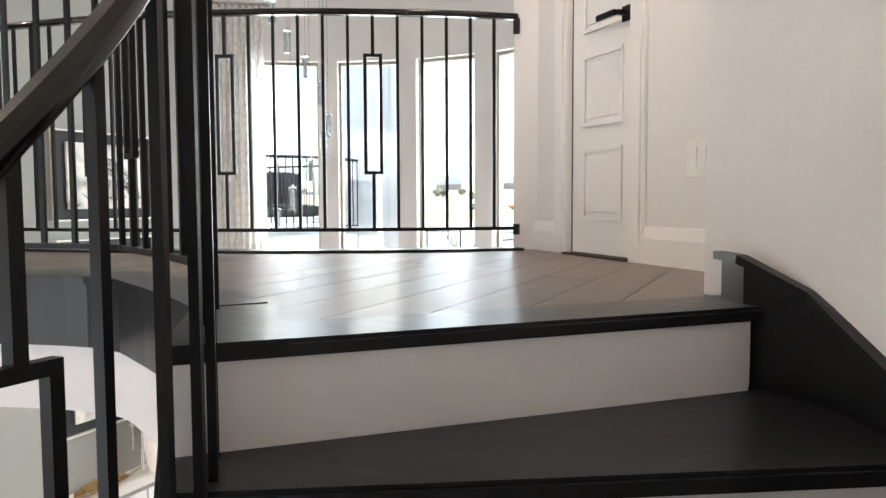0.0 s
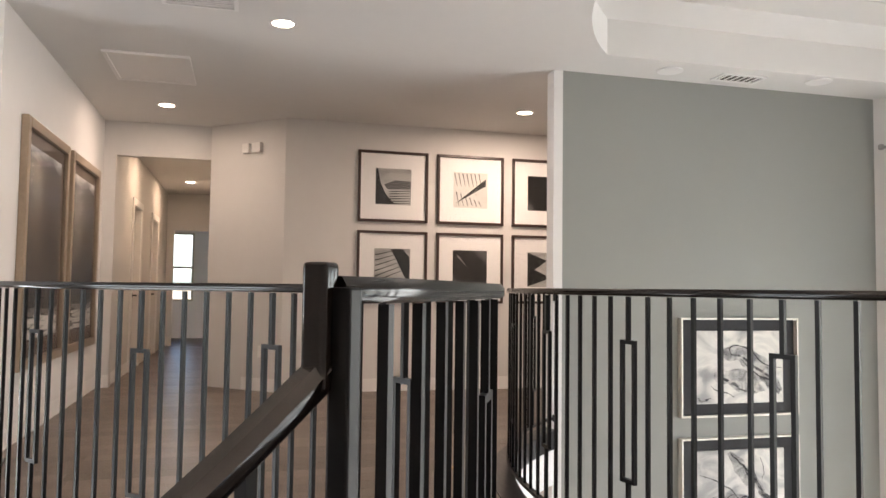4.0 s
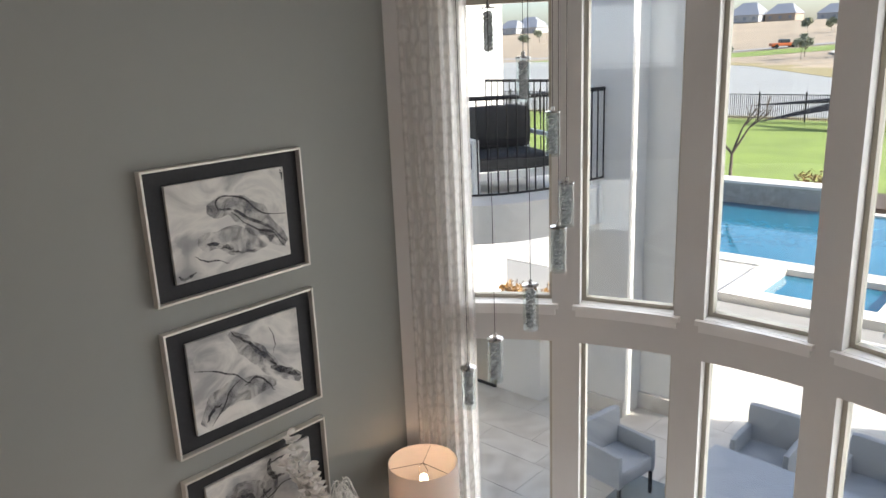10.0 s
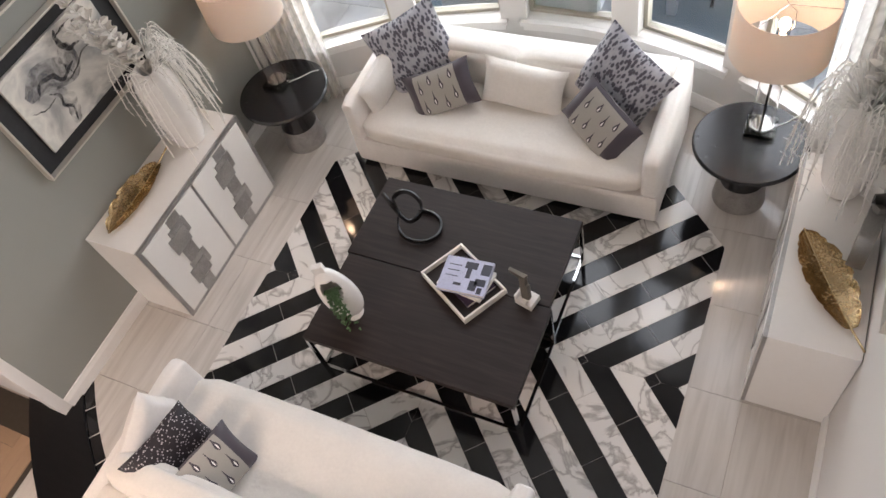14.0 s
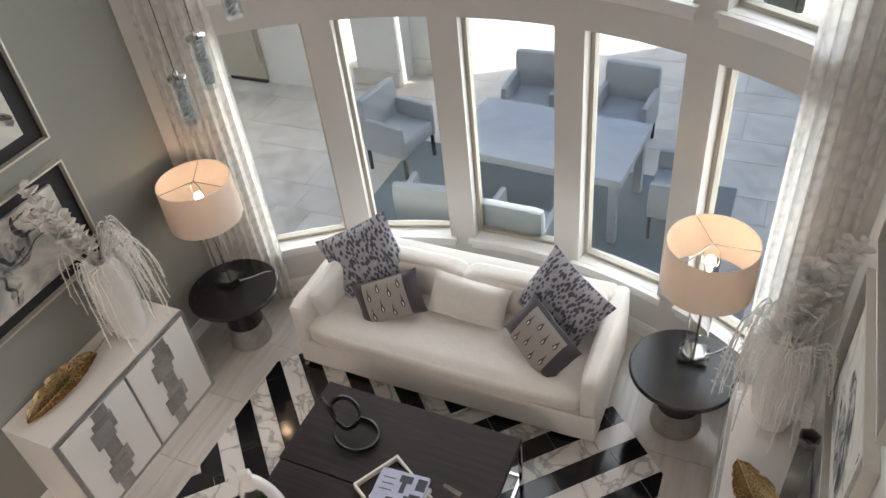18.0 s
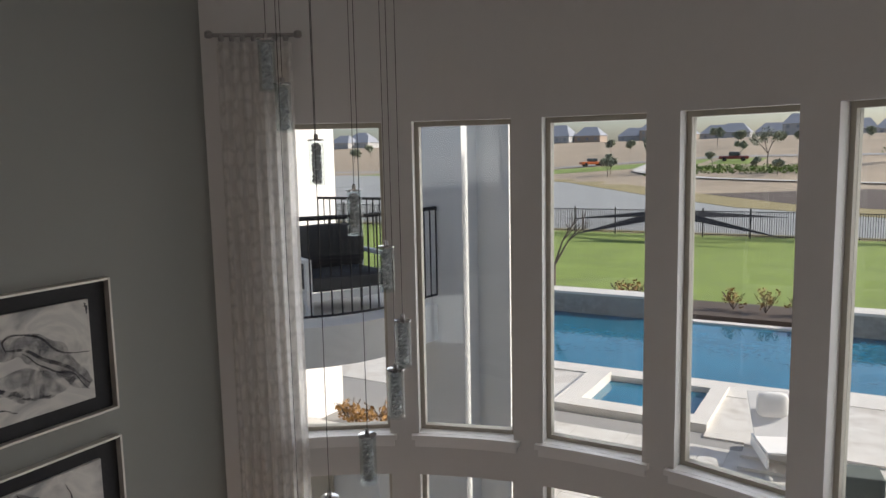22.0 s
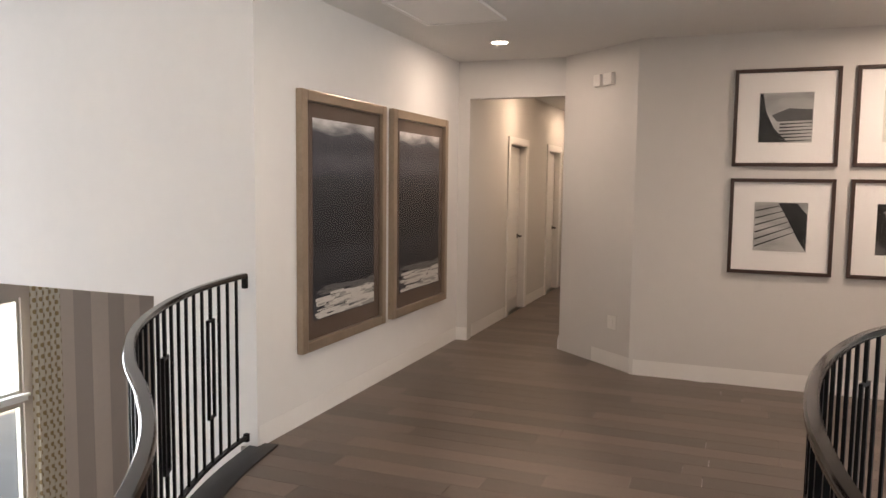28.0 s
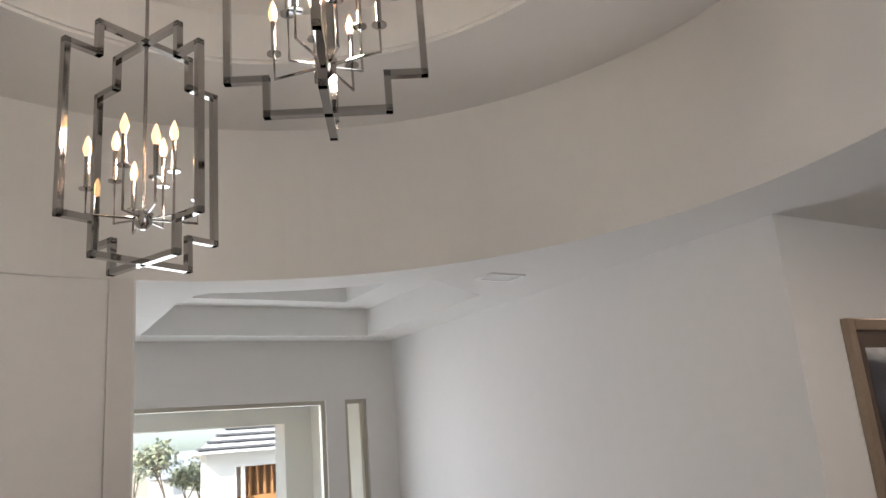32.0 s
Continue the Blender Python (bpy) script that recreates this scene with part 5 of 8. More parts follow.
M_COVERDARK = mat("dark_cover_print", (0.03, 0.03, 0.045), 0.35)
M_PLUM = mat("dark_plum_cover", (0.04, 0.02, 0.05), 0.35)
M_PAGES = mat("book_pages", (0.75, 0.72, 0.66), 0.8)
for z, w, d, rz, cover, lab in ((0.012, 0.30, 0.22, -31, M_PLUM, "dark plum hardcover book in the tray"), (0.044, 0.31, 0.22, -8, M_LACQUER, "pale grey hardcover book in the tray"), (0.076, 0.31, 0.245, 4, M_COVER, "large photo book with pale blue cover")):
    b = thing("book", pose(-3.26, 5.225, TT + z, 0, 0, rz), lab, "book", "books in the tray")
    part("pages", boxes((-w / 2 + 0.005, w / 2 - 0.005, -d / 2 + 0.005, d / 2 - 0.004, 0.003, 0.027)), M_PAGES, b)
    part("cover", boxes((-w / 2, w / 2, -d / 2, d / 2, 0.027, 0.03), (-w / 2, w / 2, -d / 2, d / 2, 0, 0.003), (-w / 2, w / 2, d / 2 - 0.004, d / 2, 0.003, 0.027)), cover, b)

for x0, x1, y0, y1 in ((-0.02, 0.06, 0.05, 0.10), (0.0, 0.03, -0.02, 0.05), (0.09, 0.15, 0.02, 0.10), (0.04, 0.09, -0.10, -0.03), (0.07, 0.14, -0.06, -0.01), (-0.06, -0.01, -0.08, -0.06), (0.10, 0.13, -0.115, -0.07)):
    part("cover_print", boxes((x0, x1, y0, y1, 0.03, 0.0306)), M_COVERDARK, b)
for z0 in (0.06, 0.02, -0.02):
    part("cover_print", boxes((-0.125, -0.045, z0, z0 + 0.006, 0.03, 0.0306)), M_COVERDARK, b)

st = thing("stone_sculpture", pose(-2.86, 5.22, TT - 0.002, 0, 0, -14), "grey abstract stone on a white marble block", "sculpture")
part("block", boxes((-0.06, 0.06, -0.05, 0.05, 0, 0.05), (-0.06, -0.045, -0.05, 0.05, 0.05, 0.09), bevel=0.003), M_MARBLE, st)
bm = bmesh.new()
for w, z0, z1, dx in ((0.05, 0.05, 0.2, 0.0), (0.036, 0.2, 0.28, -0.005)):
    prism(bm, [(dx - w / 2, -0.02), (dx + w / 2, -0.015), (dx + w / 2, 0.015), (dx - w / 2, 0.02)], z0, z1)
prism(bm, [(-0.10, -0.01), (0.02, -0.015), (0.02, 0.015), (-0.10, 0.01)], 0.27, 0.30)
part("stone", bm, M_STONEBROWN, st)

wv = thing("oval_planter", pose(-3.88, 4.82, TT - 0.002, 0, -7, 30), "white pebble shaped vase with trailing green plant", "vase")
bm = bmesh.new()
bmesh.ops.create_uvsphere(bm, u_segments=40, v_segments=28, radius=1.0)
for v in bm.verts:
    z = v.co.z
    v.co = Vector((v.co.x * 0.115 * (1 - 0.2 * z), v.co.y * 0.08 * (1 - 0.12 * z), 0.27 + z * 0.27))
bmesh.ops.delete(bm, geom=[f for f in bm.faces if ((f.calc_center_median().x - 0.005) / 0.062) ** 2 + ((f.calc_center_median().z - 0.38) / 0.085) ** 2 < 1 and f.calc_center_median().y < 0], context="FACES")
for v in bm.verts:
    v.co.z = max(v.co.z, 0.012)
bmesh.ops.solidify(bm, geom=bm.faces[:], thickness=0.008)
part("body", bm, M_CERAMIC, wv, smooth=True)
part("neck", boxes((-0.035, 0.035, -0.02, 0.02, 0.52, 0.58), bevel=0.008), M_CERAMIC, wv)
part("foot", lathe(bmesh.new(), [(0.055, 0.0), (0.06, 0.0), (0.058, 0.018), (0.05, 0.018)], 24), M_CERAMIC, wv, smooth=True)
bm = bmesh.new()
rnd = random.Random(4)
for s in range(16):
    a = rnd.uniform(-0.9, 0.9)
    L = rnd.uniform(0.12, 0.30)
    pts = [Vector((0.045 * math.sin(a), -0.03 - 0.12 * t * math.cos(a), 0.35 + 0.03 * math.sin(t * 3) - min(L * 1.1, 0.33) * t * t)) + Vector((rnd.uniform(-0.02, 0.02), 0, 0)) for t in np.linspace(0, 1, 12)]
    for p in pts:
        for _ in range(3):
            bmesh.ops.create_icosphere(bm, subdivisions=1, radius=rnd.uniform(0.005, 0.008), matrix=Matrix.Translation(p + Vector((rnd.uniform(-0.008, 0.008), rnd.uniform(-0.008, 0.008), rnd.uniform(-0.008, 0.008)))))
part("trailing_plant", bm, M_GREEN, wv, "trailing green bead plant")["kind"] = "stuff"

# ---- pictures ----
# brush marks across a canvas: knots (0..1 to the right, 0..1 down), width in metres, paint
INK_MARKS = (
    (([(0.30, 0.30), (0.55, 0.34), (0.78, 0.60), (0.97, 0.86)], 0.17, M_WASH), ([(0.20, 0.62), (0.42, 0.66), (0.70, 0.74), (0.86, 0.72)], 0.16, M_WASH), ([(0.40, 0.34), (0.38, 0.24), (0.48, 0.20), (0.64, 0.28), (0.78, 0.46), (0.99, 0.52)], 0.012, M_LINE), ([(0.40, 0.32), (0.52, 0.36), (0.66, 0.50), (0.82, 0.62), (0.97, 0.84)], 0.020, M_STREAK), ([(0.50, 0.38), (0.64, 0.56), (0.84, 0.70), (0.96, 0.90)], 0.010, M_LINE), ([(0.27, 0.66), (0.34, 0.68), (0.42, 0.74), (0.49, 0.77)], 0.026, M_STREAK), ([(0.16, 0.76), (0.24, 0.84), (0.34, 0.86), (0.44, 0.92)], 0.010, M_LINE), ([(0.47, 0.80), (0.56, 0.84), (0.68, 0.84)], 0.014, M_STREAK), ([(0.01, 0.93), (0.06, 0.97), (0.16, 0.93)], 0.018, M_STREAK), ([(0.97, 0.02), (0.985, 0.07), (0.98, 0.14)], 0.014, M_STREAK)),
    (([(0.36, 0.02), (0.52, 0.26), (0.72, 0.58), (0.98, 0.86)], 0.12, M_WASH), ([(0.05, 0.92), (0.22, 0.72), (0.46, 0.70), (0.74, 0.76)], 0.17, M_WASH), ([(0.38, 0.02), (0.46, 0.14), (0.56, 0.24), (0.62, 0.36)], 0.016, M_LINE), ([(0.52, 0.20), (0.60, 0.34), (0.68, 0.44), (0.76, 0.58)], 0.034, M_STREAK), ([(0.70, 0.56), (0.82, 0.66), (0.92, 0.74), (0.99, 0.80)], 0.050, M_STREAK), ([(0.03, 0.30), (0.20, 0.38), (0.36, 0.50), (0.50, 0.66)], 0.011, M_LINE), ([(0.44, 0.66), (0.56, 0.62), (0.66, 0.74), (0.72, 0.86)], 0.012, M_LINE), ([(0.08, 0.90), (0.14, 0.80), (0.22, 0.76)], 0.022, M_STREAK), ([(0.40, 0.58), (0.30, 0.66), (0.24, 0.80), (0.12, 0.96)], 0.009, M_LINE), ([(0.72, 0.10), (0.76, 0.26), (0.74, 0.42)], 0.008, M_LINE)),
    (([(0.10, 0.36), (0.30, 0.30), (0.52, 0.44), (0.60, 0.20)], 0.19, M_WASH), ([(0.34, 0.50), (0.36, 0.74), (0.30, 0.98)], 0.10, M_WASH), ([(0.60, 0.02), (0.57, 0.14), (0.62, 0.28), (0.72, 0.32)], 0.036, M_STREAK), ([(0.58, 0.10), (0.70, 0.06), (0.82, 0.14)], 0.016, M_LINE), ([(0.16, 0.44), (0.24, 0.34), (0.36, 0.36), (0.44, 0.48), (0.58, 0.42)], 0.030, M_STREAK), ([(0.26, 0.48), (0.32, 0.58), (0.30, 0.70), (0.35, 0.80), (0.31, 0.95)], 0.022, M_STREAK), ([(0.44, 0.54), (0.56, 0.52), (0.70, 0.42), (0.86, 0.46)], 0.010, M_LINE), ([(0.06, 0.50), (0.16, 0.58), (0.28, 0.56)], 0.010, M_LINE)),
)


def ink_ribbon(knots, width, w, h, x, seed):
    """A brush mark on a canvas w by h: a flat ribbon that swells, wavers and tapers."""
    line = spline([(u * w - w / 2, h / 2 - v * h) for u, v in knots], 9)
    bm, prev = bmesh.new(), None
    for i, p in enumerate(line):
        t = (line[min(i + 1, len(line) - 1)] - line[max(i - 1, 0)]).normalized()
        f = i / (len(line) - 1)
        d = width / 2 * (math.sin(math.pi * (0.06 + 0.88 * f)) ** 0.7) * (1 + 0.5 * noise.noise(Vector((f * 6, seed, 0))))
        c = p + Vector((-t.y, t.x)) * 0.012 * noise.noise(Vector((f * 5, seed, 7)))
        lo, hi = [Vector((min(w / 2, max(-w / 2, q.x)), min(h / 2, max(-h / 2, q.y)))) for q in (c + Vector((-t.y, t.x)) * d, c - Vector((-t.y, t.x)) * d)]
        cur = [bm.verts.new((x, q.x, q.y)) for q in (lo, hi)]
        if prev:
            bm.faces.new((prev[0], prev[1], cur[1], cur[0]))
        prev = cur
    return bm


def art_frame(y0, y1, z0, z1, label, design, face=1, x=ART_X):
    """A deep frame on a wall of constant x; face: the way it looks."""
    w, h = y1 - y0, z1 - z0
    m = pose(x, (y0 + y1) / 2, (z0 + z1) / 2, 0, 0, 0 if face > 0 else 180)
    a = thing("framed_painting", m, label, "painting", "marbled paintings")
    e = 0.014
    for d in ((0.001, 0.055, -w / 2, -w / 2 + e, -h / 2, h / 2), (0.001, 0.055, w / 2 - e, w / 2, -h / 2, h / 2), (0.001, 0.055, -w / 2 + e, w / 2 - e, -h / 2, -h / 2 + e), (0.001, 0.055, -w / 2 + e, w / 2 - e, h / 2 - e, h / 2)):
        part("frame_side", boxes(d, bevel=0.002), M_SILVERFRAME, a)
    part("mat_board", boxes((0.001, 0.012, -w / 2 + e, w / 2 - e, -h / 2 + e, h / 2 - e)), M_BLACKPANEL, a, "charcoal backing board")
    cv = part("canvas", boxes((0.012, 0.036, -w / 2 + 0.14, w / 2 - 0.14, -h / 2 + 0.105, h / 2 - 0.105), bevel=0.003), M_INK, a, "black and cream marbled canvas")
    for k, (knots, width, paint) in enumerate(INK_MARKS[design]):
        part("ink_mark", ink_ribbon(knots, width, w - 0.29, h - 0.22, 0.0364 + 0.0003 * k, k + 20 * design), paint, cv)
    return a


for n, (z0, z1) in enumerate(((0.058, 0.853), (-0.925, -0.106), (-1.85, -1.08))):
    art_frame(4.705, 5.805, z0, z1, "black and cream marbled painting in a champagne floater frame", n)
for n, (z0, z1) in enumerate(((-1.85, -1.08), (-0.925, -0.106), (0.058, 0.853))):
    art_frame(5.05, 6.15, z0, z1, "black and cream marbled painting in a champagne floater frame", n, -1, RIGHT_X)


M_PHOTODARK = ramp_mat("photo_near_black", [(0.0, (0.012, 0.011, 0.011)), (0.75, (0.018, 0.017, 0.017)), (0.9, (0.08, 0.08, 0.08)), (1.0, (0.10, 0.10, 0.10))], "wave", 1.1, 2, 2, bands="DIAGONAL", rough=0.3)


def photo_frame(y0, z0, w, h, material, extra, label):
    m = pose(-8.085, y0 + w / 2, z0 + h / 2)
    a = thing("framed_photograph", m, label, "framed photograph", "gallery photographs")
    e = 0.028
    for d in ((0.001, 0.03, -w / 2, -w / 2 + e, -h / 2, h / 2), (0.001, 0.03, w / 2 - e, w / 2, -h / 2, h / 2), (0.001, 0.03, -w / 2 + e, w / 2 - e, -h / 2, -h / 2 + e), (0.001, 0.03, -w / 2 + e, w / 2 - e, h / 2 - e, h / 2)):
        part("frame_side", boxes(d, bevel=0.003), M_WALNUT, a)
    part("mat_board", boxes((0.001, 0.012, -w / 2 + e, w / 2 - e, -h / 2 + e, h / 2 - e)), M_MATBOARD, a, "white mat board")
    pic = part("print", boxes((0.012, 0.0135, -0.19, 0.19, -0.19, 0.19)), material, a, "black and white photograph")
    for k, (poly, mm) in enumerate(extra):
        bm = bmesh.new()
        lo = [bm.verts.new((0.0136, y, z)) for y, z in poly]
        hi = [bm.verts.new((0.0142 + 0.0002 * k, y, z)) for y, z in poly]
        bm.faces.new(hi)
        for i in range(len(poly)):
            j = (i + 1) % len(poly)
            bm.faces.new((lo[i], lo[j], hi[j], hi[i]))
        part("printed_shape", bm, mm, pic)
    gl = part("glazing", boxes((0.0175, 0.019, -w / 2 + e, w / 2 - e, -h / 2 + e, h / 2 - e)), M_GLAZING, a, "clear glazing")
    gl.visible_shadow = False
    return a


M_PRINTBLACK = mat("print_black", (0.012, 0.012, 0.012), 0.4)
M_PRINTGREY = mat("print_grey", (0.30, 0.30, 0.29), 0.4)
M_PRINTPALE = mat("print_pale", (0.62, 0.61, 0.58), 0.4)
GW, GH = 0.745, 0.745


def stroke(y0, z0, y1, z1, w):
    """A tapered diagonal stroke across a print."""
    n = Vector((-(z1 - z0), y1 - y0)).normalized() * w
    return [(y0 - n.x, z0 - n.y), (y1 - n.x * 0.4, z1 - n.y * 0.4), (y1 + n.x * 0.4, z1 + n.y * 0.4), (y0 + n.x, z0 + n.y)]


M_PRINTMID = mat("print_mid_grey", (0.10, 0.10, 0.10), 0.4)
curve = [(-0.185, 0.185), (-0.165, 0.185), (-0.14, 0.05), (-0.08, -0.08), (0.02, -0.185), (-0.185, -0.185)]
haze = [(-0.10, 0.02), (0.02, 0.07), (0.185, 0.06), (0.185, -0.02), (-0.06, -0.03)]
ribs = [(stroke(-0.04, -0.05 - 0.026 * i, 0.185, -0.04 - 0.026 * i, 0.006), M_PRINTBLACK) for i in range(6)]
wedge = [(-0.17, -0.15), (0.17, 0.13), (0.17, 0.05), (0.03, -0.03)]
slats = [(stroke(-0.18 + 0.045 * i, 0.18, -0.15 + 0.045 * i, 0.04, 0.006), M_PRINTMID) for i in range(7)] + [(stroke(-0.16 + 0.05 * i, -0.02 - 0.02 * i, -0.13 + 0.05 * i, -0.17, 0.006), M_PRINTMID) for i in range(6)]
cables = [(stroke(-0.18, 0.12 - 0.055 * i, 0.02 + 0.02 * i, 0.17 - 0.04 * i, 0.006), M_PRINTBLACK) for i in range(6)]
gable = [(-0.02, 0.185), (0.11, 0.185), (0.185, 0.10), (0.185, -0.185), (0.13, -0.10), (0.05, 0.06)]
beam = [(-0.15, 0.13), (-0.13, 0.14), (-0.02, -0.01), (-0.04, 0.02)]
zig = [(-0.185, 0.185), (0.04, 0.10), (-0.10, 0.0), (0.08, -0.09), (-0.185, -0.185)]
col = [(-0.12, 0.185), (0.12, 0.185), (0.12, -0.185), (-0.12, -0.185)]
M_PHOTOHAZE = ramp_mat("photo_grey_haze", [(0.3, (0.30, 0.30, 0.29)), (0.5, (0.42, 0.42, 0.41)), (0.7, (0.52, 0.52, 0.51))], "noise", 3.0, 2, 0.2, rough=0.3, stretch=(1, 1, 3))
for y0, z0, mm, extra, lab in (
    (2.44, 1.75, M_PHOTOHAZE, [(curve, M_PRINTBLACK), (haze, M_PRINTMID)] + ribs, "black and white photograph of a dark curved hull"),
    (3.285, 1.75, M_PRINTPALE, slats + [(wedge, M_PRINTBLACK)], "black and white photograph of pale steps"),
    (4.13, 1.75, M_PHOTODARK, [(col, M_PRINTBLACK)], "black and white photograph of a dark tower"),
    (2.44, 0.912, M_PHOTOHAZE, cables + [(gable, M_PRINTBLACK)], "black and white photograph of slatted roofs"),
    (3.285, 0.912, M_PHOTODARK, [(beam, M_PRINTGREY)], "nearly black photograph with a pale beam"),
    (4.13, 0.912, M_PHOTOHAZE, [(zig, M_PRINTBLACK)], "black and white photograph of dark triangles"),
):
    photo_frame(y0, z0, GW, GH, mm, extra, lab)

M_SEA = bpy.data.materials.new("stormy_sea_print")
M_SEA.use_nodes = True
_nt = M_SEA.node_tree
_tc, _sx, _nz, _ad, _rp, _mp = (_nt.nodes.new("ShaderNode" + k) for k in ("TexCoord", "SeparateXYZ", "TexNoise", "Math", "ValToRGB", "Mapping"))
_mp.inputs["Scale"].default_value = (1.6, 1, 7)
_nz.inputs["Scale"].default_value, _nz.inputs["Detail"].default_value = 1.4, 5
_ad.operation = "MULTIPLY_ADD"
_ad.inputs[1].default_value = 0.22
_nt.links.new(_tc.outputs["Object"], _sx.inputs[0])
_nt.links.new(_tc.outputs["Object"], _mp.inputs[0])
_nt.links.new(_mp.outputs[0], _nz.inputs["Vector"])
_nt.links.new(_nz.outputs[0], _ad.inputs[0])
_nt.links.new(_sx.outputs[2], _ad.inputs[2])
_rg = _nt.nodes.new("ShaderNodeMapRange")
_rg.inputs["From Min"].default_value, _rg.inputs["From Max"].default_value = -0.60, 0.82
_nt.links.new(_ad.outputs[0], _rg.inputs["Value"])
_nt.links.new(_rg.outputs[0], _rp.inputs[0])
for pos, v in ((0.04, 0.07), (0.2, 0.035), (0.33, 0.05), (0.40, 0.028), (0.58, 0.035), (0.70, 0.055), (0.78, 0.13), (0.86, 0.075), (0.92, 0.12)):
    el = _rp.color_ramp.elements.new(pos)
    el.color = (v * 0.70, v * 0.74, v * 0.90, 1)
_nt.links.new(_rp.outputs[0], _nt.nodes["Principled BSDF"].inputs["Base Color"])
_nt.nodes["Principled BSDF"].inputs["Roughness"].default_value, _nt.nodes["Principled BSDF"].inputs["Specular IOR Level"].default_value = 0.8, 0.1
for x0, x1 in ((-7.05, -5.815), (-8.40, -7.18)):
    w, h, z0 = x1 - x0, 1.70, 0.478
    a = thing("framed_seascape", pose((x0 + x1) / 2, -0.12, z0 + h / 2, 0, 0, 180), "large dark seascape print in a taupe frame", "framed print", "tall seascapes")
    e = 0.07
    for d in ((-w / 2, -w / 2 + e, -0.05, -0.001, -h / 2, h / 2), (w / 2 - e, w / 2, -0.05, -0.001, -h / 2, h / 2), (-w / 2 + e, w / 2 - e, -0.05, -0.001, -h / 2, -h / 2 + e), (-w / 2 + e, w / 2 - e, -0.05, -0.001, h / 2 - e, h / 2)):
        part("frame_side", boxes(d, bevel=0.008), M_TAUPE, a)
    part("mat_board", boxes((-w / 2 + e, w / 2 - e, -0.02, -0.001, -h / 2 + e, h / 2 - e)), M_TAUPEMAT, a, "taupe mat board")
    pic = part("print", boxes((-w / 2 + 0.17, w / 2 - 0.17, -0.0225, -0.02, -h / 2 + 0.19, h / 2 - 0.17)), M_SEA, a, "dark grey sea and sky print")
    rnd = random.Random(int(x0 * 10))
    for i in range(190):
        f = rnd.random()
        px, pz = rnd.uniform(-w / 2 + 0.172, w / 2 - 0.26), -h / 2 + 0.195 + f ** 1.3 * 0.20
        L, T = min(rnd.uniform(0.06, 0.26), w / 2 - 0.172 - px), rnd.uniform(0.008, 0.022)
        bm = bmesh.new()
        bm.faces.new([bm.verts.new((px + u * L, -0.0235 - i * 0.00002, pz + v * T)) for u, v in ((0, 0), (1, 0.15), (0.98, 1.1), (0.04, 0.95))])
        part("wave_crest", bm, M_PRINTMID if f > 0.8 else rnd.choice((M_PRINTPALE, M_PRINTPALE, M_PRINTPALE, M_PRINTGREY)), pic)
    gl = part("glazing", boxes((-w / 2 + e, w / 2 - e, -0.031, -0.029, -h / 2 + e, h / 2 - e)), M_GLAZING, a, "clear glazing")
    gl.visible_shadow = False
# ---- curtains ----
def sheer_mat(name, motif=15.0):
    m = bpy.data.materials.new(name)
    m.use_nodes = True
    nt = m.node_tree
    nt.nodes.clear()
    out, d, t, tp, m1, m2, tc, mp, vo, rp = (nt.nodes.new("ShaderNode" + k) for k in ("OutputMaterial", "BsdfDiffuse", "BsdfTranslucent", "BsdfTransparent", "MixShader", "MixShader", "TexCoord", "Mapping", "TexVoronoi", "ValToRGB"))
    d.inputs[0].default_value, t.inputs[0].default_value = (0.80, 0.78, 0.75, 1), (0.80, 0.78, 0.75, 1)
    m1.inputs[0].default_value = 0.6
    mp.inputs["Scale"].default_value = (motif, motif, motif * 0.62)
    vo.feature = "DISTANCE_TO_EDGE"
    vo.inputs["Scale"].default_value, vo.inputs["Randomness"].default_value = 1.0, 0.55
    rp.color_ramp.elements[0].position, rp.color_ramp.elements[0].color = 0.04, (0.22, 0.22, 0.22, 1)
    rp.color_ramp.elements[1].position, rp.color_ramp.elements[1].color = 0.24, (0.07, 0.07, 0.07, 1)
    nt.links.new(tc.outputs["Object"], mp.inputs[0])
    nt.links.new(mp.outputs[0], vo.inputs["Vector"])
    nt.links.new(vo.outputs["Distance"], rp.inputs[0])
    nt.links.new(d.outputs[0], m1.inputs[1])
    nt.links.new(t.outputs[0], m1.inputs[2])
    nt.links.new(rp.outputs[0], m2.inputs[0])
    nt.links.new(m1.outputs[0], m2.inputs[1])
    nt.links.new(tp.outputs[0], m2.inputs[2])
    nt.links.new(m2.outputs[0], out.inputs[0])
    return m


M_SHEER = sheer_mat("patterned_sheer")


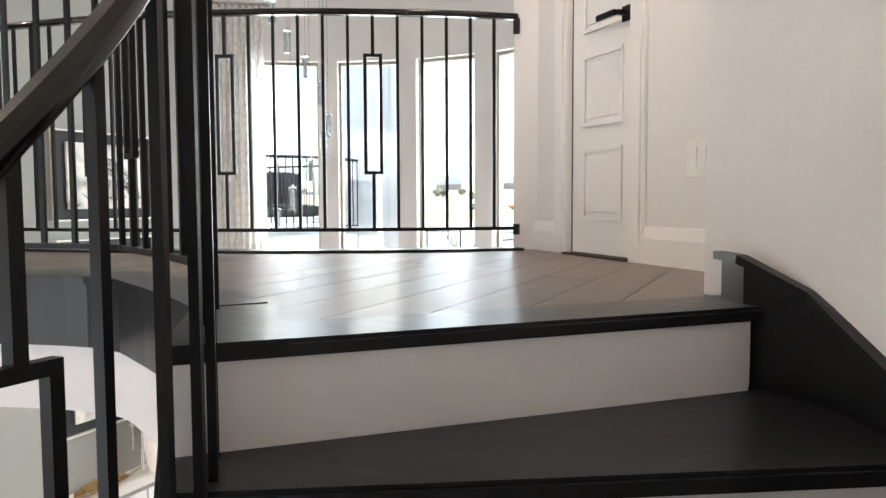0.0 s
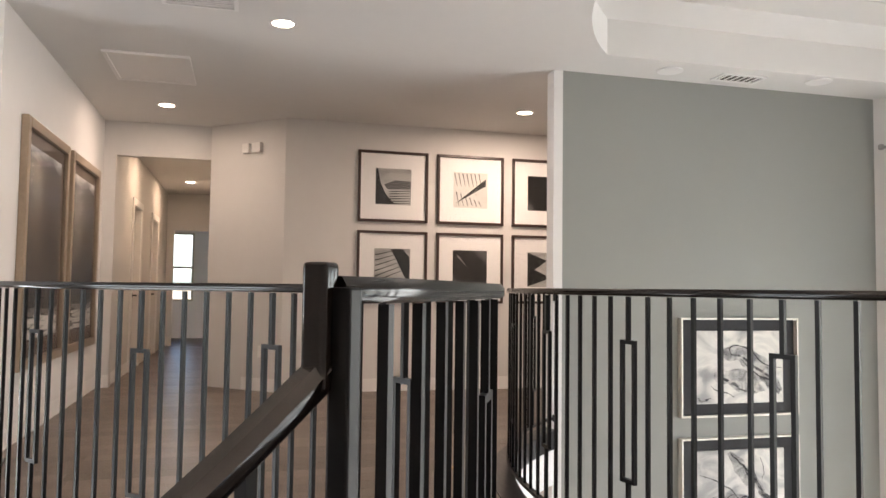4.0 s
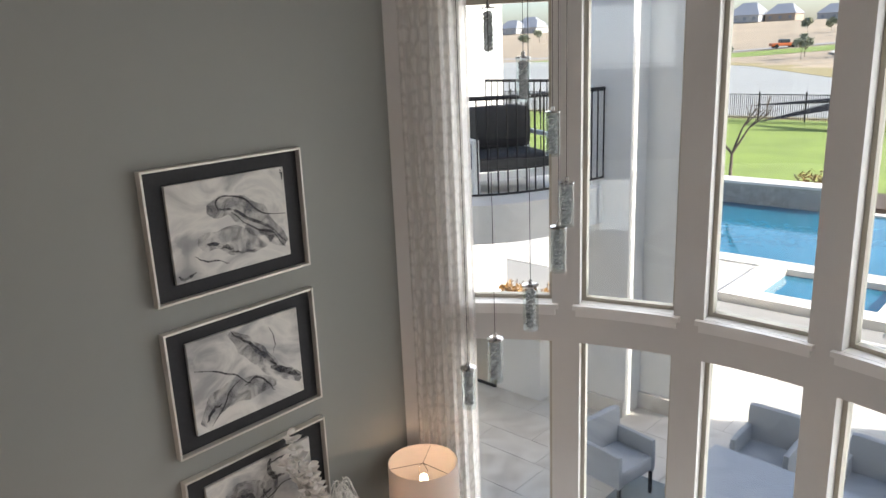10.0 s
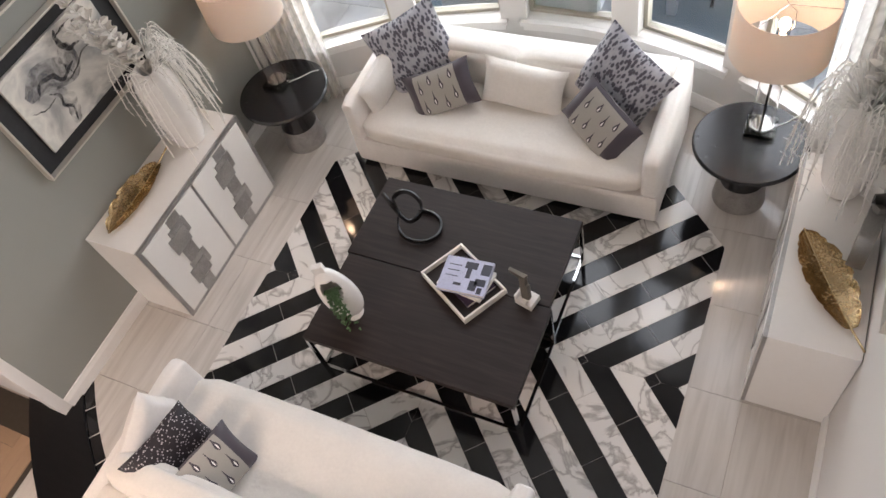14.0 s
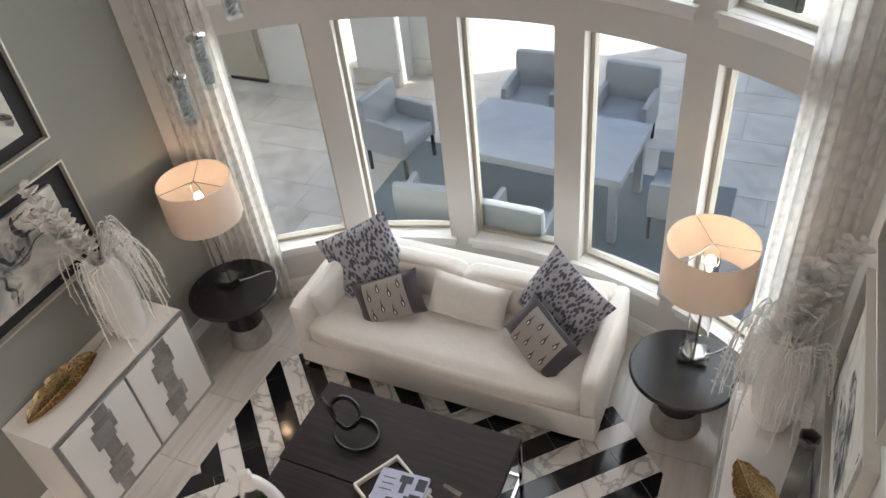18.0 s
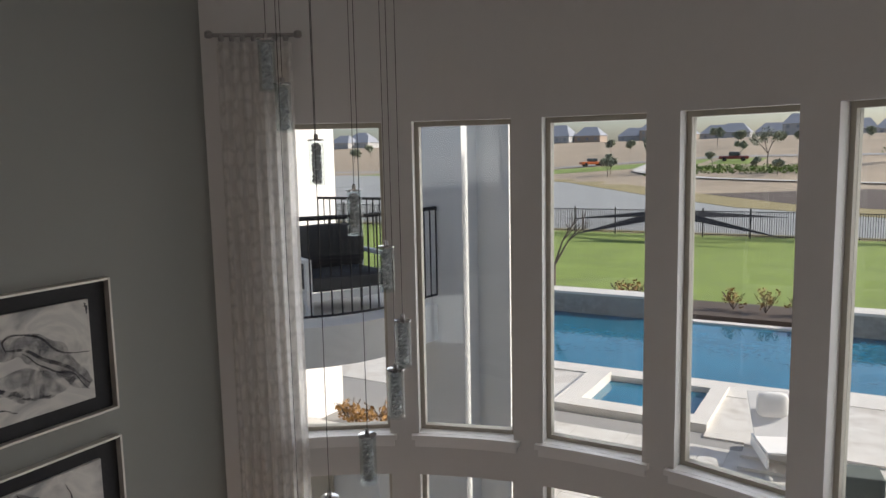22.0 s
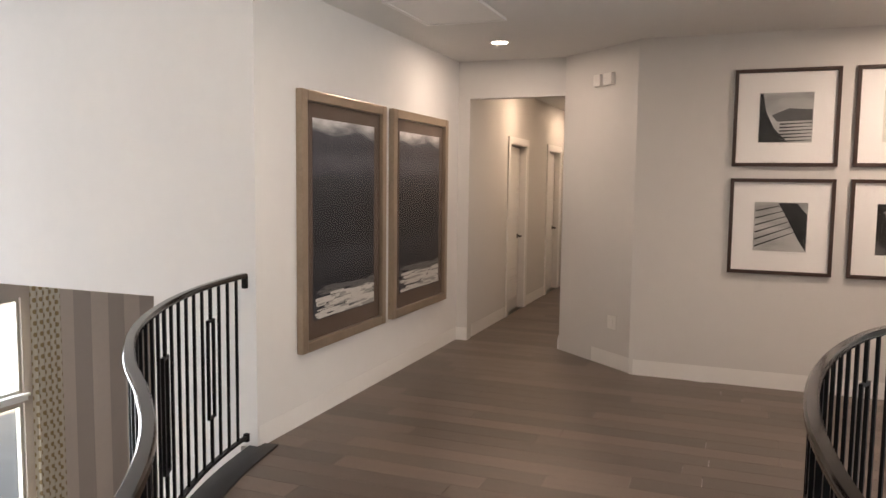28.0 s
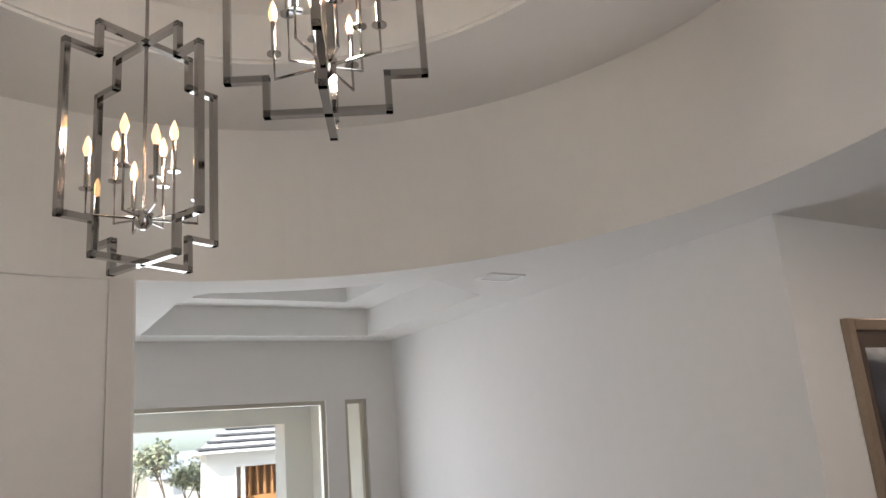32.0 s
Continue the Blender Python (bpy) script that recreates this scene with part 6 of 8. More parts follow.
def drape(name, line, z0, z1, folds, depth, material, label, parent_label="curtain", tail=1.0):
    """A pleated curtain hung along a plan line."""
    c = thing(name, Matrix(), label, parent_label)
    n, k = folds * 8, 10
    bm = bmesh.new()
    a, b = Vector(line[0]), Vector(line[-1])
    along = (b - a)
    nrm = Vector((-along.y, along.x)).normalized()
    rows = []
    for j in range(k + 1):
        s = j / k
        z = z1 + (z0 - z1) * s
        row = []
        for i in range(n + 1):
            u = i / n
            w = depth * (0.5 + 0.5 * s) * math.sin(u * folds * 2 * math.pi + 0.6 * math.sin(3 * u + 1.2 * s))
            p = a + along * (0.5 + (u - 0.5) * (1 + (tail - 1) * s)) + nrm * w
            row.append(bm.verts.new((p.x, p.y, z)))
        rows.append(row)
    for j in range(k):
        for i in range(n):
            bm.faces.new((rows[j][i], rows[j][i + 1], rows[j + 1][i + 1], rows[j + 1][i]))
    part("panel", bm, material, c, smooth=True)
    rod = part("rod", sweep(bmesh.new(), [(*(a - along * 0.06), z1 + 0.05), (*(b + along * 0.06), z1 + 0.05)], ring(0.013, 10)), M_SILVER2, c, "brushed metal rod", smooth=True)
    for p in (a - along * 0.09, b + along * 0.09):
        part("finial", lathe(bmesh.new(), [(0.015, -0.02), (0.026, -0.01), (0.026, 0.02), (0.012, 0.03)], 12, (p.x, p.y, z1 + 0.05)), M_SILVER2, rod)
    for i in range(folds):
        p = a + along * ((i + 0.5) / folds)
        part("ring", lathe(bmesh.new(), [(0.016, -0.02), (0.02, 0.0), (0.016, 0.02)], 10, (p.x, p.y, z1 + 0.03)), M_SILVER2, rod)
    return c


drape("curtain", [(-5.60, 6.65), (-5.20, 6.93)], GF + 0.01, 2.28, 7, 0.03, M_SHEER, "patterned white sheer curtain hanging to the floor", "curtain", 1.0)
drape("curtain", [(-1.54, 6.93), (-1.14, 6.66)], GF + 0.01, 2.28, 7, 0.03, M_SHEER, "patterned white sheer curtain hanging to the floor", "curtain", 1.0)

# ---- pendant cluster ----
M_CRYSTAL = mat("bubbled_crystal", (0.74, 0.77, 0.79), 0.10, vary=0.6, scale=45, bump=1.0, bump_scale=110, transmission=0.35)
pc = thing("pendant_cluster", Matrix(), "spiral cluster of ten crystal cylinder pendants", "pendant light")
PC, PR = Vector((-3.54, 5.20)), 0.23
lat, dep = Vector((0.78, 0.62)), Vector((-0.62, 0.78))
CAN = CEIL + 0.45
part("canopy", lathe(bmesh.new(), [(0.36, -0.05), (0.38, -0.045), (0.38, -0.001), (0.1, -0.001)], 40, (PC.x, PC.y, CAN)), M_CHROME, pc, smooth=True)
for k, top_z in enumerate((1.97, 1.83, 1.62, 1.42, 1.20, 0.93, 0.78, 0.57, 0.35, 0.19)):
    a, zb = radians(36 * k), top_z - 0.205
    p = PC + lat * (-math.cos(a) * PR) + dep * (math.sin(a) * PR)
    tube = part("pendant", lathe(bmesh.new(), [(0.001, 0.0), (0.031, 0.0), (0.031, 0.178), (0.0285, 0.178), (0.0285, 0.006), (0.001, 0.006)], 20, (p.x, p.y, zb)), M_TUBE, pc, "clear glass cylinder", smooth=True)
    part("crystal", lathe(bmesh.new(), [(0.010, 0.010)] + [(0.0165 + 0.0035 * (j % 2), 0.014 + 0.0085 * j) for j in range(18)] + [(0.010, 0.17)], 12, (p.x, p.y, zb), wobble=lambda q, z: 1 + 0.16 * math.sin(q * 31 + z * 410)), M_CRYSTAL, tube)
    part("cap", lathe(bmesh.new(), [(0.033, 0.178), (0.033, 0.184), (0.009, 0.186), (0.008, 0.203), (0.003, 0.206)], 16, (p.x, p.y, zb)), M_CHROME, tube, smooth=True)
    part("wire", sweep(bmesh.new(), [(p.x, p.y, zb + 0.205), (p.x, p.y, CAN - 0.05)], ring(0.0013, 5), up=Vector((0, 1, 0))), M_BRONZE, tube)


# ---- lantern chandeliers ----
def lantern(m, top, label):
    """Two crossed stepped frames of flat bar with a ring of candles."""
    l = thing("lantern_chandelier", m, label, "chandelier", "stair chandeliers")
    w, h, b = 0.31, 0.43, 0.011
    outline = [(0.19, h), (0.19, h - 0.12), (w, h - 0.12), (w, -h + 0.12), (0.19, -h + 0.12), (0.19, -h)]
    for a in (0, 90):
        c, s = math.cos(radians(a)), math.sin(radians(a))
        for sg in (1, -1):
            bm = bmesh.new()
            pts = [(0, h)] + outline + [(0, -h)]
            for (x0, z0), (x1, z1) in zip(pts, pts[1:]):
                x0, x1 = sorted((x0 * sg, x1 * sg))
                z0, z1 = sorted((z0, z1))
                r = bmesh.ops.create_cube(bm, size=1, matrix=Matrix.Translation(((x0 + x1) / 2, 0, (z0 + z1) / 2)) @ Matrix.Diagonal((x1 - x0 + 2 * b, 2.4 * b, z1 - z0 + 2 * b, 1)))
                bmesh.ops.rotate(bm, verts=r["verts"], cent=(0, 0, 0), matrix=Matrix.Rotation(radians(a), 3, "Z"))
            part("frame_half", bm, M_NICKEL, l)
    part("stem", lathe(bmesh.new(), [(0.007, -0.26), (0.007, top)], 10), M_NICKEL, l, smooth=True)
    part("hub", lathe(bmesh.new(), [(0.01, -0.31), (0.03, -0.29), (0.035, -0.25), (0.012, -0.23)], 14), M_NICKEL, l, smooth=True)
    for i in range(8):
        a = radians(45 * i + 22)
        r, z = (0.19, -0.12) if i % 2 else (0.12, -0.05)
        x, y = r * math.cos(a), r * math.sin(a)
        arm = part("arm", sweep(bmesh.new(), [(0.01 * math.cos(a), 0.01 * math.sin(a), -0.27), (x, y, -0.27), (x, y, z - 0.06)], ring(0.005, 6)), M_NICKEL, l)
        part("candle", lathe(bmesh.new(), [(0.024, -0.06), (0.024, -0.055), (0.009, -0.05), (0.009, 0.06)], 12, (x, y, z)), M_NICKEL, arm, smooth=True)
        part("bulb", lathe(bmesh.new(), [(0.008, 0.06), (0.015, 0.08), (0.016, 0.095), (0.008, 0.125), (0.001, 0.14)], 12, (x, y, z)), M_CANDLE, arm, "lit candle bulb", smooth=True)
    part("canopy", lathe(bmesh.new(), [(0.06, top - 0.03), (0.065, top - 0.001), (0.02, top - 0.001)], 20), M_NICKEL, l, smooth=True)
    return l


for x, y, z, rz in ((-2.035, -0.35, 2.80, 24), (-2.45, 0.37, 3.13, 62)):
    lantern(pose(x, y, z, 0, 0, rz), DRUM_TOP + 0.3 - z, "polished nickel stepped lantern chandelier with lit candle bulbs")
    lp = new("chandelier_light", bpy.data.lights.new("chandelier_light", "POINT"))
    lp.data.energy, lp.data.color, lp.data.shadow_soft_size = 7.0, (1.0, 0.80, 0.62), 0.035
    lp.location = (x, y, z - 0.02)

# ---- ceiling fittings ----
for x, y, z in ((-7.9, 0.57, CEIL), (-7.15, 3.92, CEIL), (-5.31, 1.53, CEIL), (-10.3, 0.47, 2.7), (-12.8, 0.47, 2.7), (-0.75, 2.35, CEIL), (-5.0, 1.9, -0.40), (-3.4, 1.2, -0.40)):
    d = thing("downlight", pose(x, y, z), "lit recessed ceiling downlight with white trim", "downlight", "recessed downlights")
    part("trim", lathe(bmesh.new(), [(0.07, -0.006), (0.095, -0.004), (0.095, -0.001), (0.068, -0.001)], 28, loop=True), M_TRIM, d, smooth=True)
    part("lens", lathe(bmesh.new(), [(0.001, -0.004), (0.068, -0.004), (0.068, -0.002), (0.001, -0.002)], 28), M_DOWN, d)
    lp = new("downlight_lamp", bpy.data.lights.new("downlight_lamp", "AREA"))
    lp.data.shape, lp.data.size, lp.data.energy, lp.data.color = "DISK", 0.12, (14 if z < 0 else 2.2 if x < -9 else 7.5 if y > 3 else 2.6 if x < -7 else 3.6), (1.0, 0.70, 0.46) if x < -9 else (1.0, 0.77, 0.60)
    lp.location = (x, y, z - 0.012)
for x, y in ((-5.50, 4.49), (-5.41, 5.79)):
    d = thing("ceiling_speaker", pose(x, y, CEIL), "round white ceiling speaker", "speaker", "ceiling speakers")
    part("grille", lathe(bmesh.new(), [(0.09, -0.012), (0.10, -0.008), (0.10, -0.001), (0.02, -0.001)], 28), M_TRIM, d, smooth=True)


def vent(x0, x1, y0, y1, z, label, along_x=True):
    v = thing("ceiling_vent", pose((x0 + x1) / 2, (y0 + y1) / 2, z), label, "vent")
    w, d = (x1 - x0) / 2, (y1 - y0) / 2
    for q in ((-w, w, -d, -d + 0.025, -0.012, -0.001), (-w, w, d - 0.025, d, -0.012, -0.001), (-w, -w + 0.025, -d + 0.025, d - 0.025, -0.012, -0.001), (w - 0.025, w, -d + 0.025, d - 0.025, -0.012, -0.001)):
        part("frame_side", boxes(q), M_TRIM, v)
    n = 6
    for i in range(n):
        s = -1 + (2 * i + 1) / n
        q = (-w + 0.025, w - 0.025, s * (d - 0.03) - 0.008, s * (d - 0.03) + 0.008, -0.008, -0.003) if along_x else (s * (w - 0.03) - 0.008, s * (w - 0.03) + 0.008, -d + 0.025, d - 0.025, -0.008, -0.003)
        part("slat", boxes(q), M_TRIM, v)
    # dark sheet painted in for the unlit duct behind the slats
    part("backing", boxes((-w + 0.02, w - 0.02, -d + 0.02, d - 0.02, -0.0025, -0.001)), M_GAP, v)


vent(-5.62, -5.42, 4.92, 5.32, CEIL, "white ceiling air vent")
vent(-4.85, -4.55, -1.95, -1.75, CEIL, "white ceiling air vent")
vent(-5.15, -4.90, 0.80, 1.25, CEIL, "white ceiling air vent", False)
rp = thing("attic_hatch", pose(-6.63, 0.58, CEIL), "flat white attic hatch panel", "hatch")
part("panel", boxes((-0.36, 0.36, -0.28, 0.28, -0.014, -0.001), bevel=0.003), M_TRIM, rp)
for q in ((-0.39, 0.39, -0.31, -0.28, -0.02, -0.001), (-0.39, 0.39, 0.28, 0.31, -0.02, -0.001), (-0.39, -0.36, -0.28, 0.28, -0.02, -0.001), (0.36, 0.39, -0.28, 0.28, -0.02, -0.001)):
    part("frame_side", boxes(q), M_TRIM, rp)

# ---- baseboards and wall plates ----
base_profile = [(0.0, 0.0), (0.018, 0.0), (0.018, 0.09), (0.012, 0.11), (0.008, 0.13), (0.0, 0.132)]


def baseboard(line, z, label="white painted baseboard"):
    """A moulded board along a plan line; the room is to the line's right."""
    bm = bmesh.new()
    sweep(bm, [(p[0], p[1], z) for p in line], base_profile)
    return structure("baseboard", bm, M_TRIM, label, "baseboard")


baseboard([(-8.083, 5.99), (-8.083, 1.735), (-8.78, 0.952)], 0)
baseboard([(-8.798, -0.002), (-8.798, -0.118), (-5.40, -0.118)], 0)
baseboard([(-14.4, 0.948), (-8.80, 0.948)], 0)
baseboard([(-8.93, -0.018), (HALL_DOORS[0][1] + 0.09, -0.018)][::-1], 0)
baseboard([(HALL_DOORS[0][0] - 0.09, -0.018), (HALL_DOORS[1][1] + 0.09, -0.018)][::-1], 0)
baseboard([(ART_X + 0.001, 3.70), (ART_X + 0.001, 6.62)][::1], GF)
baseboard([(RIGHT_X - 0.001, 6.62), (RIGHT_X - 0.001, 3.62)], GF)
bl = [(ART_X + 0.01, 6.662)] + bow_line(BOW_R - 0.001, -38.6, 47, 24)
baseboard(bl, GF)
baseboard([tuple(D0 + DA * (DOOR_A - 0.085)), tuple(D0)][::-1], 0)
baseboard([tuple(D0 + DA * (DOOR_B + 0.085)), tuple(D1)], 0)
baseboard([(-5.885, 6.0), (-5.885, 3.638), (-5.752, 3.638)][::-1], 0)


def plate(m, label, switches=2):
    p = thing("wall_plate", m, label, "wall plate")
    part("plate", boxes((-0.057, 0.057, -0.007, -0.001, -0.06, 0.06), bevel=0.002), M_PLATE, p)
    for i in range(switches):
        x = -0.023 + 0.046 * i if switches > 1 else 0
        part("outlet" if switches == 2 else "switch", boxes((x - 0.016, x + 0.016, -0.010, -0.007, -0.034, 0.034), bevel=0.001), M_TRIM, p)


yaw_d = math.degrees(math.atan2(DA.y, DA.x))
pp = D0 + DA * (LD - 0.225)
plate(pose(pp.x, pp.y, 0.36, 0, 0, yaw_d), "white double outlet plate on the wall")
plate(pose(-8.27, 1.525, 0.40, 0, 0, 48.4), "white outlet plate on the angled wall", 1)
for u in (0.12, 0.26):
    q = thing("sensor_box", pose(-8.52 + u * 0.66, 1.243 + u * 0.75, 2.50, 0, 0, 48.4), "small white alarm sensor box on the wall", "sensor", "alarm sensors")
    part("case", boxes((-0.032 - u * 0.1, 0.032 + u * 0.1, -0.045, -0.002, -0.05, 0.05), bevel=0.004), M_PLATE, q)
plate(pose(-8.46, -0.12, 1.15, 0, 0, 180), "white light switch plate", 1)


fo = thing("floor_outlet", pose(-4.75, 2.52, 0, 0, 0, 30), "small brass floor outlet cover in the planks", "floor outlet")
part("cover", boxes((-0.055, 0.055, -0.035, 0.035, 0.0005, 0.005), bevel=0.002), mat("aged_brass", (0.45, 0.30, 0.12), 0.35, metal=0.9, vary=0.15), fo)
part("flap", boxes((-0.035, 0.035, -0.02, 0.02, 0.005, 0.0065), bevel=0.0005), M_SILVER2, fo)
# ---- doors ----
def panel_door(parent, w, h, panels=5):
    """A five-panel door leaf in its own frame: x across, y its front face at 0 looking to -y."""
    bm = boxes((0, w, 0.0, 0.035, 0, h))
    leaf = part("leaf", bm, M_TRIM, parent)
    gap, st = 0.085, 0.085
    ph = (h - gap * (panels + 1) - 0.08) / panels
    for i in range(panels):
        z0 = 0.08 + gap + i * (ph + gap) - 0.03
        pn = part("door_panel", boxes((st + 0.022, w - st - 0.022, -0.006, 0.0, z0 + 0.03, z0 + ph - 0.03), bevel=0.005), M_TRIM, leaf)
        part("moulding", boxes((st, w - st, -0.009, -0.0005, z0, z0 + 0.018), (st, w - st, -0.009, -0.0005, z0 + ph - 0.018, z0 + ph), (st, st + 0.018, -0.009, -0.0005, z0 + 0.018, z0 + ph - 0.018), (w - st - 0.018, w - st, -0.009, -0.0005, z0 + 0.018, z0 + ph - 0.018), bevel=0.003), M_TRIM, leaf)
    return leaf


def lever(parent, x, z, way=-1):
    part("handle", boxes((x - 0.028, x + 0.028, -0.012, -0.001, z - 0.028, z + 0.028), (x - 0.009, x + 0.009, -0.055, -0.012, z - 0.009, z + 0.009), (min(x, x + way * 0.12), max(x, x + way * 0.12), -0.066, -0.052, z - 0.011, z + 0.011), bevel=0.003), M_BRONZE, parent, "dark bronze lever handle")


dw = DOOR_B - DOOR_A - 0.01
dpos = D0 + DA * (DOOR_A + 0.005) + DN * 0.02
dr = thing("door_1", pose(dpos.x, dpos.y, 0.01, 0, 0, yaw_d), "closed white five-panel closet door", "door", kind="structure")
leaf = panel_door(dr, dw, 2.03)
lever(leaf, dw - 0.06, 0.90, -1)
# a solid black strip stands for the shade between leaf and casing
part("hinge_shade_strip", boxes((-0.005, 0.0, -0.003, 0.03, 0, 2.03)), M_BLACK, dr, "black strip for the shade in the hinge gap")
cs = thing("door_casing", pose(D0.x, D0.y, 0, 0, 0, yaw_d), "white moulded door casing", "trim", kind="structure")
for a, b, z0, z1 in ((DOOR_A - 0.085, DOOR_A, 0, 2.14), (DOOR_B, DOOR_B + 0.085, 0, 2.14), (DOOR_A, DOOR_B, 2.055, 2.14)):
    part("casing", boxes((a, b, -0.018, -0.001, z0, z1), (a + 0.012, b - 0.012, -0.026, -0.018, z0, z1 - (0.0 if z0 == 0 else 0.012)), bevel=0.003), M_TRIM, cs)
part("threshold", boxes((DOOR_A, DOOR_B, -0.03, 0.05, -0.004, 0.008)), M_GAP, cs)
for n, (a, b) in enumerate(HALL_DOORS):
    dr = thing("door_%d" % (n + 2), pose(b - 0.02, -0.06, 0.006, 0, 0, 180 + 3), "white panel door standing slightly open in the hall", "door", kind="structure")
    leaf = panel_door(dr, b - a - 0.04, 2.03)
    lever(leaf, b - a - 0.12, 0.92, -1)
    cs = thing("door_casing", pose(0, -0.02, 0), "white moulded door casing", "trim", kind="structure")
    for x0, x1, z0, z1 in ((a - 0.085, a, 0, 2.14), (b, b + 0.085, 0, 2.14), (a, b, 2.055, 2.14)):
        part("casing", boxes((x0, x1, 0.001, 0.02, z0, z1), bevel=0.004), M_TRIM, cs)
    # shade-toned panel added close behind the door to shut off the view
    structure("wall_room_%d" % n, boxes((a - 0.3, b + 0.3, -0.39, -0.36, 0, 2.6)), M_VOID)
# bedroom at the end of the hall
structure("floor_far_room", boxes((-16.6, -14.5, -1.5, 2.4, -0.12, 0.0)), M_PLANK, "grey brown oak floor of the end room", "floor")
structure("ceiling_far_room", boxes((-16.6, -14.6, -1.5, 2.4, 2.7, 2.8)), M_CEIL, "white ceiling of the end room", "ceiling")
wall_far_room = thing("wall_far_room", Matrix(), "pale walls of the room at the hall's end", "wall", kind="structure")
for q in ((-16.7, -16.6, -1.5, -0.9, -0.1, 2.8), (-16.7, -16.6, 0.32, 2.4, -0.1, 2.8), (-16.7, -16.6, -0.9, 0.32, -0.1, 0.75), (-16.7, -16.6, -0.9, 0.32, 2.15, 2.8), (-16.6, -14.6, 2.4, 2.5, -0.1, 2.8), (-16.6, -14.6, -1.6, -1.5, -0.1, 2.8)):
    part("wall_section", boxes(q), M_WALL, wall_far_room)
wn = thing("window_15", Matrix(), "bright window of the end room", "window", kind="structure")
part("window_frame", boxes((-16.68, -16.62, -0.9, -0.86, 0.75, 2.15), (-16.68, -16.62, 0.28, 0.32, 0.75, 2.15), (-16.68, -16.62, -0.86, 0.28, 0.75, 0.79), (-16.68, -16.62, -0.86, 0.28, 2.11, 2.15), (-16.68, -16.62, -0.86, 0.28, 1.42, 1.46)), M_FRAME, wn)
g = part("pane", boxes((-16.653, -16.647, -0.86, 0.28, 0.79, 2.11)), M_PANE, wn)
g.visible_shadow = False

# ---- dining room seen through the opening ----
M_CHAIN = mat("ochre_diamond_cloth", (0.55, 0.50, 0.40), 0.8, vary=0.08, scale=20)
_nt = M_CHAIN.node_tree
_tc, _sx, _rp = (_nt.nodes.new("ShaderNode" + k) for k in ("TexCoord", "SeparateXYZ", "ValToRGB"))
_nt.links.new(_tc.outputs["Object"], _sx.inputs[0])
_waves = []
for _axis, _freq in ((0, 70.0), (2, 46.0)):
    _ml, _sn = _nt.nodes.new("ShaderNodeMath"), _nt.nodes.new("ShaderNodeMath")
    _ml.operation, _sn.operation = "MULTIPLY", "SINE"
    _ml.inputs[1].default_value = _freq
    _nt.links.new(_sx.outputs[_axis], _ml.inputs[0])
    _nt.links.new(_ml.outputs[0], _sn.inputs[0])
    _waves.append(_sn)
_ad = _nt.nodes.new("ShaderNodeMath")
_ad.operation = "MULTIPLY"
_nt.links.new(_waves[0].outputs[0], _ad.inputs[0])
_nt.links.new(_waves[1].outputs[0], _ad.inputs[1])
_nt.links.new(_ad.outputs[0], _rp.inputs[0])
for _e, (_p, _c) in zip(_rp.color_ramp.elements, ((0.18, (0.58, 0.53, 0.43, 1)), (0.42, (0.30, 0.22, 0.11, 1)))):
    _e.position, _e.color = _p, _c
_nt.links.new(_rp.outputs[0], _nt.nodes["Principled BSDF"].inputs["Base Color"])
flat_window("window_13", -7.98, -6.84, -0.93, 0.20, -5.2, "upper dining room window")
flat_window("window_14", -7.98, -6.84, -2.6, -1.05, -5.2, "lower dining room window")
drape("curtain", [(-6.84, -5.08), (-6.42, -5.08)], GF + 0.01, 0.50, 5, 0.03, M_CHAIN, "ochre chain patterned dining curtain", "curtain")
drape("curtain", [(-8.42, -5.08), (-8.0, -5.08)], GF + 0.01, 0.50, 5, 0.03, M_CHAIN, "ochre chain patterned dining curtain", "curtain")

# entry door below the foyer window
ed = thing("door_4", Matrix(), "black framed glass front door", "door", kind="structure")
for q in ((-4.95, -4.87, -4.94, -4.88, GF, -0.6), (-3.38, -3.30, -4.94, -4.88, GF, -0.6), (-4.87, -3.38, -4.94, -4.88, -0.68, -0.6), (-4.16, -4.09, -4.94, -4.88, GF, -0.68)):
    part("door_frame", boxes(q, bevel=0.004), M_BLACK, ed)
for x0, x1 in ((-4.87, -4.16), (-4.09, -3.38)):
    g = part("pane", boxes((x0, x1, -4.915, -4.909, GF + 0.1, -0.68)), M_PANE, ed)
    g.visible_shadow = False
dc = thing("door_casing", Matrix(), "white casing round the front door", "trim", kind="structure")
part("casing", boxes((-5.07, -4.95, -4.849, -4.825, GF, -0.48), (-3.30, -3.18, -4.849, -4.825, GF, -0.48), (-4.95, -3.30, -4.849, -4.825, -0.6, -0.48), bevel=0.004), M_TRIM, dc)

M_BLOCK = mat("warm_oak_block", (0.34, 0.23, 0.15), 0.35, vary=0.25, scale=3, island=1.0, bump=0.08, bump_scale=40, stretch=(0.8, 7, 1))
# ---- plank floor of the landing ----
FLOOR = thing("floor_landing", Matrix(), "grey brown oak plank floor of the landing", "floor", kind="structure")
FE = sorted([(p[0], p[1]) for p in FOYER_EDGE])
GE = sorted([(p[0], p[1]) for p in GREAT_EDGE])


def low(x):
    if x < -8.92:
        return -0.02
    if x < -5.42:
        return -0.12
    if x < -1.12:
        return y_on(FE, x) + 0.12
    if x < -0.84:
        return 1.45 + (x + 1.12) * (1.15 - 1.45) / 0.28 + 0.12
    return 1.15 + (x + 0.84) + 0.13


